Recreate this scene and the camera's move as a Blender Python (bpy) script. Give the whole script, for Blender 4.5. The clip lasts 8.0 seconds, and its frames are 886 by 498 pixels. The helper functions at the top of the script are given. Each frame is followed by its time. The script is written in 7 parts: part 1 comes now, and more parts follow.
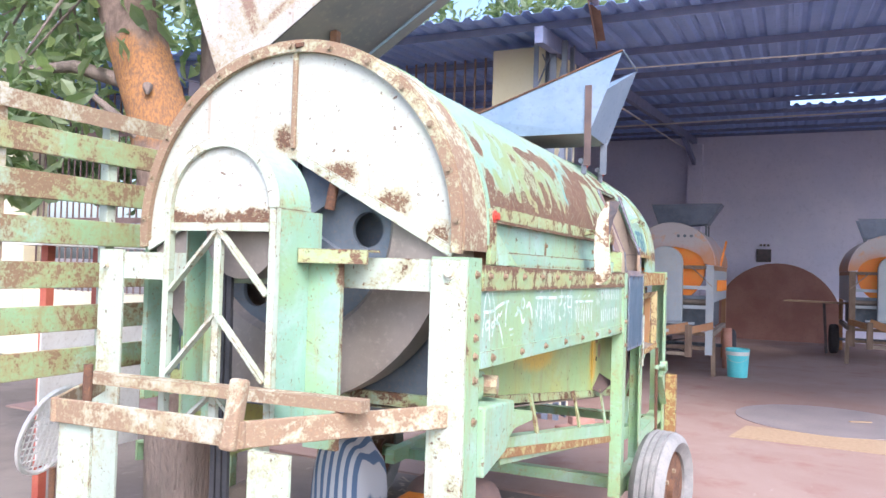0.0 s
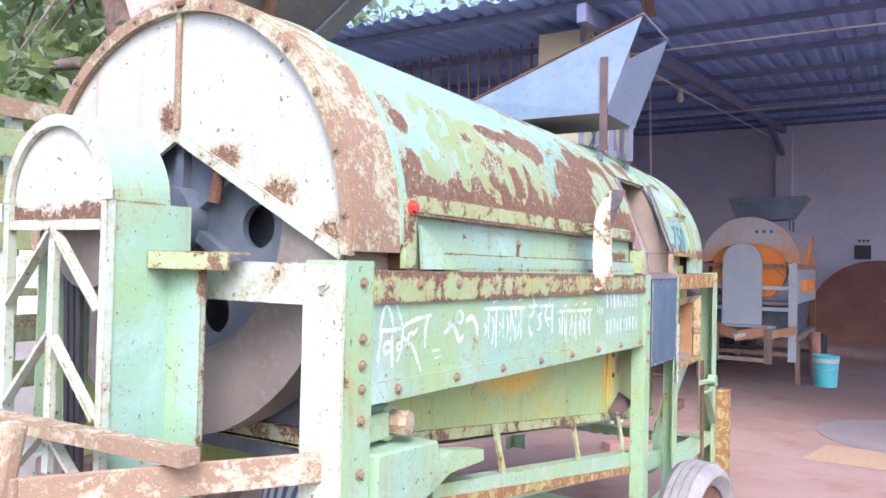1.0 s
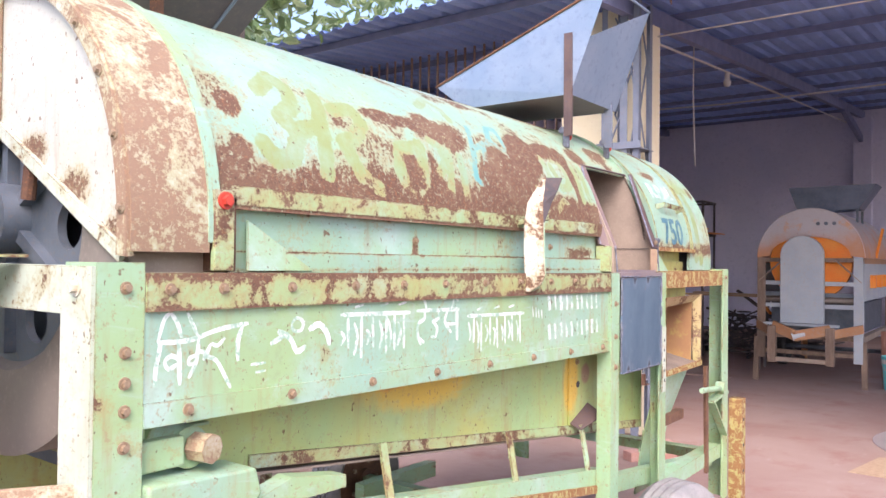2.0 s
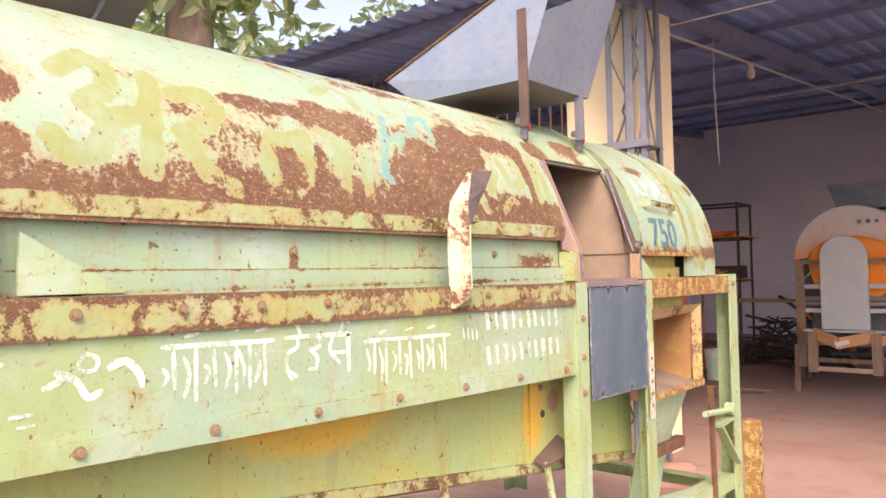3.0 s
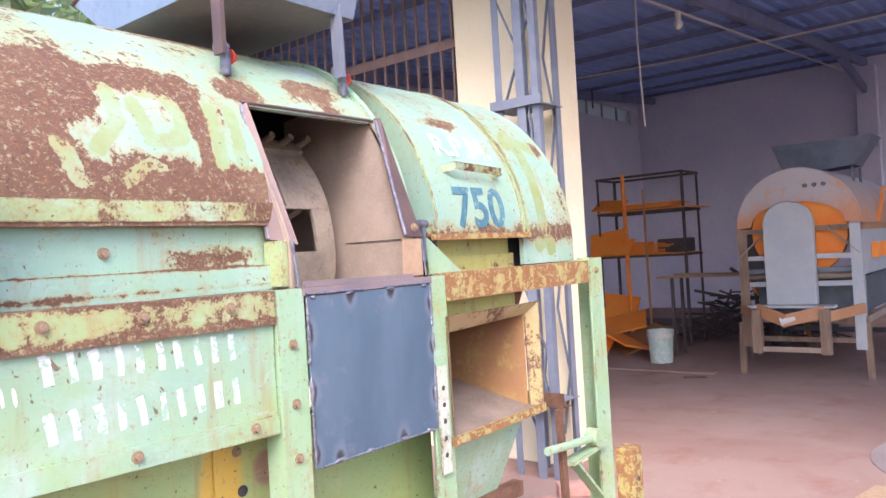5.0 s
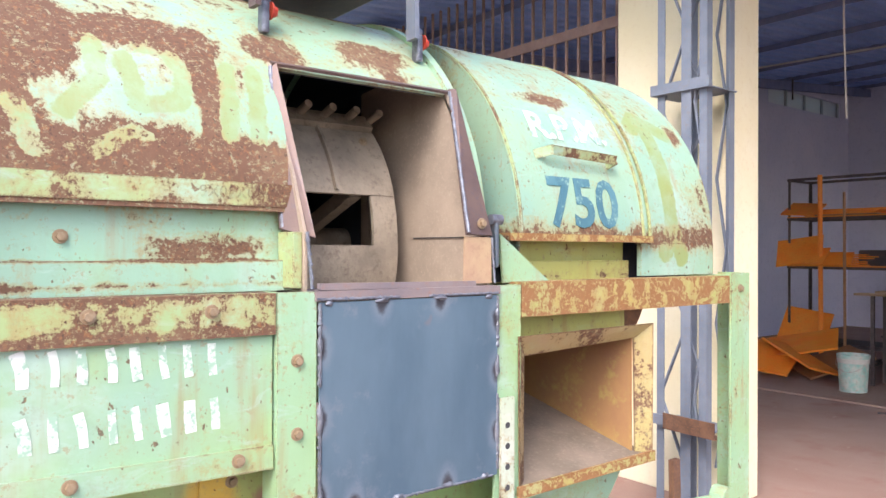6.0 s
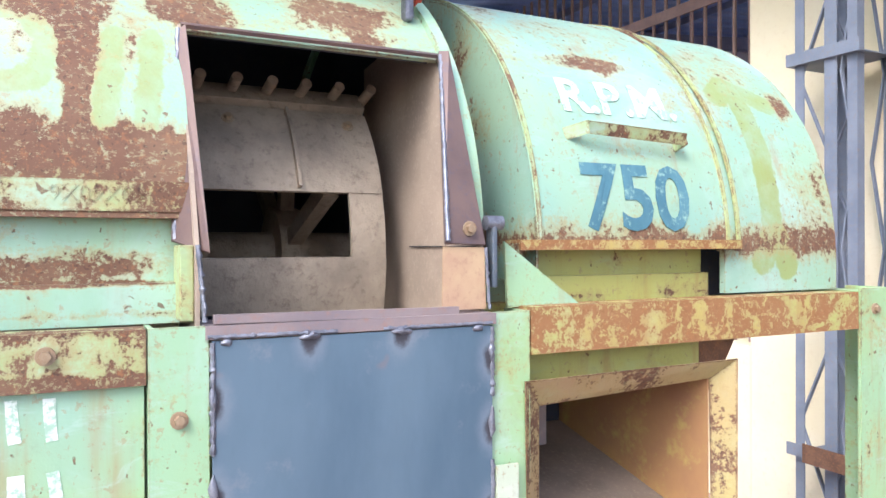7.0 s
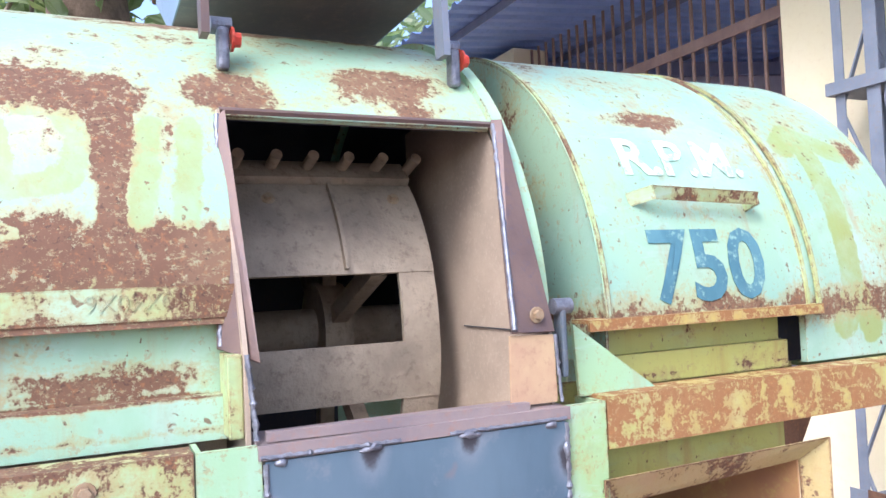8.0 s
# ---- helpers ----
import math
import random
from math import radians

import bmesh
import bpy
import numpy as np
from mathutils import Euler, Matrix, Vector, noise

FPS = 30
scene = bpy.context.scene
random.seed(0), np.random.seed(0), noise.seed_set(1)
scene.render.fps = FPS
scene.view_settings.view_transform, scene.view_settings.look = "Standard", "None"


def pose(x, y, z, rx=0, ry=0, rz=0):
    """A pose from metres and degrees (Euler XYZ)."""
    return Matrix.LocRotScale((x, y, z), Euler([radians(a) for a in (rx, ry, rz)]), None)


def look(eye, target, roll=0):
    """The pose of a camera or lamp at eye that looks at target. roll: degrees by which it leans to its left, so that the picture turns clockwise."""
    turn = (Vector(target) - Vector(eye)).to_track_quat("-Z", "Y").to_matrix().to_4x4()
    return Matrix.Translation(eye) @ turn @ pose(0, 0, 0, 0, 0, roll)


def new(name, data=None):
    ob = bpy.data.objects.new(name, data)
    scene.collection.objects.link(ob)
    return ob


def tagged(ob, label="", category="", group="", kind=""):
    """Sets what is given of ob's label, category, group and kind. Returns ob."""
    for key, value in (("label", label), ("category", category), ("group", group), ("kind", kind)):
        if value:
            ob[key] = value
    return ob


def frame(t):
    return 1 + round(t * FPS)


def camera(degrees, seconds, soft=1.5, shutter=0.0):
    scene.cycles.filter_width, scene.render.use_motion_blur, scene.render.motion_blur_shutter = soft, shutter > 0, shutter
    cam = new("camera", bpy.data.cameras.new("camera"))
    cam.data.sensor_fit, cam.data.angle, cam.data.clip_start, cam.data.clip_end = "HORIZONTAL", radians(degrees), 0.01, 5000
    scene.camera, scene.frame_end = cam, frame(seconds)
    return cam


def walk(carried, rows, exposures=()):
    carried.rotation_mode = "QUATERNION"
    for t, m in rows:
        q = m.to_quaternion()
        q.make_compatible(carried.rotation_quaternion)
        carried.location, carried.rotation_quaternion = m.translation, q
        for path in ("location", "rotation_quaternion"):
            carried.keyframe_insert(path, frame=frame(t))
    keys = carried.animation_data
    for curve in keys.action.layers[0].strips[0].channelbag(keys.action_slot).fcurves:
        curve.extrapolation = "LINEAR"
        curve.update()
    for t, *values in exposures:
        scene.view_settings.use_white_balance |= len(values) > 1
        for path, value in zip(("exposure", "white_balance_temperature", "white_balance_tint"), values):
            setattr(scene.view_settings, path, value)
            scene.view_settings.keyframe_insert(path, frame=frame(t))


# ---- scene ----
cam = camera(60.6, 8.0)
PATH = [
    (0, (0.015, 0.009, 1.434), (-0.809, 1.83, 1.482), 1.7),
    (0.5, (0.143, 0.286, 1.439), (-0.787, 2.055, 1.494), 1.7),
    (1, (0.208, 0.648, 1.458), (-0.822, 2.361, 1.499), 1.3),
    (1.5, (0.413, 0.96, 1.445), (-0.721, 2.607, 1.476), 1.1),
    (1.7, (0.477, 1.043, 1.46), (-0.681, 2.674, 1.486), 1.1),
    (2.8, (0.559, 1.596, 1.477), (-0.743, 3.112, 1.55), -0.9),
    (3, (0.575, 1.723, 1.463), (-0.72, 3.245, 1.535), -1.2),
    (3.5, (0.668, 2.069, 1.481), (-0.608, 3.609, 1.517), -0.6),
    (4, (0.634, 2.351, 1.463), (-0.598, 3.927, 1.46), -1.1),
    (4.5, (0.564, 2.631, 1.501), (-0.613, 4.249, 1.481), -2.7),
    (4.7, (0.571, 2.748, 1.486), (-0.618, 4.356, 1.482), -3.2),
    (5.8, (0.541, 3.264, 1.498), (-0.985, 4.557, 1.506), -0.3),
    (6, (0.486, 3.365, 1.506), (-1.096, 4.59, 1.511), 0.2),
    (6.5, (0.385, 3.615, 1.507), (-1.309, 4.677, 1.486), 0.6),
    (7, (0.306, 3.85, 1.537), (-1.482, 4.746, 1.53), -0.2),
    (7.5, (0.242, 3.874, 1.559), (-1.568, 4.723, 1.602), -1.7),
    (8, (0.195, 3.842, 1.623), (-1.617, 4.684, 1.701), -2.4),
]
EXPOSURES = [
    (0.0, 1.63, 5600, 18),
    (1.0, 1.55, 5550, 25),
    (1.7, 1.54, 5650, 26),
    (2.8, 1.50, 7800, 31),
    (3.5, 1.51, 7550, 34),
    (4.0, 1.59, 6200, 28),
    (4.7, 1.64, 5900, 28),
    (5.8, 1.60, 6150, 19),
    (6.5, 1.57, 5950, 14),
    (8.0, 1.66, 5650, 17),
]
walk(cam, [(t, look(eye, target, roll)) for t, eye, target, roll in PATH], EXPOSURES)

# ---- world and sun: bright hazy day, open yard behind the camera, dark shed ahead ----
SUN_DIR = Vector((0.42, -0.56, 0.72)).normalized()
world = bpy.data.worlds.new("world")
scene.world = world
world.use_nodes = True
wn = world.node_tree
sky = wn.nodes.new("ShaderNodeTexSky")
sky.sky_type = "NISHITA"
sky.sun_disc = False
sky.sun_elevation = math.asin(SUN_DIR.z)
sky.sun_rotation = math.atan2(SUN_DIR.x, SUN_DIR.y)
sky.dust_density = 4.0
wn.links.new(sky.outputs["Color"], wn.nodes["Background"].inputs["Color"])
wn.nodes["Background"].inputs["Strength"].default_value = 0.15
sun_data = bpy.data.lights.new("sun", "SUN")
sun_data.energy = 0.78
sun_data.angle = radians(25)
sun_data.color = (1.0, 0.95, 0.87)
sun = new("sun", sun_data)
sun.matrix_world = look((0, 0, 30), Vector((0, 0, 30)) - SUN_DIR)

# ---- materials ----


class Nodes:
    """A small writer of node materials."""

    def __init__(self, name, rough=0.6, metal=0.0):
        self.mat = bpy.data.materials.new(name)
        self.mat.use_nodes = True
        self.tree = self.mat.node_tree
        self.bsdf = self.tree.nodes["Principled BSDF"]
        self.bsdf.inputs["Roughness"].default_value = rough
        self.bsdf.inputs["Metallic"].default_value = metal
        self.coord = self.tree.nodes.new("ShaderNodeTexCoord").outputs["Object"]

    def link(self, a, b):
        self.tree.links.new(a, b)

    def put(self, socket, value):
        if hasattr(value, "is_output"):
            self.link(value, socket)
        elif isinstance(value, (tuple, list)):
            socket.default_value = (*value, 1.0) if len(value) == 3 and socket.type == "RGBA" else value
        else:
            socket.default_value = value

    def stretch(self, sx, sy, sz, off=(0, 0, 0)):
        n = self.tree.nodes.new("ShaderNodeMapping")
        self.link(self.coord, n.inputs["Vector"])
        n.inputs["Scale"].default_value = (sx, sy, sz)
        n.inputs["Location"].default_value = off
        return n.outputs["Vector"]

    def noise(self, scale, detail=5.0, rough=0.6, vec=None, warp=0.0):
        n = self.tree.nodes.new("ShaderNodeTexNoise")
        self.link(vec if vec is not None else self.coord, n.inputs["Vector"])
        n.inputs["Scale"].default_value = scale
        n.inputs["Detail"].default_value = detail
        n.inputs["Roughness"].default_value = rough
        n.inputs["Distortion"].default_value = warp
        return n.outputs["Fac"]

    def math(self, op, a, b=0.0, clamp=False):
        n = self.tree.nodes.new("ShaderNodeMath")
        n.operation = op
        n.use_clamp = clamp
        self.put(n.inputs[0], a)
        self.put(n.inputs[1], b)
        return n.outputs[0]

    def step(self, v, lo, hi):
        n = self.tree.nodes.new("ShaderNodeMapRange")
        n.interpolation_type = "SMOOTHSTEP"
        self.put(n.inputs["Value"], v)
        n.inputs["From Min"].default_value = lo
        n.inputs["From Max"].default_value = hi
        return n.outputs["Result"]

    def mix(self, fac, a, b):
        n = self.tree.nodes.new("ShaderNodeMix")
        n.data_type = "RGBA"
        self.put(n.inputs["Factor"], fac)
        self.put(n.inputs["A"], a)
        self.put(n.inputs["B"], b)
        return n.outputs["Result"]

    def axis(self, k):
        if k == 3:
            cx, cz, r = self.round
            dx = self.math("SUBTRACT", self.axis(0), cx)
            dz = self.math("SUBTRACT", self.axis(2), cz)
            return self.math("MULTIPLY", self.math("ARCTAN2", dz, dx), r)
        n = self.tree.nodes.new("ShaderNodeSeparateXYZ")
        self.link(self.coord, n.inputs[0])
        return n.outputs[k]

    def vec(self, op, a, b=None, out=0):
        n = self.tree.nodes.new("ShaderNodeVectorMath")
        n.operation = op
        self.put(n.inputs[0], a)
        if b is not None:
            self.put(n.inputs["Scale"] if op == "SCALE" else n.inputs[1], b)
        return n.outputs["Value" if op in ("DOT_PRODUCT", "LENGTH", "DISTANCE") else "Vector"]

    def strokes(self, k, j, lines, width, ragged=0.012):
        """1 within brush strokes drawn through points of the plane of axes k and j, 0 outside, with a ragged edge."""
        c = self.tree.nodes.new("ShaderNodeCombineXYZ")
        self.link(self.axis(k), c.inputs[0])
        self.link(self.axis(j), c.inputs[1])
        p = c.outputs[0]
        near = None
        for line in lines:
            for (ax, ay), (bx, by) in zip(line, line[1:]):
                d = Vector((bx - ax, by - ay, 0))
                rel = self.vec("SUBTRACT", p, (ax, ay, 0))
                t = self.math("MULTIPLY", self.vec("DOT_PRODUCT", rel, tuple(d / d.length_squared)), 1.0, True)
                n = self.tree.nodes.new("ShaderNodeVectorMath")
                n.operation = "SCALE"
                n.inputs[0].default_value = tuple(d)
                self.link(t, n.inputs["Scale"])
                dist = self.vec("DISTANCE", rel, n.outputs[0])
                near = dist if near is None else self.math("MINIMUM", near, dist)
        near = self.math("ADD", near, self.math("MULTIPLY", self.math("SUBTRACT", self.noise(46, 4, 0.7), 0.5), ragged * 2))
        return self.step(near, width / 2 + 0.003, width / 2 - 0.003)

    def stored(self, name):
        n = self.tree.nodes.new("ShaderNodeAttribute")
        n.attribute_name = name
        return n.outputs["Fac"]

    def within(self, name, width, ragged=0.012):
        """1 within a brush stroke whose distance the mesh stores under that name, with a ragged edge."""
        near = self.math("ADD", self.stored(name), self.math("MULTIPLY", self.math("SUBTRACT", self.noise(46, 4, 0.7), 0.5), ragged * 2))
        return self.step(near, width / 2 + 0.003, width / 2 - 0.003)

    def edge(self, radius):
        """How sharply the surface turns within that radius: 0 on flats, towards 1 on edges."""
        b = self.tree.nodes.new("ShaderNodeBevel")
        b.samples = 4
        b.inputs["Radius"].default_value = radius
        d = self.tree.nodes.new("ShaderNodeVectorMath")
        d.operation = "DOT_PRODUCT"
        self.link(b.outputs["Normal"], d.inputs[0])
        self.link(self.tree.nodes.new("ShaderNodeNewGeometry").outputs["Normal"], d.inputs[1])
        return self.step(d.outputs["Value"], 0.995, 0.80)

    def random(self):
        return self.tree.nodes.new("ShaderNodeObjectInfo").outputs["Random"]

    def island(self):
        return self.tree.nodes.new("ShaderNodeNewGeometry").outputs["Random Per Island"]

    def bump(self, height, strength=0.4, dist=0.004):
        n = self.tree.nodes.new("ShaderNodeBump")
        n.inputs["Strength"].default_value = strength
        n.inputs["Distance"].default_value = dist
        self.put(n.inputs["Height"], height)
        self.link(n.outputs["Normal"], self.bsdf.inputs["Normal"])

    def done(self, colour, rough=None, metal=None):
        self.put(self.bsdf.inputs["Base Color"], colour)
        if rough is not None:
            self.put(self.bsdf.inputs["Roughness"], rough)
        if metal is not None:
            self.put(self.bsdf.inputs["Metallic"], metal)
        return self.mat


RUST_DARK, RUST_MID, RUST_ORANGE = (0.092, 0.046, 0.028), (0.170, 0.090, 0.051), (0.32, 0.145, 0.052)


def painted(name, base, alt, pale, rust=0.62, scale=5.0, fine=60.0, bands=(), spots_at=(), gloss=0.45, streak=True, off=(0, 0, 0), tone=0.84, edge=0.10, wash=None, stains=(), polar=None, marks=(), worn=""):
    """Weathered paint on steel: faded coat, chips and rust. rust: the level above which the coat is gone (lower: more rust).
    polar: (x, z, radius) of a drum along y, which makes axis 3 the way round it; marks: faded brush strokes that shield the coat.
    bands: (axis, centre, half width, gain) where rust has eaten along an edge; spots_at: oval patches (axis, axis, centres, radii, gain)."""
    m = Nodes(name, gloss)
    m.round = polar
    base, alt, pale = ([c * tone for c in col] for col in (base, alt, pale))
    v = m.stretch(1, 1, 1, off)
    big = m.noise(scale, 6, 0.62, v, 0.6)
    chips = m.noise(fine, 3, 0.7, v)
    mask = m.math("ADD", m.math("MULTIPLY", big, 0.68), m.math("MULTIPLY", chips, 0.31))
    mask = m.math("ADD", mask, m.math("MULTIPLY", m.math("SUBTRACT", m.noise(fine * 2.6, 3, 0.75, v), 0.46), 0.17))
    for k, centre, half, gain in bands:
        d = m.math("DIVIDE", m.math("ABSOLUTE", m.math("SUBTRACT", m.axis(k), centre)), half)
        mask = m.math("ADD", mask, m.math("MULTIPLY", m.math("SUBTRACT", 1.0, d, True), gain))
    for k, j, ck, cj, rk, rj, gain in spots_at:
        dk = m.math("POWER", m.math("DIVIDE", m.math("SUBTRACT", m.axis(k), ck), rk), 2.0)
        dj = m.math("POWER", m.math("DIVIDE", m.math("SUBTRACT", m.axis(j), cj), rj), 2.0)
        mask = m.math("ADD", mask, m.math("MULTIPLY", m.math("SUBTRACT", 1.0, m.math("ADD", dk, dj), True), gain))
    mask = m.math("ADD", mask, m.math("MULTIPLY", m.edge(0.007), edge))
    if worn:
        mask = m.math("ADD", mask, m.stored(worn))
    brushed = []
    for k, j, lines, width, colour, amount, keep in marks:
        on = m.within(lines, width) if isinstance(lines, str) else m.strokes(k, j, lines, width)
        mask = m.math("SUBTRACT", mask, m.math("MULTIPLY", on, keep))
        brushed.append((on, colour, amount))
    rusty = m.step(mask, rust - 0.005, rust + 0.045)
    spots = m.step(m.noise(38, 2.5, 0.55, v, 0.3), 0.695, 0.735)
    spots = m.math("MAXIMUM", spots, m.step(m.noise(85, 2, 0.5, m.stretch(1, 1, 0.75, off)), 0.70, 0.745))
    left = m.step(m.noise(58, 5, 0.75, v), 0.575, 0.64)
    rusty = m.math("MULTIPLY", m.math("MAXIMUM", rusty, m.math("MULTIPLY", spots, 0.85)), m.math("SUBTRACT", 1.0, m.math("MULTIPLY", left, 0.68)))
    halo = m.step(mask, rust - 0.10, rust + 0.01)
    fade = m.step(m.noise(2.3, 4, 0.6, v), 0.35, 0.68)
    coat = m.mix(fade, base, alt)
    coat = m.mix(m.math("MULTIPLY", m.step(m.noise(3.7, 5, 0.65, v, 0.4), 0.48, 0.72), 0.7), coat, pale)
    if streak:
        run = m.noise(9, 4, 0.6, m.stretch(2.2, 2.2, 0.22, off))
        coat = m.mix(m.math("MULTIPLY", m.step(run, 0.54, 0.78), 0.5), coat, RUST_ORANGE)
    for k, j, ck, cj, rk, rj, colour in stains:
        dk = m.math("POWER", m.math("DIVIDE", m.math("SUBTRACT", m.axis(k), ck), rk), 2.0)
        dj = m.math("POWER", m.math("DIVIDE", m.math("SUBTRACT", m.axis(j), cj), rj), 2.0)
        patch = m.math("ADD", m.math("SUBTRACT", 1.0, m.math("ADD", dk, dj), True), m.math("MULTIPLY", m.math("SUBTRACT", m.noise(14, 5, 0.7, m.stretch(1, 1, 0.5, off)), 0.5), 0.9))
        coat = m.mix(m.math("MULTIPLY", m.step(patch, 0.12, 0.75), 0.85), coat, colour)
    dirt = m.math("MULTIPLY", m.step(m.noise(24, 4, 0.7, v), 0.52, 0.8), 0.35)
    coat = m.mix(dirt, coat, (0.22, 0.20, 0.13))
    scuff = m.noise(13, 6, 0.75, m.stretch(0.5, 0.5, 1.6, off), 1.0)
    coat = m.mix(m.math("MULTIPLY", m.step(scuff, 0.54, 0.72), 0.45), coat, pale)
    coat = m.mix(m.math("MULTIPLY", m.step(m.noise(64, 4, 0.75, v), 0.575, 0.67), 0.6), coat, (0.30, 0.22, 0.12))
    for on, colour, amount in brushed:
        thin = m.math("ADD", m.math("MULTIPLY", m.step(m.noise(11, 5, 0.7, v), 0.30, 0.62), 0.55), 0.45)
        coat = m.mix(m.math("MULTIPLY", m.math("MULTIPLY", on, thin), amount), coat, colour)
    coat = m.mix(m.math("MULTIPLY", halo, 0.55), coat, (0.34, 0.26, 0.10))
    metal = m.mix(m.noise(34, 5, 0.7, v), RUST_DARK, RUST_MID)
    metal = m.mix(m.math("MULTIPLY", m.step(m.noise(90, 3, 0.7, v), 0.52, 0.75), 0.6), metal, RUST_ORANGE)
    metal = m.mix(m.math("MULTIPLY", m.step(m.noise(5.5, 4, 0.6, v), 0.42, 0.68), 0.55), metal, (0.205, 0.130, 0.075))
    metal = m.mix(m.math("MULTIPLY", m.step(m.noise(120, 2, 0.6, v), 0.59, 0.70), 0.6), metal, (0.045, 0.026, 0.020))
    metal = m.mix(m.math("MULTIPLY", m.step(m.noise(72, 4, 0.8, m.stretch(1, 1, 1.8, off)), 0.55, 0.64), 0.55), metal, (0.33, 0.32, 0.17))
    if wash:
        metal = m.mix(0.5, metal, wash)
    rough = m.math("ADD", m.math("MULTIPLY", rusty, 0.4), gloss)
    height = m.math("ADD", m.math("MULTIPLY", rusty, -0.5), m.math("MULTIPLY", m.noise(140, 3, 0.7, v), 0.35))
    m.bump(m.math("ADD", height, m.math("MULTIPLY", m.noise(7, 2, 0.5, v), 0.8)), 0.45, 0.003)
    return m.done(m.mix(rusty, coat, metal), rough)


def bare(name, a, b, c, rough=0.6, metal=0.0, scale=8.0, fine=80.0, bump=0.3, dist=0.003, stretch=(1, 1, 1)):
    """A plain worked surface in three tones: two that drift into one another and one in patches."""
    m = Nodes(name, rough, metal)
    v = m.stretch(*stretch)
    col = m.mix(m.step(m.noise(scale, 5, 0.6, v), 0.32, 0.68), a, b)
    col = m.mix(m.math("MULTIPLY", m.step(m.noise(fine, 4, 0.7, v), 0.5, 0.75), 0.6), col, c)
    m.bump(m.math("ADD", m.noise(fine, 4, 0.7, v), m.noise(scale, 3, 0.5, v)), bump, dist)
    return m.done(col, m.math("ADD", m.math("MULTIPLY", m.noise(scale * 2, 3, 0.6, v), 0.3), rough - 0.15))


MINT, LEAF, PALE = (0.315, 0.525, 0.39), (0.345, 0.515, 0.245), (0.46, 0.64, 0.57)
mat_side = painted("green_paint", MINT, LEAF, PALE, 0.645, 6.0)
mat_upper = painted("stepped_panel_paint", MINT, LEAF, PALE, 0.63, 6.0, bands=((2, 1.592, 0.022, 0.13), (2, 1.446, 0.012, 0.16), (2, 1.487, 0.006, 0.16)), spots_at=((1, 2, 3.86, 1.512, 0.15, 0.034, 0.20), (1, 2, 2.84, 1.515, 0.02, 0.05, 0.3)), off=(2, 4, 1))
mat_guard_post = painted("guard_plate_paint", MINT, LEAF, PALE, 0.66, 6.0, bands=((0, -1.10, 0.03, 0.22),), off=(2, 2, 2))
# guard front: glare on the face painted as white, above real rust
mat_guard_face = painted("glare_white_guard_paint", (0.66, 0.70, 0.58), (0.68, 0.72, 0.62), (0.76, 0.78, 0.72), 0.66, 8.0, bands=((2, 1.535, 0.06, 0.36),), off=(1, 1, 6), tone=0.74)
mat_frame = painted("green_frame_paint", (0.33, 0.54, 0.33), LEAF, PALE, 0.625, 7.0, off=(3, 1, 2))
mat_rail = painted("rusted_green_rail", (0.36, 0.55, 0.28), (0.42, 0.50, 0.22), PALE, 0.525, 9.0, off=(1, 5, 2))
mat_long_rail = painted("edge_rusted_rail", (0.35, 0.50, 0.24), (0.40, 0.45, 0.17), (0.44, 0.58, 0.42), 0.535, 10.0, bands=((2, 1.437, 0.022, 0.13), (2, 1.367, 0.016, 0.13)), off=(1, 5, 2))
mat_slat = painted("rusted_slat_paint", (0.33, 0.50, 0.26), (0.40, 0.46, 0.22), PALE, 0.53, 5.0, off=(11, 5, 2), wash=(0.34, 0.235, 0.13))
mat_rust_rail = painted("rust_eaten_rail", (0.42, 0.46, 0.15), (0.50, 0.38, 0.11), (0.46, 0.52, 0.30), 0.465, 26.0, 95.0, off=(4, 2, 7), wash=(0.36, 0.170, 0.050))
OLIVE, TEAL_MARK = (0.245, 0.295, 0.085), (0.10, 0.33, 0.32)
DRUM_WORD = [
    [(2.34, 0.377), (2.404, 0.434), (2.442, 0.404), (2.435, 0.343), (2.375, 0.30), (2.422, 0.259), (2.385, 0.189), (2.329, 0.177), (2.302, 0.216)],
    [(2.407, 0.264), (2.50, 0.293)], [(2.534, 0.401), (2.489, 0.162)],
    [(2.584, 0.363), (2.658, 0.383), (2.681, 0.334), (2.625, 0.276), (2.572, 0.26), (2.612, 0.174), (2.675, 0.138)],
    [(2.795, 0.258), (2.779, 0.198), (2.811, 0.141)], [(2.804, 0.273), (2.893, 0.289)], [(2.908, 0.299), (2.868, 0.121)],
]
DRUM_WORD_END = [
    [(2.976, 0.327), (3.016, 0.31), (3.01, 0.248), (2.957, 0.20)], [(3.065, 0.344), (2.994, 0.13)], [(3.101, 0.284), (3.081, 0.137)],
    [(3.68, 0.36), (3.684, 0.28), (3.625, 0.21)], [(3.552, 0.217), (3.58, 0.143), (3.647, 0.133), (3.733, 0.177), (3.859, 0.111)],
    [(3.76, 0.37), (3.80, 0.372), (3.831, 0.318), (3.818, 0.247), (3.745, 0.238), (3.73, 0.33)], [(3.915, 0.343), (3.90, 0.185)], [(3.97, 0.343), (3.955, 0.185)], [(3.043, 0.491), (3.134, 0.56), (3.179, 0.513), (3.179, 0.455)],
]
DRUM_BRUSH = [
    [(3.261, 0.438), (3.193, 0.299), (3.16, 0.215), (3.202, 0.19), (3.301, 0.373)], [(3.284, 0.313), (3.204, 0.118)],
    [(3.225, 0.339), (3.373, 0.387), (3.449, 0.32)], [(3.336, 0.37), (3.404, 0.464), (3.46, 0.47), (3.442, 0.369)],
]
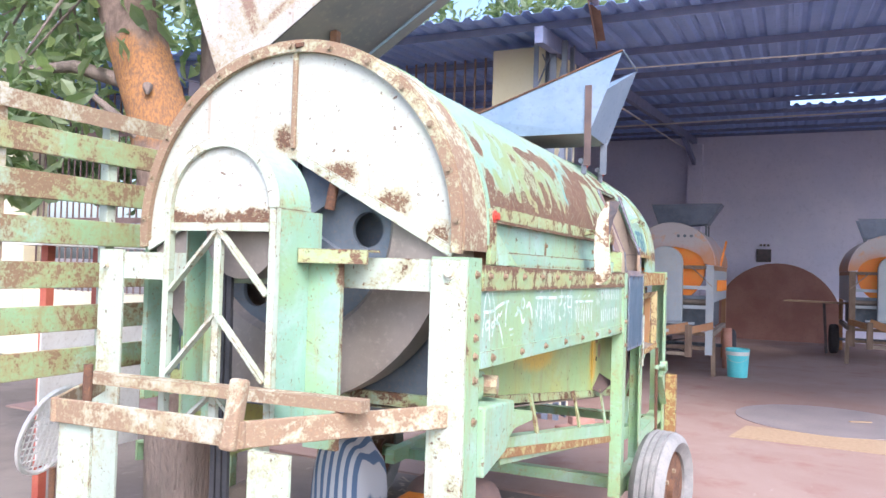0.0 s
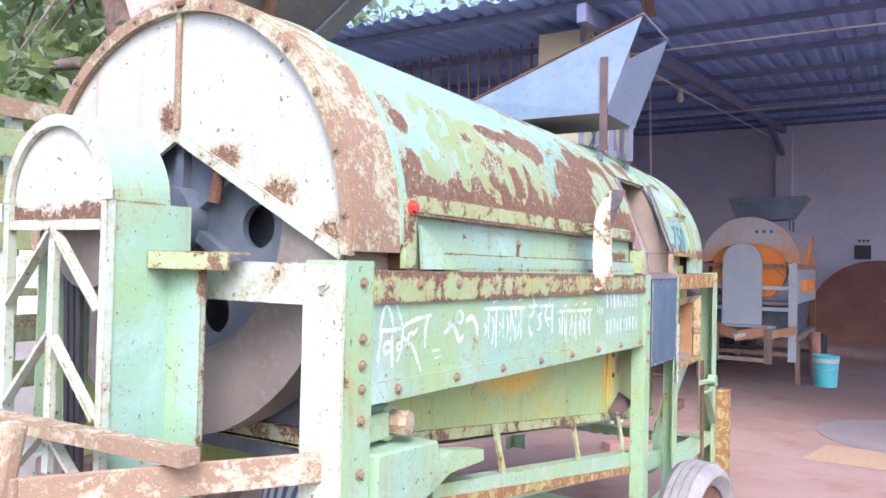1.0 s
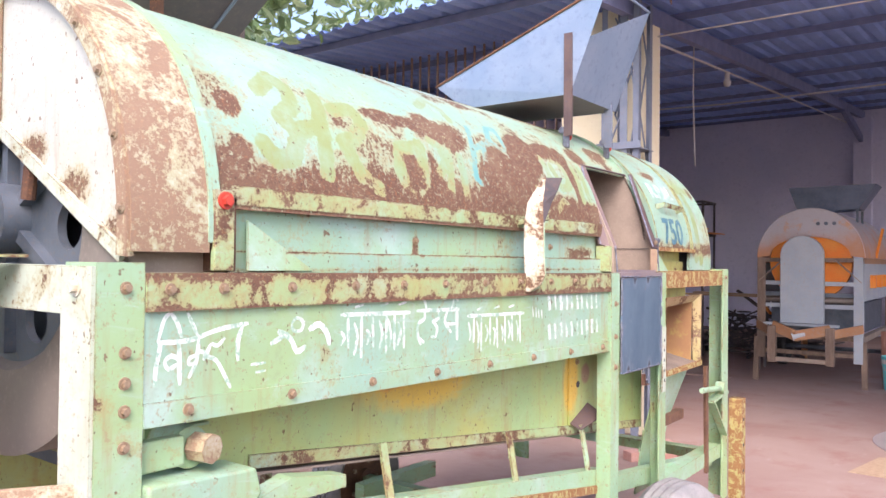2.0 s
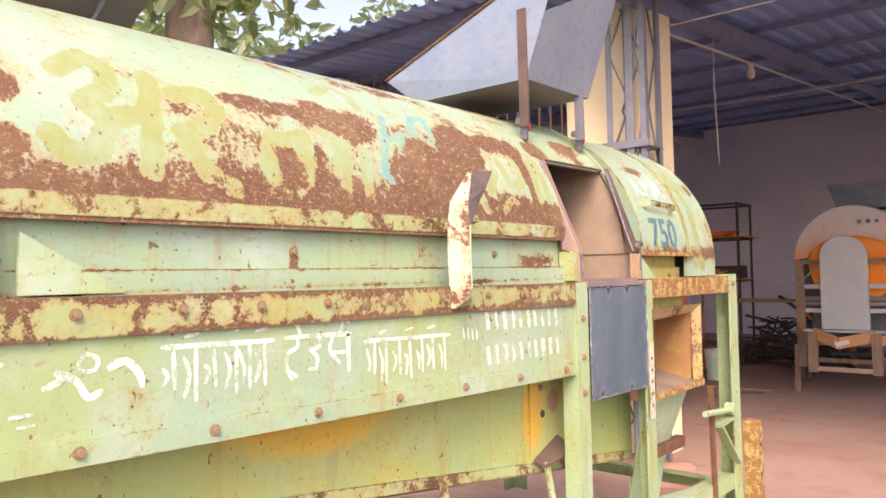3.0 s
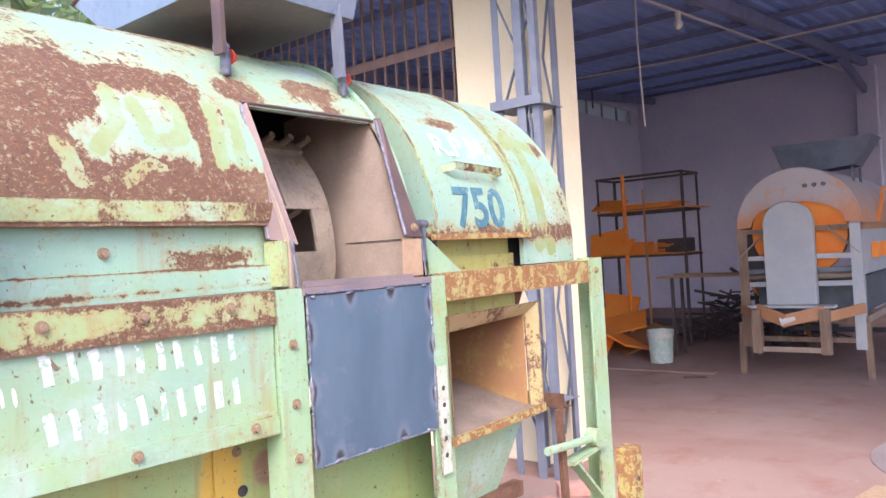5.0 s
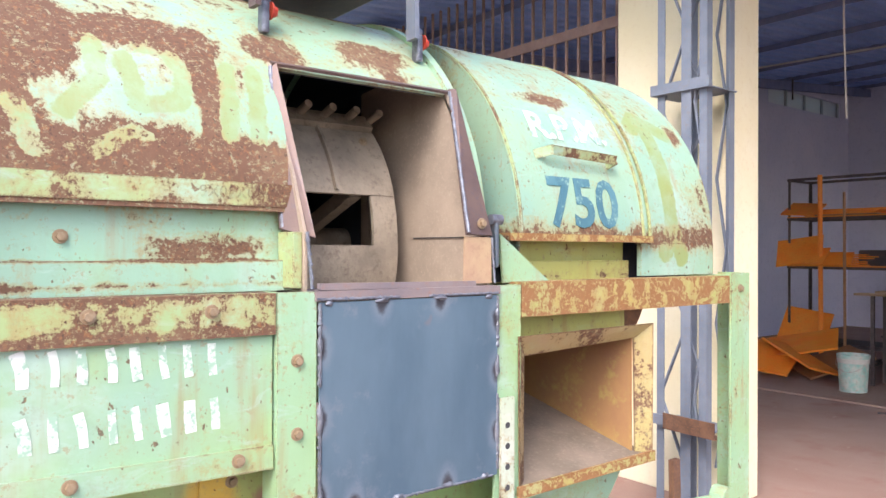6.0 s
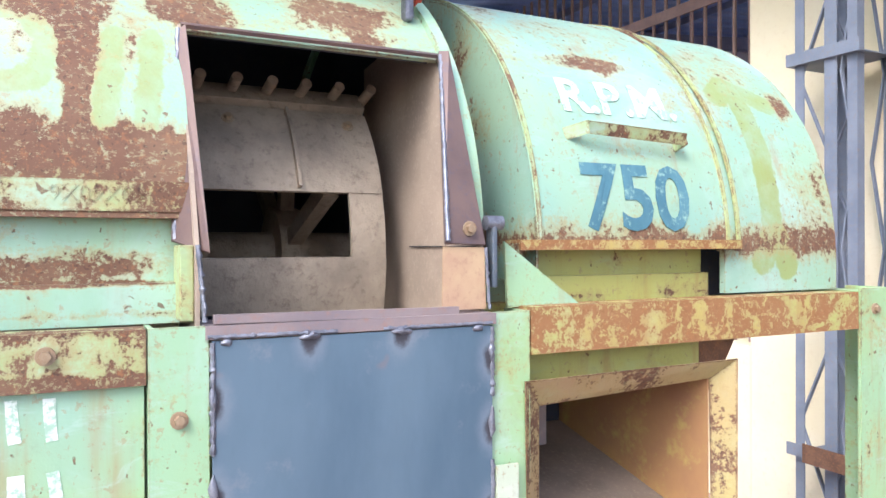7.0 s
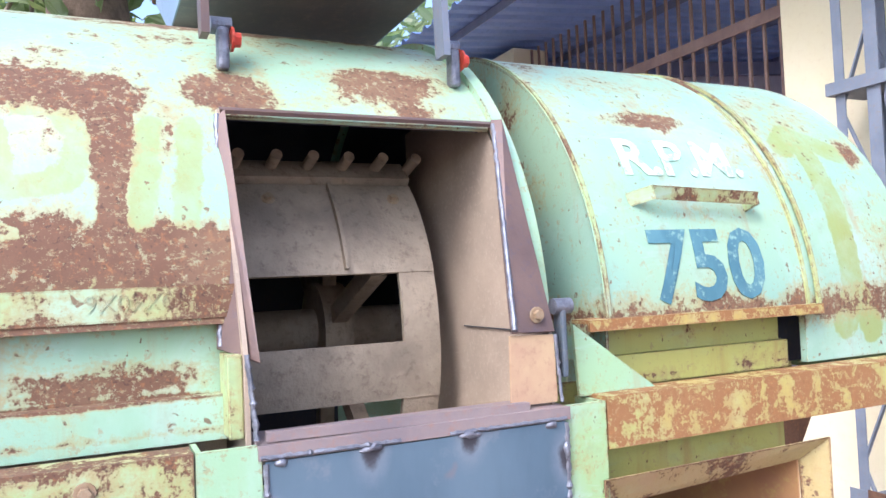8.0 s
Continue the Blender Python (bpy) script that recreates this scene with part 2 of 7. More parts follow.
DRUM_RUST = ((3.05, 0.375, 0.15, 0.07, 0.22), (2.82, 0.385, 0.13, 0.03, 0.22), (3.33, 0.22, 0.13, 0.11, 0.24), (3.56, 0.36, 0.11, 0.10, 0.22), (3.79, 0.40, 0.13, 0.05, 0.17), (2.233, 0.307, 0.035, 0.035, 0.26), (2.40, 0.72, 0.05, 0.04, 0.15),
             (4.29, 0.48, 0.13, 0.05, 0.22), (4.03, 0.42, 0.08, 0.05, 0.16), (3.87, 0.30, 0.028, 0.16, 0.20), (2.85, 0.21, 0.05, 0.06, 0.16), (3.47, 0.25, 0.10, 0.12, 0.18), (3.93, 0.12, 0.13, 0.07, 0.22), (3.9, 0.72, 0.6, 0.06, 0.14), (2.95, 0.22, 0.03, 0.07, 0.16),
             (2.72, 0.53, 0.62, 0.12, -0.09), (3.05, 0.24, 0.45, 0.20, 0.07), (3.62, 0.24, 0.40, 0.24, 0.08), (2.10, 0.55, 0.09, 0.3, 0.06), (4.24, 0.40, 0.20, 0.05, 0.10), (3.2, 0.62, 0.4, 0.05, 0.09), (2.24, 0.20, 0.03, 0.03, 0.2))
mat_drum = painted("drum_paint", (0.34, 0.57, 0.43), (0.38, 0.57, 0.37), (0.48, 0.66, 0.56), 0.585, 7.0, bands=((3, 0.095, 0.115, 0.27),), off=(0.4, 0.2, 0), tone=0.74, polar=(-1.405, 1.525, 0.60), worn="worn",
                   marks=((1, 3, "word", 0.050, OLIVE, 0.85, 0.10), (1, 3, "word_end", 0.036, OLIVE, 0.75, 0.10), (1, 3, "brush", 0.026, TEAL_MARK, 0.85, 0.08)))
mat_band = painted("rusted_band", (0.55, 0.60, 0.45), (0.5, 0.56, 0.35), (0.7, 0.72, 0.6), 0.455, 7.0, off=(2, 2, 9), wash=(0.40, 0.285, 0.18))
# pale coat that paints the light on the chute's side, with rust patches
mat_chute_side = painted("lit_chute_paint", (0.60, 0.60, 0.52), (0.56, 0.52, 0.44), (0.70, 0.70, 0.65), 0.60, 4.5, off=(4, 8, 3), tone=0.72, wash=(0.38, 0.27, 0.20))
mat_cover = painted("cream_cover_paint", (0.64, 0.67, 0.55), (0.67, 0.70, 0.60), (0.74, 0.76, 0.70), 0.70, 4.0, spots_at=((0, 2, -1.22, 1.70, 0.11, 0.07, 0.34), (0, 2, -1.05, 1.61, 0.10, 0.07, 0.34), (0, 2, -1.43, 1.82, 0.06, 0.07, 0.26), (0, 2, -0.88, 1.53, 0.06, 0.09, 0.25)), off=(7, 1, 3), tone=0.69, marks=((0, 2, [[(-1.22, 1.80), (-1.17, 1.90), (-1.12, 1.96), (-1.07, 1.92), (-1.08, 1.70)], [(-1.20, 1.84), (-1.08, 1.84)], [(-1.02, 1.66), (-0.98, 1.84), (-0.94, 1.80), (-0.95, 1.74), (-1.0, 1.72)]], 0.05, (0.50, 0.54, 0.36), 0.35, 0.0), (0, 2, [[(-1.66, 1.83), (-1.62, 1.95), (-1.58, 1.86)]], 0.025, (0.50, 0.54, 0.36), 0.3, 0.0)))
# near-white coat; on front faces it paints the glare they catch
mat_white_frame = painted("white_frame_paint", (0.60, 0.70, 0.58), (0.56, 0.66, 0.48), (0.74, 0.77, 0.70), 0.625, 9.0, off=(5, 5, 1), tone=0.76)
mat_hood = painted("hood_paint", (0.31, 0.54, 0.43), (0.37, 0.56, 0.38), (0.47, 0.66, 0.58), 0.60, 5.0, bands=((2, 1.55, 0.05, 0.14), (2, 2.06, 0.10, 0.08)), spots_at=((1, 3, 4.80, 0.43, 0.13, 0.03, 0.20), (1, 3, 4.70, 0.12, 0.03, 0.05, 0.12), (1, 3, 5.0, 0.30, 0.10, 0.10, 0.07)), off=(8, 3, 5), tone=0.76, polar=(-1.405, 1.515, 0.602))
ARROW = [[(5.19, 0.42), (5.285, 0.365)], [(5.19, 0.42), (5.14, 0.375)], [(5.20, 0.38), (5.185, 0.02)], [(5.19, 0.06), (5.155, -0.01)], [(5.19, 0.06), (5.23, -0.02)]]
mat_hood_end = painted("hood_end_paint", (0.31, 0.54, 0.43), (0.37, 0.56, 0.38), (0.47, 0.66, 0.58), 0.60, 5.0, bands=((2, 1.54, 0.05, 0.16), (2, 2.06, 0.10, 0.08)), spots_at=((1, 3, 5.33, 0.36, 0.04, 0.06, 0.22),), off=(8, 3, 5), tone=0.76, polar=(-1.405, 1.515, 0.596), marks=((1, 3, ARROW, 0.062, OLIVE, 0.85, 0.05),))
mat_sieve = painted("yellow_green_paint", (0.34, 0.52, 0.22), (0.46, 0.50, 0.15), (0.42, 0.60, 0.30), 0.69, 4.0, off=(9, 9, 1), stains=((1, 2, 2.95, 1.12, 0.34, 0.11, (0.62, 0.42, 0.05)), (1, 2, 2.80, 1.14, 0.10, 0.05, (0.58, 0.26, 0.05)), (1, 2, 3.88, 1.0, 0.07, 0.16, (0.62, 0.38, 0.05)), (1, 2, 4.0, 1.02, 0.05, 0.05, (0.30, 0.16, 0.13))))
mat_recess = painted("yellowed_recess_paint", (0.50, 0.50, 0.14), (0.44, 0.48, 0.18), (0.46, 0.56, 0.28), 0.62, 7.0, bands=((2, 1.445, 0.02, 0.10),), off=(9, 2, 1))
mat_bumper = painted("rust_bar", (0.6, 0.6, 0.5), (0.5, 0.45, 0.3), (0.7, 0.7, 0.62), 0.475, 8.0, off=(3, 3, 3), wash=(0.44, 0.32, 0.20))
mat_blade = painted("white_blade_paint", (0.68, 0.68, 0.58), (0.62, 0.58, 0.42), (0.76, 0.76, 0.70), 0.535, 12.0, off=(2, 7, 3), tone=0.78)
mat_rust = bare("rust", RUST_DARK, RUST_MID, RUST_ORANGE, 0.9, 0.0, 14, 120, 0.5)
mat_steel_sheet = bare("dark_steel_sheet", (0.12, 0.15, 0.21), (0.17, 0.205, 0.27), (0.24, 0.21, 0.22), 0.45, 0.3, 5, 40, 0.15)
BURNS = ((4.027, 1.33), (4.027, 1.20), (4.027, 1.06), (4.454, 1.36), (4.454, 1.25), (4.454, 1.12), (4.16, 1.41), (4.30, 1.41), (4.10, 1.03), (4.32, 1.03))


def plate_material():
    """Mill-scale steel plate: blue-grey sheen, heat colours and soot about each weld."""
    m = Nodes("mill_scale_plate", 0.42, 0.25)
    col = m.mix(m.step(m.noise(4, 5, 0.6, m.stretch(1, 1.5, 0.6)), 0.3, 0.7), (0.080, 0.135, 0.185), (0.120, 0.185, 0.240))
    col = m.mix(m.math("MULTIPLY", m.step(m.noise(9, 5, 0.7), 0.56, 0.70), 0.5), col, (0.21, 0.24, 0.28))
    col = m.mix(m.math("MULTIPLY", m.step(m.noise(7, 3, 0.6, m.stretch(1, 1, 1, (3, 1, 4))), 0.66, 0.74), 0.7), col, (0.30, 0.16, 0.14))
    for y, z in BURNS:
        d = m.math("SQRT", m.math("ADD", m.math("POWER", m.math("SUBTRACT", m.axis(1), y), 2.0), m.math("POWER", m.math("MULTIPLY", m.math("SUBTRACT", m.axis(2), z), 0.6), 2.0)))
        d = m.math("ADD", d, m.math("MULTIPLY", m.noise(60, 3, 0.7), 0.012))
        col = m.mix(m.math("MULTIPLY", m.step(d, 0.040, 0.020), 0.45), col, (0.24, 0.28, 0.33))
        col = m.mix(m.step(d, 0.024, 0.014), col, (0.05, 0.05, 0.06))
    m.bump(m.math("ADD", m.noise(5, 2, 0.5), m.math("MULTIPLY", m.noise(90, 3, 0.7), 0.1)), 0.25, 0.004)
    return m.done(col, m.math("ADD", m.math("MULTIPLY", m.noise(11, 4, 0.6), 0.3), 0.28))


mat_steel_plate = plate_material()
mat_hopper = bare("galvanised_sheet", (0.23, 0.32, 0.42), (0.30, 0.38, 0.47), (0.17, 0.23, 0.31), 0.42, 0.35, 4, 30, 0.12)
mat_pulley = bare("pulley_iron", (0.25, 0.215, 0.185), (0.33, 0.285, 0.24), (0.40, 0.34, 0.28), 0.5, 0.35, 5, 50, 0.12)
mat_iron = bare("grey_iron", (0.10, 0.13, 0.16), (0.16, 0.19, 0.22), (0.22, 0.18, 0.15), 0.5, 0.3, 9, 70, 0.3)
mat_dusty = bare("dusty_steel", (0.27, 0.22, 0.17), (0.36, 0.29, 0.22), (0.44, 0.37, 0.28), 0.85, 0.0, 7, 150, 0.4)
mat_rotor = bare("caked_rotor_steel", (0.215, 0.180, 0.135), (0.345, 0.290, 0.215), (0.12, 0.09, 0.068), 0.9, 0.0, 9, 55, 0.8, 0.005)
# near-black navy that puts the shade of deep openings into the colour
mat_shade_dark = bare("shade_dark_sheet", (0.022, 0.030, 0.050), (0.035, 0.045, 0.065), (0.06, 0.05, 0.05), 0.8, 0.1, 6, 60)
mat_grime = bare("grimy_sheet", (0.15, 0.12, 0.09), (0.23, 0.185, 0.14), (0.31, 0.26, 0.18), 0.85, 0.0, 6, 90, 0.4)
mat_heat = bare("heat_ochre_sheet", (0.29, 0.15, 0.08), (0.40, 0.24, 0.09), (0.46, 0.42, 0.11), 0.75, 0.0, 3.5, 16, 0.3)
mat_bolt = bare("rusty_bolt", (0.24, 0.16, 0.09), (0.36, 0.30, 0.20), (0.20, 0.09, 0.05), 0.7, 0.2, 40, 160, 0.3)
mat_bolt_white = bare("painted_bolt", (0.55, 0.6, 0.5), (0.5, 0.42, 0.28), (0.3, 0.2, 0.12), 0.6, 0.0, 60, 160, 0.3)
mat_red = bare("red_bolt", (0.55, 0.05, 0.03), (0.45, 0.08, 0.04), (0.3, 0.05, 0.03), 0.5, 0.0, 40, 90)
mat_weld = bare("weld_bead", (0.13, 0.14, 0.17), (0.26, 0.28, 0.32), (0.10, 0.07, 0.07), 0.5, 0.6, 60, 120, 0.6)
mat_brown_cheek = bare("heat_stained_sheet", (0.105, 0.072, 0.066), (0.155, 0.105, 0.088), (0.09, 0.08, 0.105), 0.5, 0.25, 7, 60)
mat_sill = bare("scorched_sill", (0.20, 0.17, 0.18), (0.27, 0.22, 0.21), (0.30, 0.17, 0.12), 0.6, 0.2, 9, 60)
mat_tan_cheek = bare("tan_bare_sheet", (0.46, 0.34, 0.20), (0.40, 0.26, 0.17), (0.30, 0.17, 0.12), 0.6, 0.1, 10, 70)
mat_outlet = painted("ochre_outlet", (0.45, 0.40, 0.16), (0.42, 0.30, 0.16), (0.40, 0.46, 0.24), 0.50, 6.0, off=(6, 6, 6))
mat_belt = bare("black_rubber", (0.035, 0.037, 0.042), (0.05, 0.05, 0.055), (0.09, 0.085, 0.08), 0.75, 0, 20, 90)
mat_tyre = bare("dusty_rubber", (0.20, 0.20, 0.19), (0.28, 0.27, 0.25), (0.13, 0.13, 0.13), 0.85, 0, 12, 90)
mat_chute = bare("dark_chute_sheet", (0.16, 0.14, 0.15), (0.22, 0.19, 0.18), (0.28, 0.24, 0.20), 0.6, 0.1, 5, 40)


def worn_paint(name, a, b, ground, lo, hi):
    """Thin brush paint in two tones, rubbed through to the coat below."""
    m = Nodes(name, 0.55)
    col = m.mix(m.step(m.noise(18, 4, 0.6, m.stretch(1, 1, 0.4)), 0.35, 0.65), a, b)
    gone = m.math("ADD", m.math("MULTIPLY", m.noise(26, 5, 0.75), 0.7), m.math("MULTIPLY", m.noise(110, 3, 0.7), 0.3))
    return m.done(m.mix(m.step(gone, lo, hi), col, ground))


mat_text_white = worn_paint("white_lettering", (0.72, 0.77, 0.73), (0.60, 0.70, 0.62), (0.31, 0.48, 0.36), 0.475, 0.57)
mat_text_rubbed = worn_paint("rubbed_white_lettering", (0.70, 0.76, 0.72), (0.54, 0.66, 0.59), (0.29, 0.46, 0.38), 0.46, 0.56)
mat_text_blue = worn_paint("blue_lettering", (0.055, 0.150, 0.195), (0.085, 0.205, 0.245), (0.27, 0.43, 0.36), 0.52, 0.66)
mat_yellow = bare("yellow_limewash", (0.78, 0.70, 0.46), (0.80, 0.74, 0.54), (0.70, 0.60, 0.38), 0.9, 0, 1.6, 30, 0.25)
mat_plaster = bare("grey_plaster", (0.64, 0.65, 0.78), (0.72, 0.71, 0.82), (0.54, 0.54, 0.65), 0.95, 0, 1.1, 14, 0.4, 0.006)
mat_roof = bare("weathered_roof_sheet", (0.24, 0.37, 0.72), (0.31, 0.45, 0.80), (0.19, 0.27, 0.50), 0.6, 0.2, 2.2, 25, 0.15)
mat_blue_steel = bare("blue_grey_steel", (0.15, 0.18, 0.23), (0.20, 0.23, 0.28), (0.24, 0.19, 0.16), 0.6, 0.15, 8, 60)
mat_roof_steel = bare("dark_blue_roof_steel", (0.16, 0.19, 0.32), (0.21, 0.24, 0.38), (0.22, 0.18, 0.19), 0.7, 0, 8, 60)
mat_purlin = bare("brown_primer_steel", (0.19, 0.12, 0.10), (0.25, 0.17, 0.14), (0.15, 0.12, 0.13), 0.75, 0, 8, 60)
mat_orange = bare("orange_paint", (0.92, 0.25, 0.02), (0.88, 0.32, 0.04), (0.62, 0.17, 0.03), 0.5, 0, 5, 60)


def cap_material():
    """Half-painted drum sheet: grey undercoat above, orange primer below, running into one another."""
    m = Nodes("patchy_primer", 0.55)
    up = m.math("ADD", m.axis(2), m.math("MULTIPLY", m.noise(2.2, 4, 0.6), 0.9))
    col = m.mix(m.step(up, 2.02, 2.5), (0.55, 0.27, 0.13), (0.46, 0.44, 0.44))
    col = m.mix(m.math("MULTIPLY", m.step(m.noise(6, 4, 0.6), 0.55, 0.7), 0.6), col, (0.62, 0.28, 0.07))
    col = m.mix(m.math("MULTIPLY", m.step(m.noise(30, 4, 0.7), 0.55, 0.75), 0.5), col, (0.30, 0.20, 0.15))
    m.bump(m.noise(8, 3, 0.5), 0.2, 0.004)
    return m.done(col)


mat_cap = cap_material()
mat_primer = bare("orange_primer", (0.36, 0.17, 0.07), (0.42, 0.23, 0.11), (0.30, 0.27, 0.24), 0.6, 0, 3, 40)
mat_grey_paint = bare("blue_grey_paint", (0.38, 0.44, 0.48), (0.44, 0.49, 0.50), (0.46, 0.38, 0.30), 0.5, 0, 4, 40)
mat_wood = bare("worn_timber", (0.36, 0.25, 0.15), (0.44, 0.32, 0.20), (0.24, 0.17, 0.11), 0.85, 0, 5, 50, 0.4, 0.004, (6, 6, 0.6))
mat_grey_timber = bare("grey_weathered_timber", (0.16, 0.115, 0.08), (0.25, 0.18, 0.125), (0.33, 0.28, 0.24), 0.85, 0, 4, 40, 0.4, 0.004, (5, 5, 0.8))
mat_scrap = bare("scrap_iron", (0.07, 0.065, 0.07), (0.12, 0.10, 0.095), (0.18, 0.11, 0.08), 0.8, 0.2, 12, 70)
mat_teal = bare("turquoise_plastic", (0.10, 0.55, 0.58), (0.14, 0.60, 0.62), (0.30, 0.60, 0.60), 0.4, 0, 6, 60)
mat_white_plastic = bare("white_plastic", (0.70, 0.70, 0.66), (0.62, 0.60, 0.55), (0.4, 0.36, 0.3), 0.5, 0, 6, 60)
mat_wire = bare("pale_cable", (0.62, 0.60, 0.55), (0.55, 0.52, 0.48), (0.4, 0.38, 0.35), 0.6, 0, 20, 90)
mat_bark = bare("grey_bark", (0.20, 0.16, 0.13), (0.28, 0.22, 0.18), (0.12, 0.10, 0.08), 0.95, 0, 5, 30, 0.9, 0.02, (3, 3, 0.8))


def bark_ochre():
    m = Nodes("ochre_stained_bark", 0.95)
    v = m.stretch(2, 2, 1)
    col = m.mix(m.step(m.noise(9, 5, 0.7, v), 0.35, 0.65), (0.28, 0.20, 0.15), (0.17, 0.12, 0.09))
    worn = m.step(m.math("ABSOLUTE", m.math("SUBTRACT", m.math("ADD", m.axis(2), m.math("MULTIPLY", m.noise(4, 4, 0.6, v), 0.35)), 2.72)), 0.42, 0.28)
    ochre = m.mix(m.step(m.noise(30, 4, 0.7, v), 0.4, 0.6), (0.46, 0.22, 0.075), (0.26, 0.14, 0.075))
    m.bump(m.noise(26, 6, 0.75, v), 0.9, 0.02)
    return m.done(m.mix(worn, col, ochre))


mat_ochre_bark = bark_ochre()


def ground_material(name, a, b, c, d):
    m = Nodes(name, 0.95)
    col = m.mix(m.step(m.noise(0.55, 5, 0.62, None, 0.5), 0.36, 0.66), a, b)
    col = m.mix(m.math("MULTIPLY", m.step(m.noise(2.4, 5, 0.65), 0.5, 0.74), 0.7), col, c)
    col = m.mix(m.math("MULTIPLY", m.step(m.noise(16, 5, 0.7, m.stretch(1, 0.35, 1)), 0.60, 0.78), 0.6), col, d)
    m.bump(m.math("ADD", m.noise(40, 5, 0.7), m.math("MULTIPLY", m.noise(6, 3, 0.6), 1.5)), 0.5, 0.008)
    return m.done(col)


mat_floor = ground_material("red_dusty_floor", (0.285, 0.185, 0.150), (0.335, 0.240, 0.200), (0.265, 0.130, 0.100), (0.43, 0.36, 0.31))
mat_soil = ground_material("trodden_soil", (0.155, 0.125, 0.100), (0.215, 0.178, 0.145), (0.10, 0.08, 0.066), (0.32, 0.275, 0.22))

# ---- mesh helpers ----


def part(name, bm, material, parent=None, label="", bevel=0.0):
    """Links a bmesh, written in world metres, as one mesh object under parent."""
    mesh = bpy.data.meshes.new(name)
    bmesh.ops.recalc_face_normals(bm, faces=bm.faces)
    bm.to_mesh(mesh)
    bm.free()
    mesh.materials.append(material)
    ob = new(name, mesh)
    if parent is not None:
        ob.parent = parent
        ob.matrix_parent_inverse = Matrix.Translation(parent.matrix_world.translation).inverted()
    if label:
        ob["label"] = label
    if bevel:
        b = ob.modifiers.new("bevel", "BEVEL")
        b.width = bevel
        b.segments = 2
        b.limit_method = "ANGLE"
    return ob


def smooth(ob, angle=40):
    me = ob.data
    bm = bmesh.new()
    bm.from_mesh(me)
    for f in bm.faces:
        f.smooth = True
    for e in bm.edges:
        if len(e.link_faces) == 2 and e.calc_face_angle(0) > radians(angle):
            e.smooth = False
    bm.to_mesh(me)
    bm.free()
    return ob


def thing(name, at, label, category, group="", kind=""):
    ob = new(name)
    ob.location = at
    ob.empty_display_size = 0.1
    bpy.context.view_layer.update()
    return tagged(ob, label, category, group, kind)


def block(x0, x1, y0, y1, z0, z1, bm=None):
    bm = bm or bmesh.new()
    m = Matrix.LocRotScale(((x0 + x1) / 2, (y0 + y1) / 2, (z0 + z1) / 2), None, (abs(x1 - x0), abs(y1 - y0), abs(z1 - z0)))
    bmesh.ops.create_cube(bm, size=1, matrix=m)
    return bm


def bar(p, q, w, h, up=(0, 0, 1), bm=None):
    """A straight rectangular bar from p to q: w across, h along up."""
    bm = bm or bmesh.new()
    p, q = Vector(p), Vector(q)
    d = (q - p)
    n = d.length
    d.normalize()
    s = d.cross(Vector(up)).normalized()
    u = s.cross(d)
    m = Matrix((s, d, u)).transposed().to_4x4()
    m.translation = (p + q) / 2
    bmesh.ops.create_cube(bm, size=1, matrix=m @ Matrix.Diagonal((w, n, h, 1)))
    return bm


def rod(p, q, r, seg=16, r2=None, bm=None):
    bm = bm or bmesh.new()
    p, q = Vector(p), Vector(q)
    d = q - p
    m = d.to_track_quat("Z", "Y").to_matrix().to_4x4()
    m.translation = (p + q) / 2
    bmesh.ops.create_cone(bm, cap_ends=True, segments=seg, radius1=r, radius2=r if r2 is None else r2, depth=d.length, matrix=m)
    return bm


def angle_iron(p, q, a, b, w, t=0.006, bm=None):
    """An L section from p to q; its flanges run from the corner along a and along b."""
    bm = bm or bmesh.new()
    p, q, a, b = Vector(p), Vector(q), Vector(a).normalized(), Vector(b).normalized()
    w = (w, w) if isinstance(w, (int, float)) else w
    prof = [Vector(), a * w[0], a * w[0] + b * t, a * t + b * t, a * t + b * w[1], b * w[1]]
    v0 = [bm.verts.new(p + k) for k in prof]
    v1 = [bm.verts.new(q + k) for k in prof]
    for i in range(6):
        j = (i + 1) % 6
        bm.faces.new((v0[i], v0[j], v1[j], v1[i]))
    bm.faces.new(v0[::-1])
    bm.faces.new(v1)
    return bm


def sheet(points, offset, bm=None):
    """A flat or bent plate: the outline points, pushed along offset for its thickness."""
    bm = bm or bmesh.new()
    o = Vector(offset)
    a = [bm.verts.new(Vector(p)) for p in points]
    b = [bm.verts.new(Vector(p) + o) for p in points]
    bm.faces.new(a)
    bm.faces.new(b[::-1])
    n = len(a)
    for i in range(n):
        j = (i + 1) % n
        bm.faces.new((a[j], a[i], b[i], b[j]))
    return bm


def tube(points, r, seg=8, bm=None):
    """A round bar or cable along points."""
    bm = bm or bmesh.new()
    pts = [Vector(p) for p in points]
    rings = []
    for i, p in enumerate(pts):
        d = (pts[min(i + 1, len(pts) - 1)] - pts[max(i - 1, 0)]).normalized()
        s = d.orthogonal().normalized() if not rings else (side - d * side.dot(d)).normalized()
        side = s
        u = d.cross(s)
        rr = r[i] if isinstance(r, (list, tuple)) else r
        rings.append([bm.verts.new(p + (s * math.cos(a) + u * math.sin(a)) * rr) for a in (2 * math.pi * k / seg for k in range(seg))])
    for a, b in zip(rings, rings[1:]):
        for k in range(seg):
            bm.faces.new((a[k], a[(k + 1) % seg], b[(k + 1) % seg], b[k]))
    bm.faces.new(rings[0][::-1])
    bm.faces.new(rings[-1])
    return bm


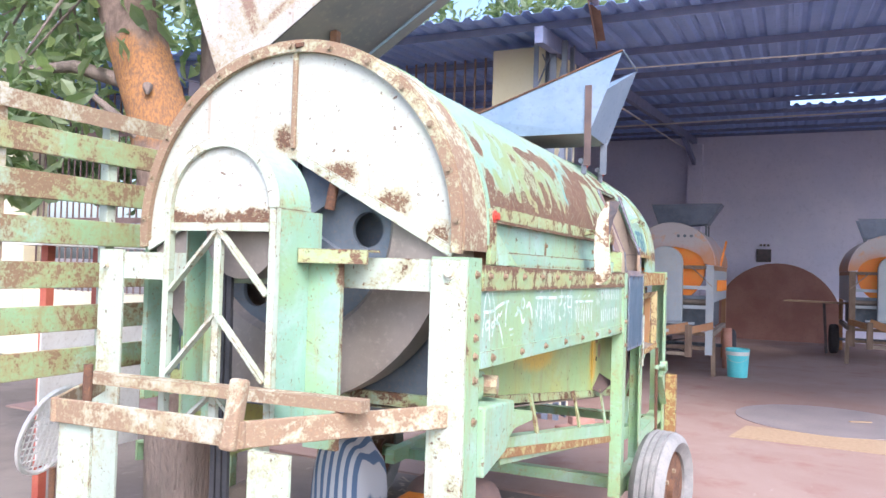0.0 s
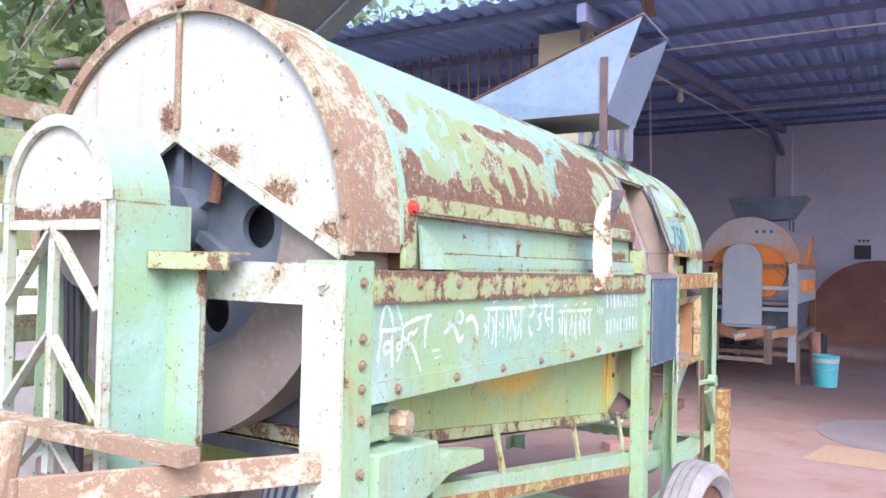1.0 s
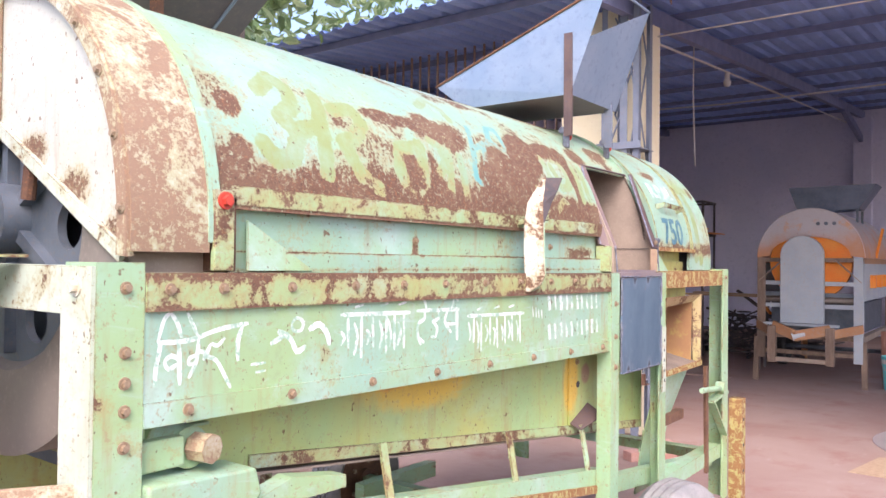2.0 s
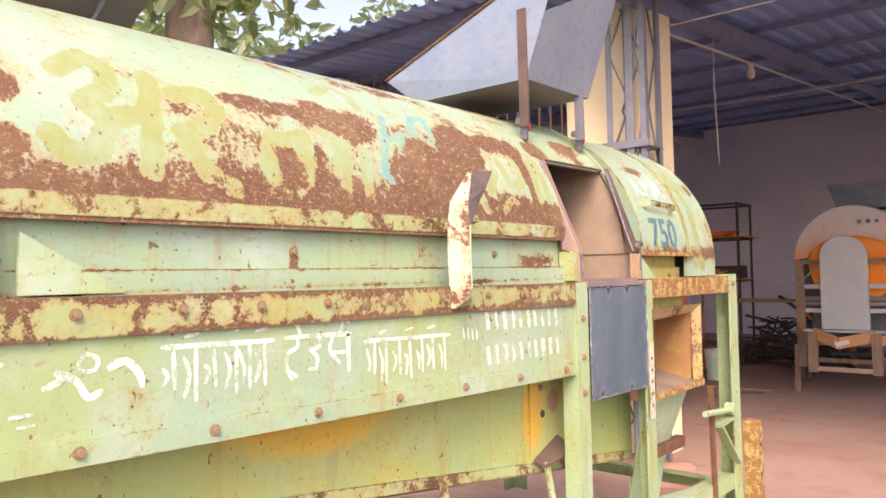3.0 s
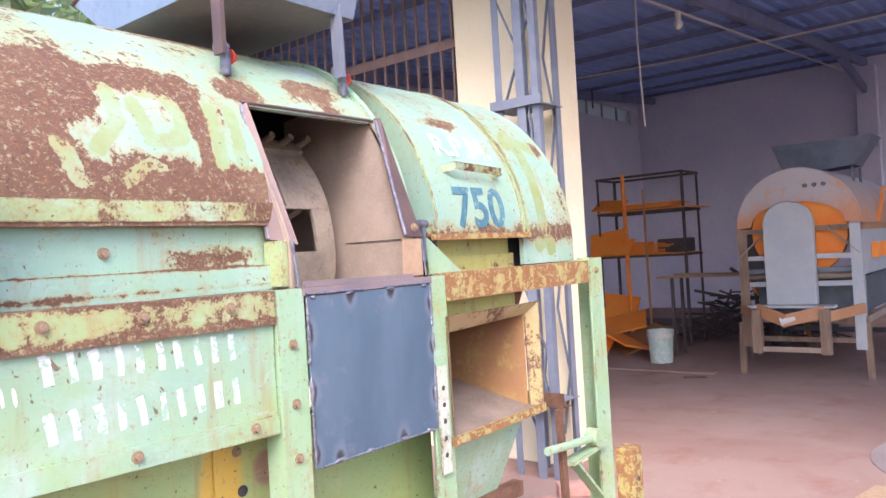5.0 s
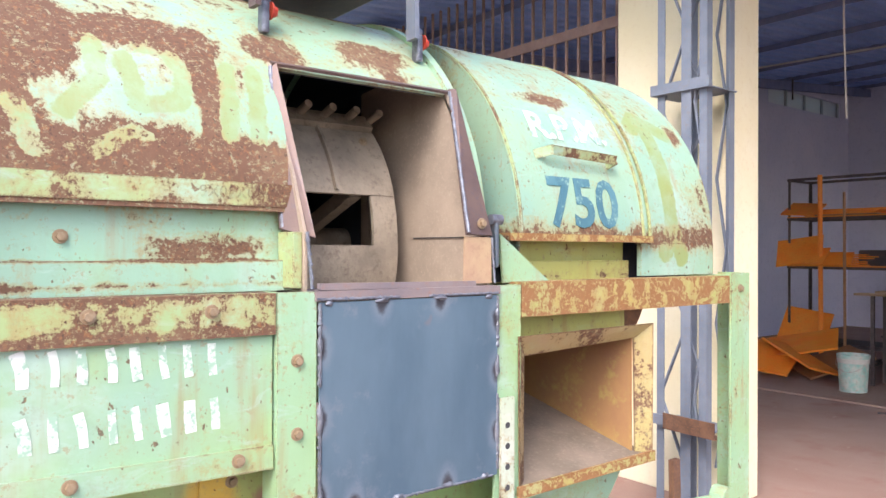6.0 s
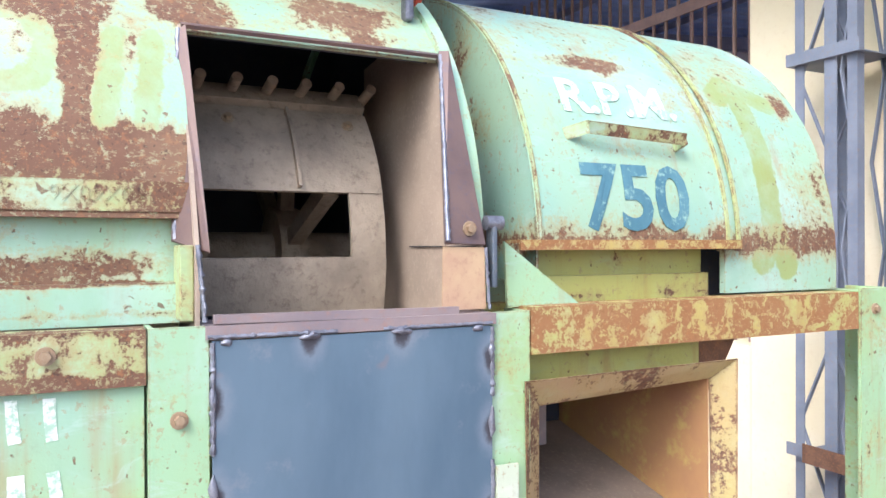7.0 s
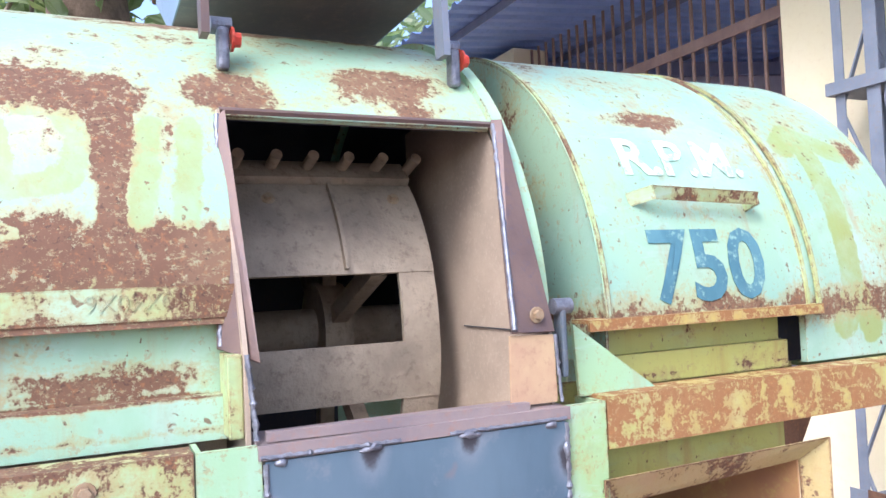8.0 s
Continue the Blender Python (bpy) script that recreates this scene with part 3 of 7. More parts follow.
def curved_sheet(cx, cz, r, ys, a0, a1, n, keep=None, thick=0.006, bm=None):
    """A sheet bent round the axis (cx, cz) along y, from angle a0 to a1 degrees, with thickness; keep(y, angle) may leave an opening."""
    bm = bm or bmesh.new()
    grid = {}

    def v(i, k, o):
        key = (i, k, o)
        if key not in grid:
            a = radians(a0 + (a1 - a0) * k / n)
            rr = r - thick * o
            grid[key] = bm.verts.new((cx + rr * math.cos(a), ys[i], cz + rr * math.sin(a)))
        return grid[key]

    cells = [(i, k) for i in range(len(ys) - 1) for k in range(n) if keep is None or keep((ys[i] + ys[i + 1]) / 2, a0 + (a1 - a0) * (k + 0.5) / n)]
    have = set(cells)
    for i, k in cells:
        for o in (0, 1):
            bm.faces.new((v(i, k, o), v(i + 1, k, o), v(i + 1, k + 1, o), v(i, k + 1, o)))
        for (di, dk), (p, q) in {(-1, 0): ((0, 0), (0, 1)), (1, 0): ((1, 0), (1, 1)), (0, -1): ((0, 0), (1, 0)), (0, 1): ((0, 1), (1, 1))}.items():
            if (i + di, k + dk) not in have:
                bm.faces.new((v(i + p[0], k + p[1], 0), v(i + q[0], k + q[1], 0), v(i + q[0], k + q[1], 1), v(i + p[0], k + p[1], 1)))
    return bm


def ribbon(points, width, place, bm=None, lift=0.0015, ends=True):
    """A brush stroke: a band along a smooth curve through 2D points, laid on a surface by place(u, v, lift). width: one, or one a point."""
    bm = bm or bmesh.new()
    pts = [Vector(p) for p in points]
    wid = list(width) if isinstance(width, (list, tuple)) else [width] * len(pts)
    dense = []
    for i in range(len(pts) - 1):
        p0, p1, p2, p3 = pts[max(i - 1, 0)], pts[i], pts[i + 1], pts[min(i + 2, len(pts) - 1)]
        k = max(3, int((p2 - p1).length / 0.012))
        for j in range(k):
            t = j / k
            q = 0.5 * (2 * p1 + (p2 - p0) * t + (2 * p0 - 5 * p1 + 4 * p2 - p3) * t * t + (3 * p1 - p0 - 3 * p2 + p3) * t ** 3)
            dense.append((q, wid[i] + (wid[i + 1] - wid[i]) * t))
    dense.append((pts[-1], wid[-1]))
    prev = None
    n = len(dense)
    for i, (p, w) in enumerate(dense):
        d = (dense[min(i + 1, n - 1)][0] - dense[max(i - 1, 0)][0]).normalized()
        s = Vector((-d.y, d.x)) * w / 2 * (0.92 + 0.22 * noise.noise((p.x * 23, p.y * 23, 3.1)))
        if ends:
            edge = min(i, n - 1 - i)
            s *= (0.55, 0.85)[edge] if edge < 2 else 1.0
        pair = (bm.verts.new(place(*(p + s), lift)), bm.verts.new(place(*(p - s), lift)))
        if prev:
            bm.faces.new((prev[0], prev[1], pair[1], pair[0]))
        prev = pair
    return bm


def loft(pairs, offset, bm=None):
    """One bent strip through pairs of points, with thickness along offset."""
    bm = bm or bmesh.new()
    o = Vector(offset)
    rows = [[bm.verts.new(Vector(a)), bm.verts.new(Vector(b)), bm.verts.new(Vector(b) + o), bm.verts.new(Vector(a) + o)] for a, b in pairs]
    for r, q in zip(rows, rows[1:]):
        for i in range(4):
            j = (i + 1) % 4
            bm.faces.new((r[i], r[j], q[j], q[i]))
    bm.faces.new(rows[0][::-1])
    bm.faces.new(rows[-1])
    return bm


def bolt_mesh(name, r, h, material):
    bm = bmesh.new()
    bmesh.ops.create_cone(bm, cap_ends=True, segments=12, radius1=r * 1.55, radius2=r * 1.5, depth=h * 0.3, matrix=Matrix.Translation((0, 0, h * 0.15)))
    bmesh.ops.create_cone(bm, cap_ends=True, segments=6, radius1=r, radius2=r * 0.9, depth=h, matrix=Matrix.Translation((0, 0, h * 0.6)))
    mesh = bpy.data.meshes.new(name)
    bm.to_mesh(mesh)
    bm.free()
    mesh.materials.append(material)
    return mesh


BOLT = bolt_mesh("bolt", 0.0078, 0.009, mat_bolt)
BOLT_WHITE = bolt_mesh("bolt_painted", 0.0115, 0.012, mat_bolt_white)
BOLT_RED = bolt_mesh("bolt_red", 0.0125, 0.014, mat_red)


def bolt(at, out, parent, mesh=None, label=""):
    ob = new("bolt", mesh or BOLT)
    q = Vector(out).to_track_quat("Z", "Y")
    spin = Matrix.Rotation(random.uniform(0, 1), 4, "Z")
    ob.parent = parent
    ob.matrix_parent_inverse = parent.matrix_world.inverted() if parent.parent is None else Matrix.Translation(parent.parent.matrix_world.translation * 0)
    ob.matrix_basis = Matrix.Translation(at) @ q.to_matrix().to_4x4() @ spin
    if label:
        ob["label"] = label
    return ob


def writing(name, text, size, m, material, parent=None, bold=0.0, label=""):
    """Lettering in the built-in font as a mesh, at the pose m."""
    cu = bpy.data.curves.new(name, "FONT")
    cu.body = text
    cu.size = size
    cu.offset = bold
    cu.extrude = 0.0006
    cu.resolution_u = 3
    tmp = new(name, cu)
    mesh = bpy.data.meshes.new_from_object(tmp.evaluated_get(bpy.context.evaluated_depsgraph_get()))
    bpy.data.objects.remove(tmp)
    mesh.transform(m)
    mesh.materials.clear()
    mesh.materials.append(material)
    ob = new(name, mesh)
    if parent is not None:
        ob.parent = parent
        ob.matrix_parent_inverse = Matrix.Translation(parent.matrix_world.translation).inverted()
    if label:
        ob["label"] = label
    return ob

# ---- the setting ----
EAVE_Y, EAVE_Z, BACK_Y, BACK_Z = 6.43, 3.72, 19.4, 4.85
LEFT_X, RIGHT_X = -6.7, 4.0


def roof_z(y):
    return EAVE_Z + (BACK_Z - EAVE_Z) * (y - EAVE_Y) / (BACK_Y - EAVE_Y)


def ground_sheet():
    bm = bmesh.new()
    xs = [-400, -60, -20] + [-10 + 0.5 * i for i in range(37)] + [20, 60, 400]
    ys = [-400, -60, -20] + [-6 + 0.5 * i for i in range(32)] + [20, 60, 400]
    vs = [[bm.verts.new((x, y, -0.012 + (0.010 * noise.noise((x * 0.9, y * 0.9, 0)) if abs(x) < 12 and y < 9 else 0))) for x in xs] for y in ys]
    for j in range(len(ys) - 1):
        for i in range(len(xs) - 1):
            bm.faces.new((vs[j][i], vs[j][i + 1], vs[j + 1][i + 1], vs[j + 1][i]))
    return tagged(part("ground", bm, mat_soil), "trodden grey-brown soil of the yard", "ground", kind="structure")


ground_sheet()
tagged(part("floor", sheet([(LEFT_X, 4.9, 0.004), (-0.35, 4.7, 0.004), (-0.15, 2.2, 0.004), (RIGHT_X, 1.8, 0.004), (RIGHT_X, BACK_Y, 0.004), (LEFT_X, BACK_Y, 0.004)], (0, 0, -0.2)), mat_floor), "dusty red-stained concrete floor of the open shed", "floor", kind="structure")
# shed walls
tagged(part("wall_back", block(LEFT_X - 0.25, RIGHT_X + 0.25, BACK_Y, BACK_Y + 0.25, 0, BACK_Z + 0.02), mat_plaster), "grey cement-plastered back wall of the shed", "wall", kind="structure")
# the side wall has an opening for the small ventilator
bm = bmesh.new()
VY0, VY1, VZ0, VZ1 = 16.30, 19.05, 4.20, 4.50
for y0, y1, z0, z1 in ((7.4, VY0, 0, None), (VY1, BACK_Y, 0, None), (VY0, VY1, 0, VZ0), (VY0, VY1, VZ1, None)):
    block(LEFT_X - 0.25, LEFT_X, y0, y1, z0, z1 or roof_z(y0), bm)
    if z1 is None:
        for v in bm.verts:
            if abs(v.co.z - roof_z(y0)) < 1e-4 and abs(v.co.y - y1) < 1e-4:
                v.co.z = roof_z(y1)
tagged(part("wall_side", bm, mat_plaster), "grey plastered side wall with a small ventilator", "wall", kind="structure")
vent = thing("window_1", (LEFT_X, 18.15, 4.38), "small four-pane ventilator high in the side wall", "window", kind="structure")
PANE_W = (VY1 - VY0) / 4
for k in range(5):
    y = min(max(VY0 + PANE_W * k, VY0 + 0.03), VY1 - 0.03)
    part("window_frame", block(LEFT_X - 0.09, LEFT_X - 0.03, y - 0.03, y + 0.03, VZ0, VZ1), mat_grey_paint, vent)


def glass_material():
    m = Nodes("dusty_glass", 0.5)
    m.bsdf.inputs["Transmission Weight"].default_value = 0.9
    return m.done(m.mix(m.noise(6), (0.75, 0.8, 0.85), (0.6, 0.64, 0.68)))


mat_glass = glass_material()
for k in range(4):
    pane = part("pane", block(LEFT_X - 0.064, LEFT_X - 0.056, VY0 + PANE_W * k + (0.06 if k == 0 else 0.03), VY0 + PANE_W * (k + 1) - (0.06 if k == 3 else 0.03), VZ0 + 0.002, VZ1 - 0.002), mat_glass, vent)
    pane.visible_shadow = False
for y in (6.7, 11.0, 15.2, 19.2):
    tagged(part("side_post", block(RIGHT_X, RIGHT_X + 0.12, y, y + 0.12, 0, roof_z(y) - 0.02), mat_purlin), "brown steel post on the shed's open side", "post", "posts of the open side", kind="structure")
# pillar and beam on the back wall
pillar = thing("pillar", (-2.0, 19.2, 0), "plastered pillar standing proud of the back wall", "pillar", kind="structure")
part("shaft", block(-2.2, -1.86, 19.16, BACK_Y, 0, 4.6), mat_plaster, pillar, bevel=0.008)

# roof: ribbed sheets, each one a piece with lap joints
roof = thing("roof", (0, 13, 4.3), "weathered ribbed metal sheet roof on brown purlins", "roof", kind="structure")


def roof_sheets():
    period, high = 0.19, 0.034
    w = period * 5
    bm = bmesh.new()
    for s in range(-13, 7):
        x0 = s * w
        for y0, y1, lift in ((EAVE_Y - 0.02 * (s % 3), 13.35, 0.0), (14.2 if -0.4 < x0 < 2.4 else 13.2, BACK_Y + 0.5, -0.012)):
            prof = []
            for r in range(5):
                b = x0 + r * period
                prof += [(b, 0), (b + 0.085, 0), (b + 0.115, high), (b + 0.16, high)]
            prof.append((x0 + w + 0.04, 0))
            rows = []
            for y in (y0, (y0 + y1) / 2, y1):
                sag = 0.010 * noise.noise((s * 3.7, y, 1.3))
                rows.append([(bm.verts.new((x, y, roof_z(y) + z + lift + sag)), bm.verts.new((x, y, roof_z(y) + z + lift + sag - 0.003))) for x, z in prof])
            for a, b in zip(rows, rows[1:]):
                for i in range(len(prof) - 1):
                    for o in (0, 1):
                        bm.faces.new((a[i][o], a[i + 1][o], b[i + 1][o], b[i][o]))
            for i in range(len(prof) - 1):
                for row in (rows[0], rows[-1]):
                    bm.faces.new((row[i][0], row[i + 1][0], row[i + 1][1], row[i][1]))
    return part("ceiling", bm, mat_roof, roof)


roof_sheets()
for y in (6.75, 8.3, 9.9, 11.5, 13.1, 14.7, 16.3, 17.9, 19.2):
    z = roof_z(y) - 0.006
    part("purlin", angle_iron((-12.3, y, z), (6.6, y, z), (0, 1, 0), (0, 0, -1), 0.07), mat_roof_steel, roof)
for x in (-6.3, -2.05, 2.4):
    part("rafter", bar((x, EAVE_Y + 0.1, roof_z(EAVE_Y) - 0.16), (x, BACK_Y, roof_z(BACK_Y) - 0.16), 0.08, 0.15), mat_roof_steel, roof)
part("brace", bar((-2.05, 17.0, roof_z(17.0) - 0.2), (-2.05, 19.2, 4.15), 0.08, 0.14), mat_roof_steel, roof)
part("eave_bracket", angle_iron((-1.55, 6.2, 3.86), (-1.62, 6.95, 3.58), (1, 0, 0), (0, 0, -1), 0.08), mat_purlin, roof)

# front wall of the closed bay: yellow piers, low wall, bars
FY = 7.40
tagged(part("wall_pier", block(-2.82, -2.02, FY, FY + 0.37, 0, 3.72), mat_yellow, bevel=0.012), "pale yellow limewashed pier at the shed's open bay", "wall", kind="structure")
tagged(part("wall_pier", block(-6.6, -5.75, FY, FY + 0.37, 0, 3.72), mat_yellow, bevel=0.012), "pale yellow limewashed pier between barred windows", "wall", kind="structure")
tagged(part("wall_pier", block(-12.4, -9.9, FY, FY + 0.37, 0, 3.72), mat_yellow, bevel=0.012), "pale yellow limewashed end of the front wall", "wall", kind="structure")
for x0, x1 in ((-5.75, -2.82), (-9.9, -6.6)):
    tagged(part("wall_low", block(x0, x1, FY + 0.03, FY + 0.33, 0, 0.95), mat_yellow), "low yellow wall beneath the window bars", "wall", kind="structure")
    grille = thing("window_grille", ((x0 + x1) / 2, FY + 0.18, 0.95), "brown steel grille of upright bars in an open window", "window", "window grilles", kind="structure")
    n = int((x1 - x0) / 0.118)
    for k in range(n + 1):
        x = x0 + 0.03 + (x1 - x0 - 0.06) * k / n
        part("bar", block(x - 0.009, x + 0.009, FY + 0.17, FY + 0.188, 0.95, 3.70), mat_purlin, grille)
    for z in (1.9, 3.08):
        part("cross_rail", block(x0, x1, FY + 0.155, FY + 0.168, z, z + 0.075), mat_purlin, grille)
tagged(part("wall_inner", block(LEFT_X, -2.4, 11.2, 11.3, 0, 0.02), mat_floor), "threshold strip in the dusty floor", "floor", kind="structure")

# lattice post against the pier
lattice = thing("lattice_post", (-2.08, 7.2, 0), "blue-grey steel lattice post carrying the shed roof", "post")
LX, LY = (-2.275, -1.945), (7.10, 7.34)
for i, (x, y) in enumerate(((LX[0], LY[0]), (LX[1], LY[0]), (LX[0] + 0.06, LY[1]), (LX[1] + 0.02, LY[1]))):
    part("leg", angle_iron((x, y, 0.0), (x, y, 3.66), (1 if i % 2 == 0 else -1, 0, 0), (0, 1 if i < 2 else -1, 0), 0.05), mat_blue_steel, lattice)
part("leg", angle_iron((-2.105, LY[0] - 0.012, 0.0), (-2.105, LY[0] - 0.012, 3.66), (1, 0, 0), (0, 1, 0), 0.065), mat_blue_steel, lattice)
for k in range(8):
    z0 = 0.25 + 0.42 * k
    for (xa, xb) in ((LX[0] + 0.02, -2.08), (-2.03, LX[1] - 0.02)):
        a, b = (xa, xb) if k % 2 else (xb, xa)
        part("lacing", bar((a, LY[0] + 0.012, z0), (b, LY[0] + 0.012, z0 + 0.42), 0.008, 0.022, (0, 1, 0)), mat_blue_steel, lattice)
        part("lacing", bar((b, LY[1] - 0.012, z0), (a, LY[1] - 0.012, z0 + 0.42), 0.008, 0.022, (0, 1, 0)), mat_blue_steel, lattice)
for z in (0.50, 2.42):
    part("batten", angle_iron((LX[0] - 0.03, LY[0] - 0.03, z), (LX[1] + 0.03, LY[0] - 0.03, z), (0, 0, 1), (0, 1, 0), (0.06, 0.28)), mat_blue_steel, lattice)
part("spur", angle_iron((-2.16, 7.0, 0.50), (-1.82, 6.98, 0.50), (0, 0, 1), (0, 1, 0), 0.09), mat_rust, lattice, "rusty channel offcut welded across")

# ---- the threshing machine ----
XS, XF, XC, ZC, R = -0.74, -2.09, -1.405, 1.525, 0.60
machine = thing("threshing_machine", (XC, 3.6, 0), "large old green threshing machine with rusted drum, standing at the shed", "thresher")
OUT = Vector((1, 0, 0))

# drum
OPEN_Y0, OPEN_Y1 = 4.015, 4.450
ys = [2.13 + 0.0126 * i for i in range(150)] + [OPEN_Y0 + (OPEN_Y1 - OPEN_Y0) * k / 34 for k in range(35)] + [4.4625, 4.475]
drum = smooth(part("drum_shell", curved_sheet(XC, ZC, R, ys, 5, 175, 136, lambda y, a: not (OPEN_Y0 < y < OPEN_Y1 and a < 35), 0.006), mat_drum, machine, "green drum shell, paint flaking to brown rust"))


def distance_to(lines, u, v):
    """How far each surface point (u, v) lies from the nearest of the brush lines."""
    best = np.full(len(u), 9.0)
    for line in lines:
        for (ax, ay), (bx, by) in zip(line, line[1:]):
            dx, dy = bx - ax, by - ay
            t = np.clip(((u - ax) * dx + (v - ay) * dy) / (dx * dx + dy * dy), 0, 1)
            best = np.minimum(best, np.hypot(u - ax - t * dx, v - ay - t * dy))
    return best


def store(ob, name, values):
    ob.data.attributes.new(name, "FLOAT", "POINT").data.foreach_set("value", np.asarray(values, dtype=np.float32))


co = np.empty(len(drum.data.vertices) * 3, dtype=np.float32)
drum.data.vertices.foreach_get("co", co)
co = co.reshape(-1, 3)
du, dv = co[:, 1], R * np.arctan2(co[:, 2] - ZC, co[:, 0] - XC)
store(drum, "word", distance_to(DRUM_WORD, du, dv))
store(drum, "word_end", distance_to(DRUM_WORD_END, du, dv))
store(drum, "brush", distance_to(DRUM_BRUSH, du, dv))
store(drum, "worn", sum(g * np.clip(1.25 - ((du - y) / ry) ** 2 - ((dv - v) / rv) ** 2, 0, 1) ** 0.8 for y, v, ry, rv, g in DRUM_RUST))
band = smooth(part("drum_band", curved_sheet(XC, ZC, R + 0.006, [1.955, 2.02, 2.13], -4, 184, 60, None, 0.012), mat_band, machine, "rust-brown band round the drum's end"))
smooth(part("band_ring", curved_sheet(XC, ZC, R + 0.010, [2.125, 2.155], -2, 182, 60, None, 0.012), mat_side, machine))
smooth(part("end_ring", curved_sheet(XC, ZC, R + 0.012, [4.455, 4.478], 4, 176, 60, None, 0.02), mat_side, machine))
# end disc coloured near-black, as the shaded inside of the drum
part("drum_end", sheet([(XC + (R - 0.006) * math.cos(radians(a)), 4.468, ZC + (R - 0.006) * math.sin(radians(a))) for a in range(-10, 191, 5)], (0, 0.006, 0)), mat_shade_dark, machine)
RC = 0.572
arc = [(XC + RC * math.cos(radians(a)), 1.968, ZC + RC * math.sin(radians(a))) for a in range(-5, 186, 3)]
APEX = (-1.39, 1.968, 1.79)
cover = part("end_cover", sheet(arc + [APEX], (0, 0.006, 0)), mat_cover, machine, "cream-painted half-round end cover with faded lettering")
part("cover_rim", curved_sheet(XC, ZC, RC + 0.028, [1.948, 1.966], -5, 185, 60, None, 0.034), mat_band, machine)
for sgn in (1, -1):
    e = (XC + sgn * 0.57, 1.960, 1.475)
    part("cover_edge", bar((APEX[0], 1.962, 1.775), e, 0.012, 0.030, (0, 0, 1)), mat_white_frame, machine)
part("cover_seam", block(-1.400, -1.384, 1.955, 1.967, 1.79, 2.095), mat_band, machine, bevel=0.003)
part("cover_tab", bar((-1.39, 1.95, 2.105), (-1.33, 2.0, 2.125), 0.05, 0.012), mat_rust, machine)
for k in range(13):
    a = radians(4 + 14.3 * k)
    bolt((XC + (RC + 0.012) * math.cos(a), 1.948, ZC + (RC + 0.012) * math.sin(a)), (0, -1, 0), cover, BOLT)

# upper side wall under the drum: embossed strip, stepped panel
strip = part("embossed_strip", angle_iron((-0.806, 2.16, 1.628), (-0.806, 4.012, 1.628), (0, 0, -1), (-1, 0, 0), (0.042, 0.03)), mat_rail, machine, "green angle strip with embossed figures")
emboss = writing("embossed_mark", "40X40X6", 0.030, Matrix.Translation((-0.8055, 3.95, 1.620)) @ Matrix.Rotation(radians(90), 4, "Z") @ Matrix.Rotation(radians(90), 4, "X") @ Matrix.Rotation(radians(180), 4, "Z"), mat_rail, strip)
part("upper_panel", sheet([(-0.832, 2.20, 1.44), (-0.832, 4.0, 1.44), (-0.832, 4.0, 1.60), (-0.832, 2.20, 1.60)], (-0.006, 0, 0)), mat_upper, machine)
part("panel_ledge", angle_iron((-0.805, 2.34, 1.488), (-0.805, 4.012, 1.488), (0, 0, -1), (-1, 0, 0), (0.056, 0.026)), mat_upper, machine)
gusset = part("gusset", sheet([(-0.80, 2.23, 1.445), (-0.80, 2.42, 1.445), (-0.815, 2.24, 1.555)], (-0.008, 0, 0)), mat_side, machine)
for y in (2.84, 3.62):
    bolt((-0.832, y, 1.527), OUT, gusset)
part("shade_wall", block(-0.87, -0.85, 1.98, 4.0, 1.36, 1.60), mat_dusty, machine)
part("shade_wall", block(XF + 0.08, XF + 0.10, 1.98, 5.3, 0.95, 1.60), mat_side, machine)
# hinge lug with a red bolt
lug = part("hinge_lug", block(-0.806, -0.790, 2.135, 2.185, 1.445, 1.615), mat_rail, machine, bevel=0.003)
part("lug_block", block(-0.85, -0.806, 2.15, 2.20, 1.445, 1.60), mat_rust, machine)
bolt((-0.790, 2.16, 1.592), OUT, lug, BOLT_RED, "red-painted bolt head")

# frame: posts and rails
ZR = 1.443
posts = []
for x, sx in ((-0.745, -1), (XF, 1)):
    p = part("post", angle_iron((x, 1.86, 0.10), (x, 1.86, 1.462), (sx, 0, 0), (0, 1, 0), (0.108, 0.092), 0.008), mat_white_frame if sx == 1 else mat_frame, machine, "green corner post behind a front face whitened for glare" if sx == -1 else "")
    posts.append(p)
# white slip over the green post, painting the glare on its front
part("post_face", block(-0.853, -0.747, 1.852, 1.8595, 0.10, 1.455), mat_white_frame, machine, "front face of the corner post, whitened for the glare on it")
front = part("front_rail", angle_iron((XF + 0.11, 1.862, 1.455), (-0.855, 1.862, 1.455), (0, 0, -1), (0, 1, 0), (0.088, 0.06), 0.007), mat_white_frame, machine, "front cross rail, whitened for the glare on it")
bolt((-0.797, 1.852, 1.418), (0, -1, 0), posts[0], BOLT_WHITE)
bolt((XF + 0.03, 1.860, 1.41), (0, -1, 0), posts[1], BOLT_WHITE)
for z in (1.416, 1.30, 1.245, 1.195, 1.13, 1.02):
    bolt((-0.745, 1.915, z), OUT, posts[0])
rail = part("side_rail", angle_iron((-0.738, 1.953, ZR), (-0.738, 3.945, ZR - 0.012), (0, 0, -1), (-1, 0, 0), (0.072, 0.05), 0.007), mat_long_rail, machine, "rust-eaten green side rail with bolt heads")
for k, y in enumerate((2.0, 2.12, 2.30, 2.50, 2.68, 2.86, 3.06, 3.26, 3.46, 3.64, 3.83)):
    bolt((-0.738, y, 1.412 - 0.004 * k / 5), OUT, rail)
part("side_rail", angle_iron((XF, 1.953, ZR), (XF, 5.46, ZR), (0, 0, -1), (1, 0, 0), (0.072, 0.05), 0.007), mat_rail, machine)
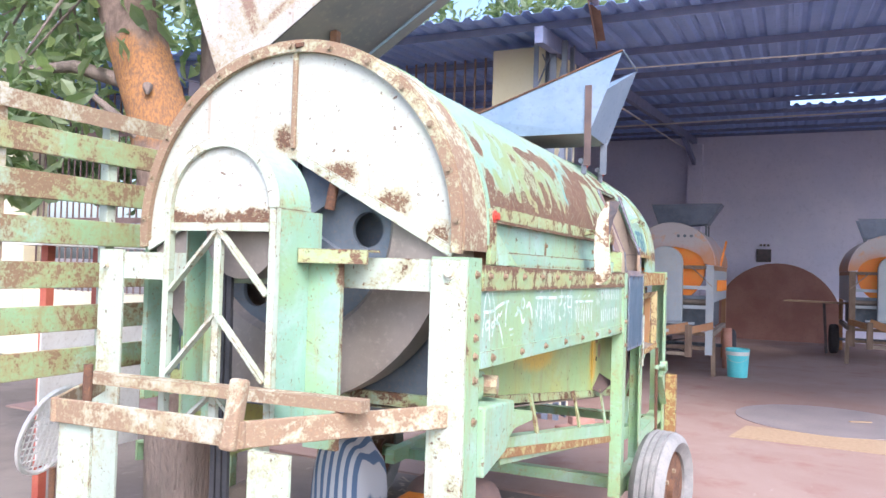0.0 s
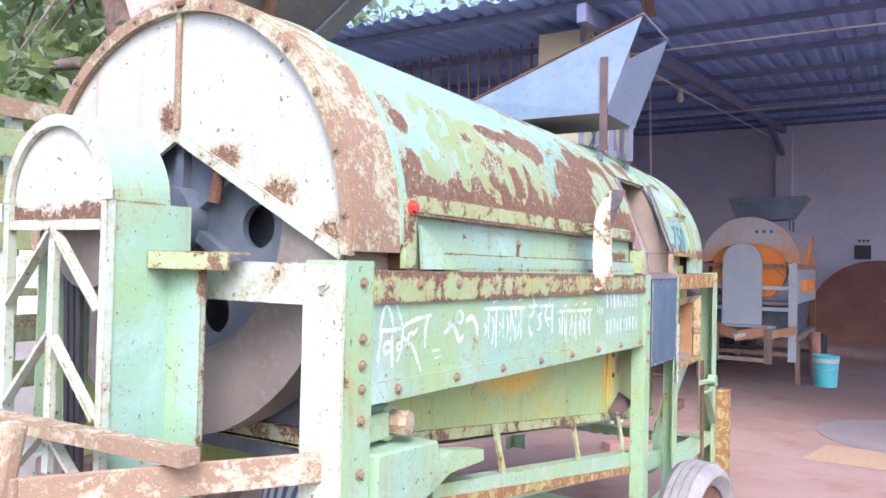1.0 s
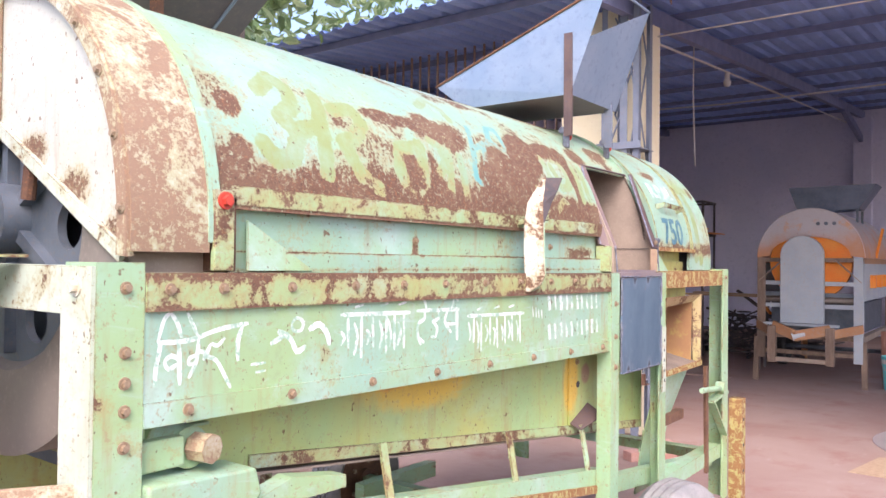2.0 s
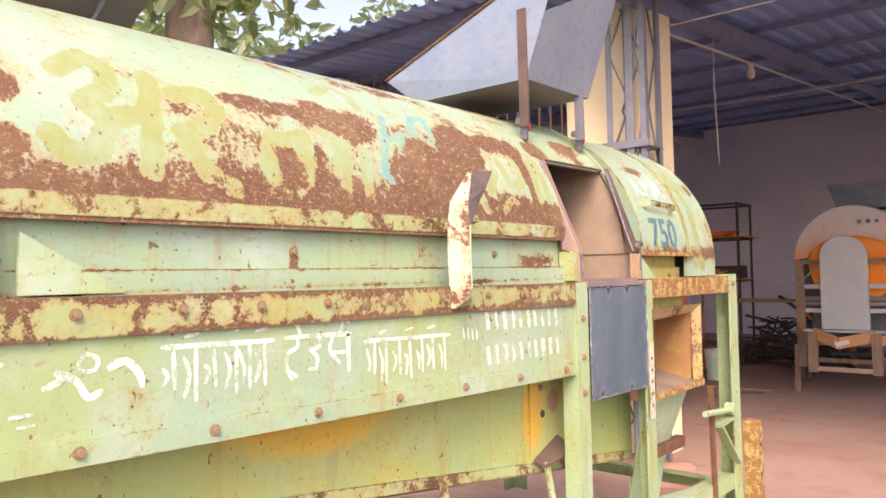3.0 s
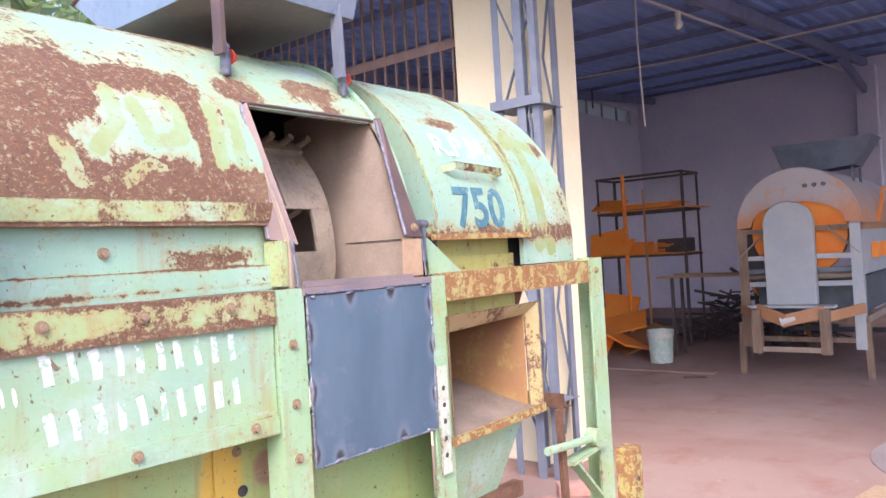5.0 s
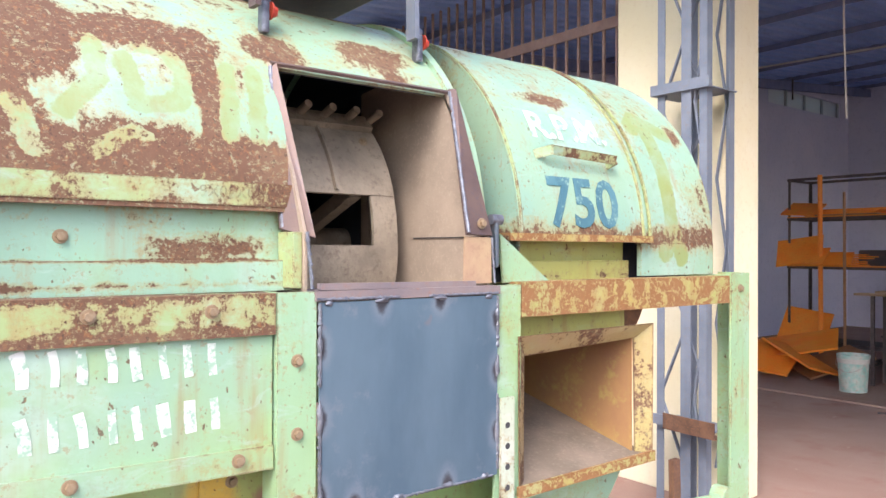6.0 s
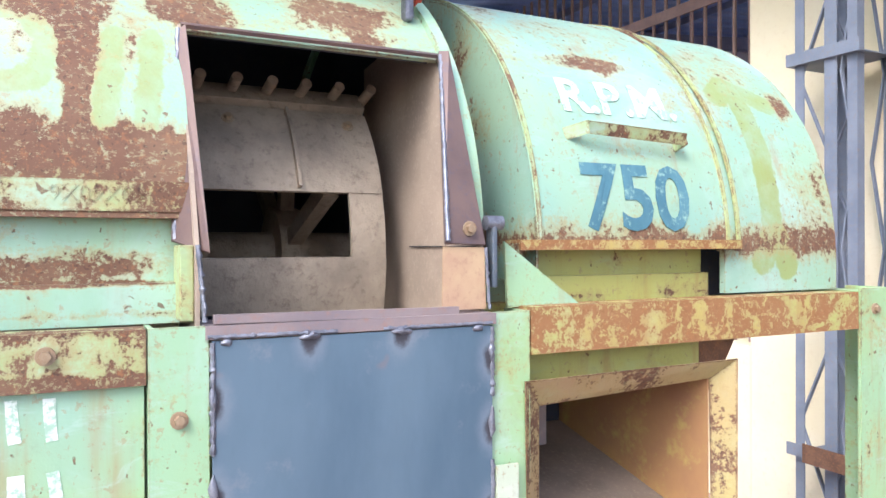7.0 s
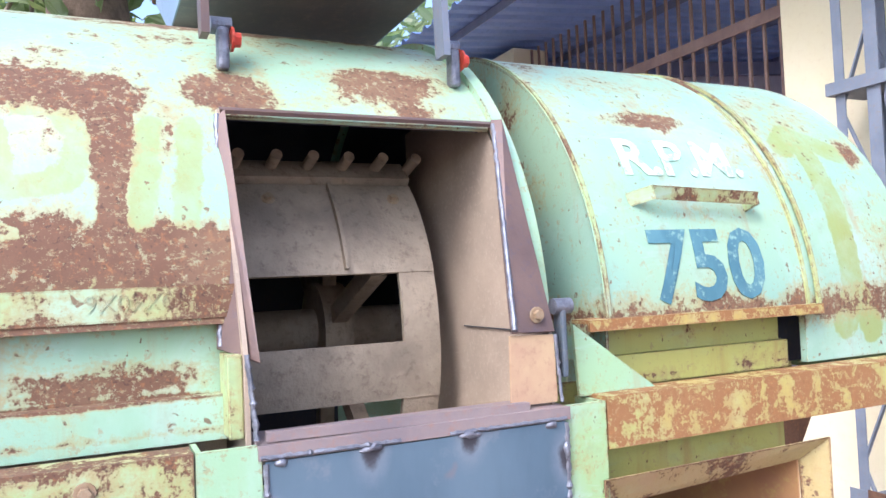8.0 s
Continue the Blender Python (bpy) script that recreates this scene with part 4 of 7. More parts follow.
panel = part("side_panel", sheet([(-0.748, 1.953, 1.163), (-0.748, 3.943, 1.128), (-0.748, 3.943, 1.40), (-0.748, 1.953, 1.40)], (-0.005, 0, 0)), mat_side, machine, "mint-green side panel with white brush lettering")
flange = part("panel_flange", sheet([(-0.742, 1.953, 1.158), (-0.742, 3.943, 1.124), (-0.742, 3.943, 1.166), (-0.742, 1.953, 1.203)], (-0.0055, 0, 0)), mat_side, machine)
for k in range(8):
    y = 2.045 + 0.262 * k
    bolt((-0.742, y, 1.182 - 0.0175 * (y - 1.95)), OUT, flange)
place_panel = lambda u, v, lift: Vector((-0.748 + lift, u, v))
# the readable words, brush strokes
SELLER_A = [
    ([(1.980, 1.313), (2.046, 1.312), (2.117, 1.329), (2.190, 1.337)], 0.009),
    ([(1.981, 1.313), (1.994, 1.355), (2.007, 1.367), (2.021, 1.349), (2.032, 1.318)], 0.008),
    ([(1.981, 1.313), (1.986, 1.305), (1.978, 1.266), (1.976, 1.231)], 0.009),
    ([(2.026, 1.313), (2.029, 1.228)], 0.009),
    ([(2.027, 1.277), (2.010, 1.286), (1.995, 1.277), (2.004, 1.261), (2.024, 1.270)], 0.008),
]
SELLER_B = [
    ([(2.070, 1.316), (2.065, 1.272), (2.048, 1.239)], 0.009),
    ([(2.068, 1.282), (2.051, 1.278), (2.047, 1.265), (2.065, 1.266)], 0.008),
    ([(2.068, 1.290), (2.086, 1.286), (2.082, 1.270)], 0.008),
    ([(2.044, 1.366), (2.056, 1.342), (2.070, 1.316)], 0.008),
    ([(2.132, 1.312), (2.114, 1.297), (2.099, 1.303), (2.089, 1.280), (2.111, 1.268), (2.131, 1.237), (2.147, 1.208)], 0.008),
    ([(2.174, 1.332), (2.163, 1.300), (2.165, 1.261)], 0.011),
]
FLOURISH = [
    ([(2.197, 1.250), (2.237, 1.251)], 0.008),
    ([(2.209, 1.233), (2.238, 1.234)], 0.007),
    ([(2.249, 1.289), (2.287, 1.304), (2.269, 1.316), (2.305, 1.297), (2.324, 1.267), (2.351, 1.277)], 0.013),
    ([(2.308, 1.329), (2.322, 1.341), (2.342, 1.331), (2.336, 1.313), (2.313, 1.314), (2.308, 1.329)], 0.008),
    ([(2.359, 1.312), (2.392, 1.323), (2.418, 1.297), (2.423, 1.272)], 0.014),
]
TRADERS = [
    ([(2.744, 1.338), (2.941, 1.334)], 0.010),
    ([(2.779, 1.335), (2.779, 1.315), (2.752, 1.302), (2.752, 1.268), (2.779, 1.251)], 0.010),
    ([(2.744, 1.273), (2.766, 1.245)], 0.008),
    ([(2.757, 1.387), (2.779, 1.364), (2.790, 1.338)], 0.009),
    ([(2.842, 1.334), (2.842, 1.312), (2.813, 1.307), (2.836, 1.288), (2.830, 1.261), (2.809, 1.265)], 0.009),
]
TRADERS_END = [
    ([(2.884, 1.333), (2.872, 1.301), (2.903, 1.269)], 0.010),
    ([(2.872, 1.295), (2.925, 1.293)], 0.009),
    ([(2.928, 1.335), (2.930, 1.246)], 0.012),
    ([(2.903, 1.341), (2.916, 1.370), (2.935, 1.358)], 0.009),
]
count = [0]


def put(pts, w, ends=True, label=""):
    count[0] += 1
    part("lettering", ribbon(pts, w, place_panel, None, 0.0006 + 0.0001 * (count[0] % 9), ends), mat_text_white, panel, label)


def unbent(pts):
    """The stroke cut where it turns back on itself."""
    runs = [[pts[0]]]
    for a, b, c in zip(pts, pts[1:], pts[2:]):
        runs[-1].append(b)
        if (Vector(b) - Vector(a)).angle(Vector(c) - Vector(b)) > 1.5:
            runs.append([b])
    runs[-1].append(pts[-1])
    return runs


for pts, w in SELLER_A + SELLER_B + FLOURISH + TRADERS + TRADERS_END:
    for run in unbent(pts):
        put(run, w * 1.15, label="white brush stroke")
# further words and figures that stay plain bars
rnd = random.Random(4)
for y0, y1, n, zc in ((2.465, 2.715, 6, 1.297), (2.985, 3.295, 7, 1.268)):
    put([(y0 - 0.005, zc + 0.044), (y1 + 0.005, zc + 0.038)], 0.011)
    for k in range(n):
        y = y0 + (y1 - y0) * (k + 0.6 + rnd.uniform(-0.18, 0.18)) / n
        low_end = zc - 0.034 - rnd.uniform(0, 0.034)
        put([(y + rnd.uniform(-0.004, 0.004), zc + 0.038), (y + 0.002, low_end)], 0.010)
        put([(y - 0.024, zc + rnd.uniform(0.0, 0.03)), (y - 0.012, zc - 0.012), (y - 0.020 + rnd.uniform(-0.006, 0.006), low_end + 0.01)], 0.010)
        if k % 2:
            put([(y - 0.022, zc + 0.060), (y + 0.010, zc + 0.066)], 0.009)
for k in range(4):
    put([(3.355 + 0.020 * k, 1.325 - 0.004 * k), (3.359 + 0.020 * k, 1.290 - 0.003 * k)], 0.008)
for y0, z0, fall in ((3.472, 1.333, 0.008), (3.474, 1.234, 0.0)):
    for k in range(10):
        y = y0 + 0.0405 * k + rnd.uniform(-0.002, 0.002)
        z = z0 - fall * k / 9
        put([(y - 0.004 + rnd.uniform(-0.003, 0.003), z + 0.026), (y + rnd.uniform(-0.003, 0.003), z), (y + 0.002, z - 0.027)], rnd.uniform(0.013, 0.021), False)

# posts by the inspection plate, and the plate itself
post1 = part("post", angle_iron((-0.736, 3.947, 0.30), (-0.736, 3.947, 1.432), (0, 1, 0), (-1, 0, 0), (0.076, 0.06), 0.007), mat_frame, machine)
post2 = part("post", angle_iron((-0.736, 4.530, 0.30), (-0.736, 4.530, 1.432), (0, -1, 0), (-1, 0, 0), (0.076, 0.07), 0.007), mat_frame, machine)
for z in (1.31, 1.18):
    bolt((-0.736, 3.985, z), OUT, post1)
bolt((-0.736, 3.985, 1.06), OUT, post1)
plate = part("inspection_plate", block(-0.7335, -0.7295, 4.026, 4.455, 1.027, 1.412), mat_steel_plate, machine, "dark bare steel plate, newly welded on")
rnd = random.Random(7)
for y, z, dy, dz in ((4.16, 1.412, 0.02, 0.005), (4.30, 1.412, 0.022, 0.005), (4.43, 1.41, 0.012, 0.006), (4.045, 1.41, 0.012, 0.006), (4.027, 1.33, 0.006, 0.025), (4.027, 1.20, 0.006, 0.045), (4.027, 1.06, 0.006, 0.03), (4.454, 1.37, 0.006, 0.016), (4.454, 1.26, 0.006, 0.035), (4.454, 1.12, 0.006, 0.03), (4.10, 1.030, 0.02, 0.006), (4.2, 1.030, 0.016, 0.006), (4.32, 1.030, 0.02, 0.006), (4.42, 1.030, 0.012, 0.006)):
    bm = bmesh.new()
    bmesh.ops.create_uvsphere(bm, u_segments=10, v_segments=6, radius=1, matrix=Matrix.LocRotScale((-0.729, y, z), None, (0.005, max(dy * 0.8, 0.0055), max(dz * 0.8, 0.0055))))
    for v in bm.verts:
        v.co += Vector((0, noise.noise(v.co * 90) * 0.004, noise.noise(v.co * 120) * 0.004))
    smooth(part("weld", bm, mat_weld, plate))
perf = part("perforated_strap", block(-0.7285, -0.7235, 4.46, 4.50, 0.90, 1.19), mat_white_frame, machine)
# no cut holes: black discs paint the dark inside of each
for k in range(5):
    part("hole_disc", rod((-0.7250, 4.48, 1.13 - 0.045 * k), (-0.7230, 4.48, 1.13 - 0.045 * k), 0.007, 10), mat_belt, perf)

# mouth of the drum: sill, cheeks, rotor
part("sill", angle_iron((-0.728, 4.018, 1.432), (-0.728, 4.462, 1.432), (0, 0, -1), (-1, 0, 0), (0.018, 0.10), 0.006), mat_sill, machine, "rusty welded sill of the drum mouth")
part("sill_rod", bar((-0.742, 4.03, 1.440), (-0.742, 4.40, 1.437), 0.012, 0.012), mat_sill, machine)
for y, t in ((OPEN_Y0 - 0.006, 0.006), (OPEN_Y1, 0.006)):
    part("cheek", sheet([(-0.905, y, 1.872), (-0.757, y, 1.535), (-0.757, y, 1.435), (-0.762, y, 1.29), (-1.28, y, 1.29), (-1.28, y, 1.93), (-1.06, y, 1.95)], (0, t, 0)), mat_dusty, machine, "dust-coated cheek plate of the mouth")
    o = -1 if y < 4.2 else 1
    if o < 0:
        edge = [(-0.897, y + 0.008, 1.873), (-0.752, y + 0.018, 1.528), (-0.812, 3.985, 1.545), (-0.903, 4.004, 1.86)]
        seam = (-0.900, y - 0.002, 1.868), (-0.806, 3.990, 1.548)
    else:
        edge = [(-0.884, 4.438, 1.876), (-0.748, 4.380, 1.540), (-0.748, 4.452, 1.538), (-0.876, 4.453, 1.876)]
        seam = (-0.879, 4.440, 1.87), (-0.742, 4.384, 1.545)
    c = part("cheek_flange", sheet(edge, (0.004, 0, 0.002)), mat_brown_cheek, machine, "heat-stained brown flange with a weld seam")
    line = [Vector(seam[0]).lerp(Vector(seam[1]), k / 60) + Vector((0, noise.noise((k * 0.5, 5, o)) * 0.002, 0)) for k in range(61)]
    bm = tube(line, [0.0042 + 0.0018 * noise.noise((k * 0.9, o, 0)) for k in range(61)], 8)
    smooth(part("weld", bm, mat_weld, c))
part("cheek_seam", bar((-0.765, OPEN_Y1 - 0.002, 1.537), (-1.03, OPEN_Y1 - 0.002, 1.537), 0.003, 0.002), mat_belt, machine)
part("corner_plate", sheet([(-0.7535, 4.378, 1.437), (-0.7535, 4.456, 1.437), (-0.7535, 4.453, 1.535), (-0.7535, 4.380, 1.537)], (0.004, 0, 0)), mat_tan_cheek, machine, "bare tan sheet with heat colours")
part("mouth_lip", bar((-0.906, 4.012, 1.876), (-0.906, 4.455, 1.876), 0.012, 0.006, (0.5, 0, 0.8)), mat_brown_cheek, machine)
bolt((-0.748, 4.425, 1.565), OUT, c)
part("hinge_plate", block(-0.775, -0.752, 4.470, 4.480, 1.470, 1.570), mat_iron, machine, "dark hinge strap beside the mouth", bevel=0.003)
smooth(part("hinge_pin", rod((-0.762, 4.462, 1.575), (-0.762, 4.492, 1.575), 0.012, 12), mat_weld, machine))
part("mouth_jamb", block(-0.826, -0.764, 3.990, 4.0085, 1.436, 1.540), mat_rail, machine, "welded green jamb beside the mouth", bevel=0.002)


def bead(p, q, r, seed, parent):
    """A lumpy hand-laid weld along a line."""
    n = max(6, int((Vector(q) - Vector(p)).length / 0.005))
    line = [Vector(p).lerp(Vector(q), k / n) + Vector((0, noise.noise((k * 0.7, seed, 1)), noise.noise((k * 0.7, seed, 4)))) * r * 0.6 for k in range(n + 1)]
    return smooth(part("weld", tube(line, [max(0.0015, r * (0.9 + 0.7 * noise.noise((k * 0.8, seed, 7)))) for k in range(n + 1)], 7), mat_weld, parent))


for seed, (p, q, r) in enumerate((((-0.752, 4.012, 1.54), (-0.746, 4.020, 1.435), 0.004), ((-0.7285, 4.02, 1.4175), (-0.7285, 4.20, 1.4165), 0.0035), ((-0.7285, 4.27, 1.4165), (-0.7285, 4.455, 1.4165), 0.0032), ((-0.7295, 4.0265, 1.41), (-0.7295, 4.0265, 1.26), 0.0042), ((-0.7295, 4.0265, 1.19), (-0.7295, 4.0265, 1.04), 0.0042),
                                  ((-0.7295, 4.4555, 1.41), (-0.7295, 4.4555, 1.30), 0.004), ((-0.7295, 4.4555, 1.20), (-0.7295, 4.4555, 1.04), 0.004), ((-0.7295, 4.05, 1.027), (-0.7295, 4.44, 1.027), 0.0032), ((-0.75, 4.456, 1.535), (-0.742, 4.458, 1.437), 0.003))):
    bead(p, q, r, seed, machine)
# rotor seen through the mouth
RR = 0.385
ry = [4.035, 4.16, 4.28, 4.395]
rotor = smooth(part("rotor_plate", curved_sheet(XC, ZC, RR, ry, 17, 46, 8, None, 0.008), mat_rotor, machine, "dust-caked beater plate of the rotor"))
smooth(part("rotor_plate", curved_sheet(XC, ZC, RR, ry, -16, -1, 5, None, 0.008), mat_rotor, machine))
for y, w in ((4.035, 0.024), (4.328, 0.067)):
    smooth(part("rotor_strut", curved_sheet(XC, ZC, RR - 0.002, [y, y + w], -30, 18, 10, None, 0.01), mat_rotor, machine))
part("rotor_rib", curved_sheet(XC, ZC, RR + 0.012, [4.230, 4.236], 18, 45, 6, None, 0.012), mat_rotor, rotor)
smooth(part("rotor_bar", curved_sheet(XC, ZC, RR + 0.012, ry, 47, 55, 3, None, 0.03), mat_rotor, machine))
for k in range(6):
    y = 4.07 + 0.066 * k
    a = radians(53)
    p = Vector((XC + RR * math.cos(a), y, ZC + RR * math.sin(a)))
    smooth(part("peg", rod(p, p + Vector((0.055, 0.004, 0.020)), 0.0105, 10), mat_rotor, machine))
for y in (4.12, 4.35):
    bolt((XC + RR * math.cos(radians(40)), y, ZC + RR * math.sin(radians(40))), (math.cos(radians(40)), 0, math.sin(radians(40))), rotor)
smooth(part("rotor_shaft", rod((XC, 2.0, ZC), (XC, 5.3, ZC), 0.045, 20), mat_rotor, machine))
smooth(part("rotor_hub", rod((XC, 4.27, ZC), (XC, 4.33, ZC), 0.10, 20), mat_rotor, machine))
for a in (20, 80, 140, 200, 260, 320):
    v = Vector((math.cos(radians(a)), 0, math.sin(radians(a))))
    part("rotor_arm", bar(Vector((XC, 4.30, ZC)) + v * 0.05, Vector((XC, 4.30, ZC)) + v * 0.36, 0.035, 0.03, (0, 1, 0)), mat_rotor, machine)
# near-black sheets added behind the rotor to paint the mouth's deep shade
part("concave_wall", block(XC - 0.45, XC - 0.44, 4.02, 4.45, 1.1, 1.9), mat_shade_dark, machine)
smooth(part("drum_lining", curved_sheet(XC, ZC, R - 0.014, [3.2, 3.6, 4.0, 4.44], 36, 175, 50, None, 0.004), mat_shade_dark, machine, "inside of the drum, coloured near-black for its shade"))
part("mouth_floor", sheet([(-0.76, 4.02, 1.428), (-0.76, 4.45, 1.428), (-1.15, 4.45, 1.30), (-1.15, 4.02, 1.30)], (0, 0, -0.006)), mat_dusty, machine)

# hood with the painted number
HY0, HY1 = 4.59, 5.385
hood = smooth(part("hood", curved_sheet(XC, 1.515, 0.602, [HY0, 4.75, 4.9, 5.045], 2, 178, 60, None, 0.005), mat_hood, machine, "mint-green hood with blue painted figures"))
smooth(part("hood_end", curved_sheet(XC, 1.515, 0.596, [5.03, 5.12, 5.2, 5.28, 5.35, HY1], 1, 179, 60, None, 0.005), mat_hood_end, machine, "hood end with a faded olive arrow"))
part("hood_face", sheet([(XC + 0.598 * math.cos(radians(a)), HY0, 1.515 + 0.598 * math.sin(radians(a))) for a in range(-4, 185, 4)], (0, 0.005, 0)), mat_hood, machine, "plain green end face of the hood")
part("hood_back", sheet([(XC + 0.594 * math.cos(radians(a)), HY1 - 0.006, 1.515 + 0.594 * math.sin(radians(a))) for a in range(-4, 185, 4)], (0, 0.005, 0)), mat_hood, machine)
for y in (HY0 + 0.002, 5.045, 5.075):
    smooth(part("hood_seam", curved_sheet(XC, 1.515, 0.6055, [y, y + 0.008], 2, 178, 60, None, 0.006), mat_rail, machine))
part("hood_edge", angle_iron((-0.786, 4.545, 1.548), (-0.786, 5.07, 1.548), (0, 0, -1), (-1, 0, 0), (0.018, 0.05), 0.006), mat_rust_rail, machine, "rusty lower edge of the hood")
part("hood_recess", block(-0.866, -0.858, 4.60, 5.03, 1.43, 1.54), mat_recess, machine)
part("hood_recess_ledge", angle_iron((-0.838, 4.60, 1.482), (-0.838, 5.03, 1.482), (0, 0, -1), (-1, 0, 0), (0.05, 0.02), 0.005), mat_recess, machine)
part("hood_foot", block(-0.822, -0.808, 5.045, HY1, 1.44, 1.53), mat_hood_end, machine)
# near-black backing added so that the gap behind the recess reads as shade
part("recess_back", block(-0.905, -0.899, 4.60, HY1, 1.43, 1.56), mat_shade_dark, machine)
part("hood_gusset", sheet([(-0.775, 4.512, 1.435), (-0.775, 4.66, 1.435), (-0.785, 4.512, 1.545)], (-0.006, 0, 0)), mat_side, machine)
place_hood = lambda u, v, lift: Vector((XC + (0.602 + lift) * math.cos(v / 0.602), u, 1.515 + (0.602 + lift) * math.sin(v / 0.602)))


def wrapped(name, text, size, u0, v0, slant, bold, material, place, parent, label):
    """Lettering bent onto the hood: the font's outline, cut fine, laid out by place."""
    ob = writing(name, text, size, Matrix.Identity(4), material, None, bold)
    bm = bmesh.new()
    bm.from_mesh(ob.data)
    bmesh.ops.triangulate(bm, faces=bm.faces)
    bmesh.ops.subdivide_edges(bm, edges=[e for e in bm.edges if e.calc_length() > 0.02], cuts=2)
    for v in bm.verts:
        v.co = place(u0 + v.co.x + slant * v.co.y, v0 + v.co.y, 0.0015 + max(v.co.z, 0))
    mesh = ob.data
    bpy.data.objects.remove(ob)
    o = part(name, bm, material, parent, label)
    bpy.data.meshes.remove(mesh)
    return o


wrapped("number_mark", "750", 0.175, 4.690, 0.055, 0.02, 0.004, mat_text_blue, place_hood, hood, "blue brush-painted figures")
wrapped("letter_mark", "R.P.M.", 0.115, 4.690, 0.290, 0.05, 0.003, mat_text_rubbed, place_hood, hood, "worn white letters")
hp = place_hood(4.68, 0.235, 0.0), place_hood(4.945, 0.225, 0.0)
out = Vector((math.cos(0.36), 0, math.sin(0.36)))
handle = part("handle", bar(hp[0] + out * 0.032 + Vector((0, 0.03, 0)), hp[1] + out * 0.032, 0.006, 0.024, (0.3, 0, 1)), mat_rail, machine, "green strap handle on the hood")
part("handle_leg", bar(hp[0], hp[0] + out * 0.034 + Vector((0, 0.032, 0)), 0.005, 0.024, (0.3, 0, 1)), mat_rail, handle)
part("handle_leg", bar(hp[1], hp[1] + out * 0.034, 0.005, 0.024, (0.3, 0, 1)), mat_rail, handle)

# rear frame: rusty rail, end post, outlet box
part("side_rail", angle_iron((-0.738, 4.534, 1.437), (-0.738, 5.36, 1.437), (0, 0, -1), (-1, 0, 0), (0.078, 0.06), 0.007), mat_rust_rail, machine, "rail eaten with orange rust")
endpost = part("post", angle_iron((-0.735, 5.46, 0.20), (-0.735, 5.46, 1.445), (0, -1, 0), (-1, 0, 0), (0.095, 0.10), 0.008), mat_frame, machine)
bolt((-0.735, 5.41, 1.40), OUT, endpost)
part("post", angle_iron((XF, 5.46, 0.20), (XF, 5.46, 1.44), (0, -1, 0), (1, 0, 0), (0.095, 0.10), 0.008), mat_frame, machine)
part("end_rail", angle_iron((XF, 5.46, 1.437), (-0.75, 5.46, 1.437), (0, 0, -1), (0, -1, 0), 0.07, 0.007), mat_frame, machine)
part("end_rail", angle_iron((XF, 5.46, 0.45), (-0.75, 5.46, 0.45), (0, 0, -1), (0, -1, 0), 0.07, 0.007), mat_frame, machine)
part("side_rail", angle_iron((-0.745, 4.534, 0.50), (-0.745, 5.37, 0.50), (0, 0, -1), (-1, 0, 0), 0.07, 0.007), mat_frame, machine)
OY0, OY1, OZ0, OZ1 = 4.535, 4.985, 0.985, 1.318
# the outlet's left wall takes a dark sheet colour for the shade inside
outlet = part("outlet_mouth", block(-1.25, -0.765, OY0 - 0.004 + 0.03, OY0 + 0.032, OZ0, OZ1 - 0.03), mat_chute, machine, "left wall of the grain outlet box, coloured dark for its shade")
part("outlet_wall", block(-1.25, -0.765, OY1 - 0.034, OY1 - 0.030, OZ0, OZ1 - 0.03), mat_heat, machine, "heat-stained ochre side of the outlet")
part("outlet_wall", sheet([(-0.80, OY0, 1.295), (-0.80, OY1 - 0.02, 1.295), (-0.80, OY1 - 0.02, 1.40), (-0.80, OY0, 1.40)], (-0.004, 0, 0)), mat_recess, machine)
part("outlet_wall", sheet([(-0.765, OY0 + 0.03, OZ1 - 0.05), (-0.765, OY1 - 0.03, OZ1 - 0.035), (-1.25, OY1 - 0.03, OZ1), (-1.25, OY0 + 0.03, OZ1)], (0, 0, 0.004)), mat_heat, machine)
part("outlet_floor", sheet([(-0.735, OY0, OZ0 - 0.004), (-0.735, OY1, OZ0), (-1.25, OY1 - 0.03, OZ0 + 0.12), (-1.25, OY0 + 0.03, OZ0 + 0.12)], (0, 0, -0.005)), mat_grime, machine, "dusty sloping floor of the outlet")
# back wall and flap: shade of the box's depth put into their colour
part("outlet_wall", block(-1.255, -1.25, OY0, OY1, OZ0 + 0.1, OZ1), mat_shade_dark, machine)
part("outlet_flap", block(-1.05, -0.99, OY0 + 0.036, OY0 + 0.20, 1.13, 1.27), mat_chute, machine)
lip = [(-0.732, OY0 - 0.018, OZ1), (-0.732, OY1 + 0.008, OZ1 + 0.004), (-0.732, OY1 + 0.006, OZ0), (-0.732, OY0 - 0.014, OZ0 - 0.006)]
inner = [(-0.765, OY0 + 0.03, OZ1 - 0.05), (-0.765, OY1 - 0.03, OZ1 - 0.035), (-0.760, OY1 - 0.03, OZ0 + 0.006), (-0.760, OY0 + 0.024, OZ0 + 0.004)]
for k in range(4):
    j = (k + 1) % 4
    if k != 2:
        part("outlet_lip", sheet([lip[k], lip[j], inner[j], inner[k]], (0.004, 0, 0)), mat_outlet, machine)
part("outlet_lip", bar((-0.728, OY0 - 0.02, OZ0 - 0.010), (-0.728, OY1 + 0.012, OZ0 - 0.004), 0.008, 0.026), mat_rust_rail, machine)
part("outlet_chute", sheet([(-0.765, 4.535, 0.975), (-0.765, 4.93, 0.975), (-0.86, 4.80, 0.62), (-0.86, 4.535, 0.60)], (-0.006, 0, 0)), mat_side, machine)
part("chute_step", block(-0.84, -0.80, 4.60, 4.95, 0.700, 0.745), mat_rust, machine)
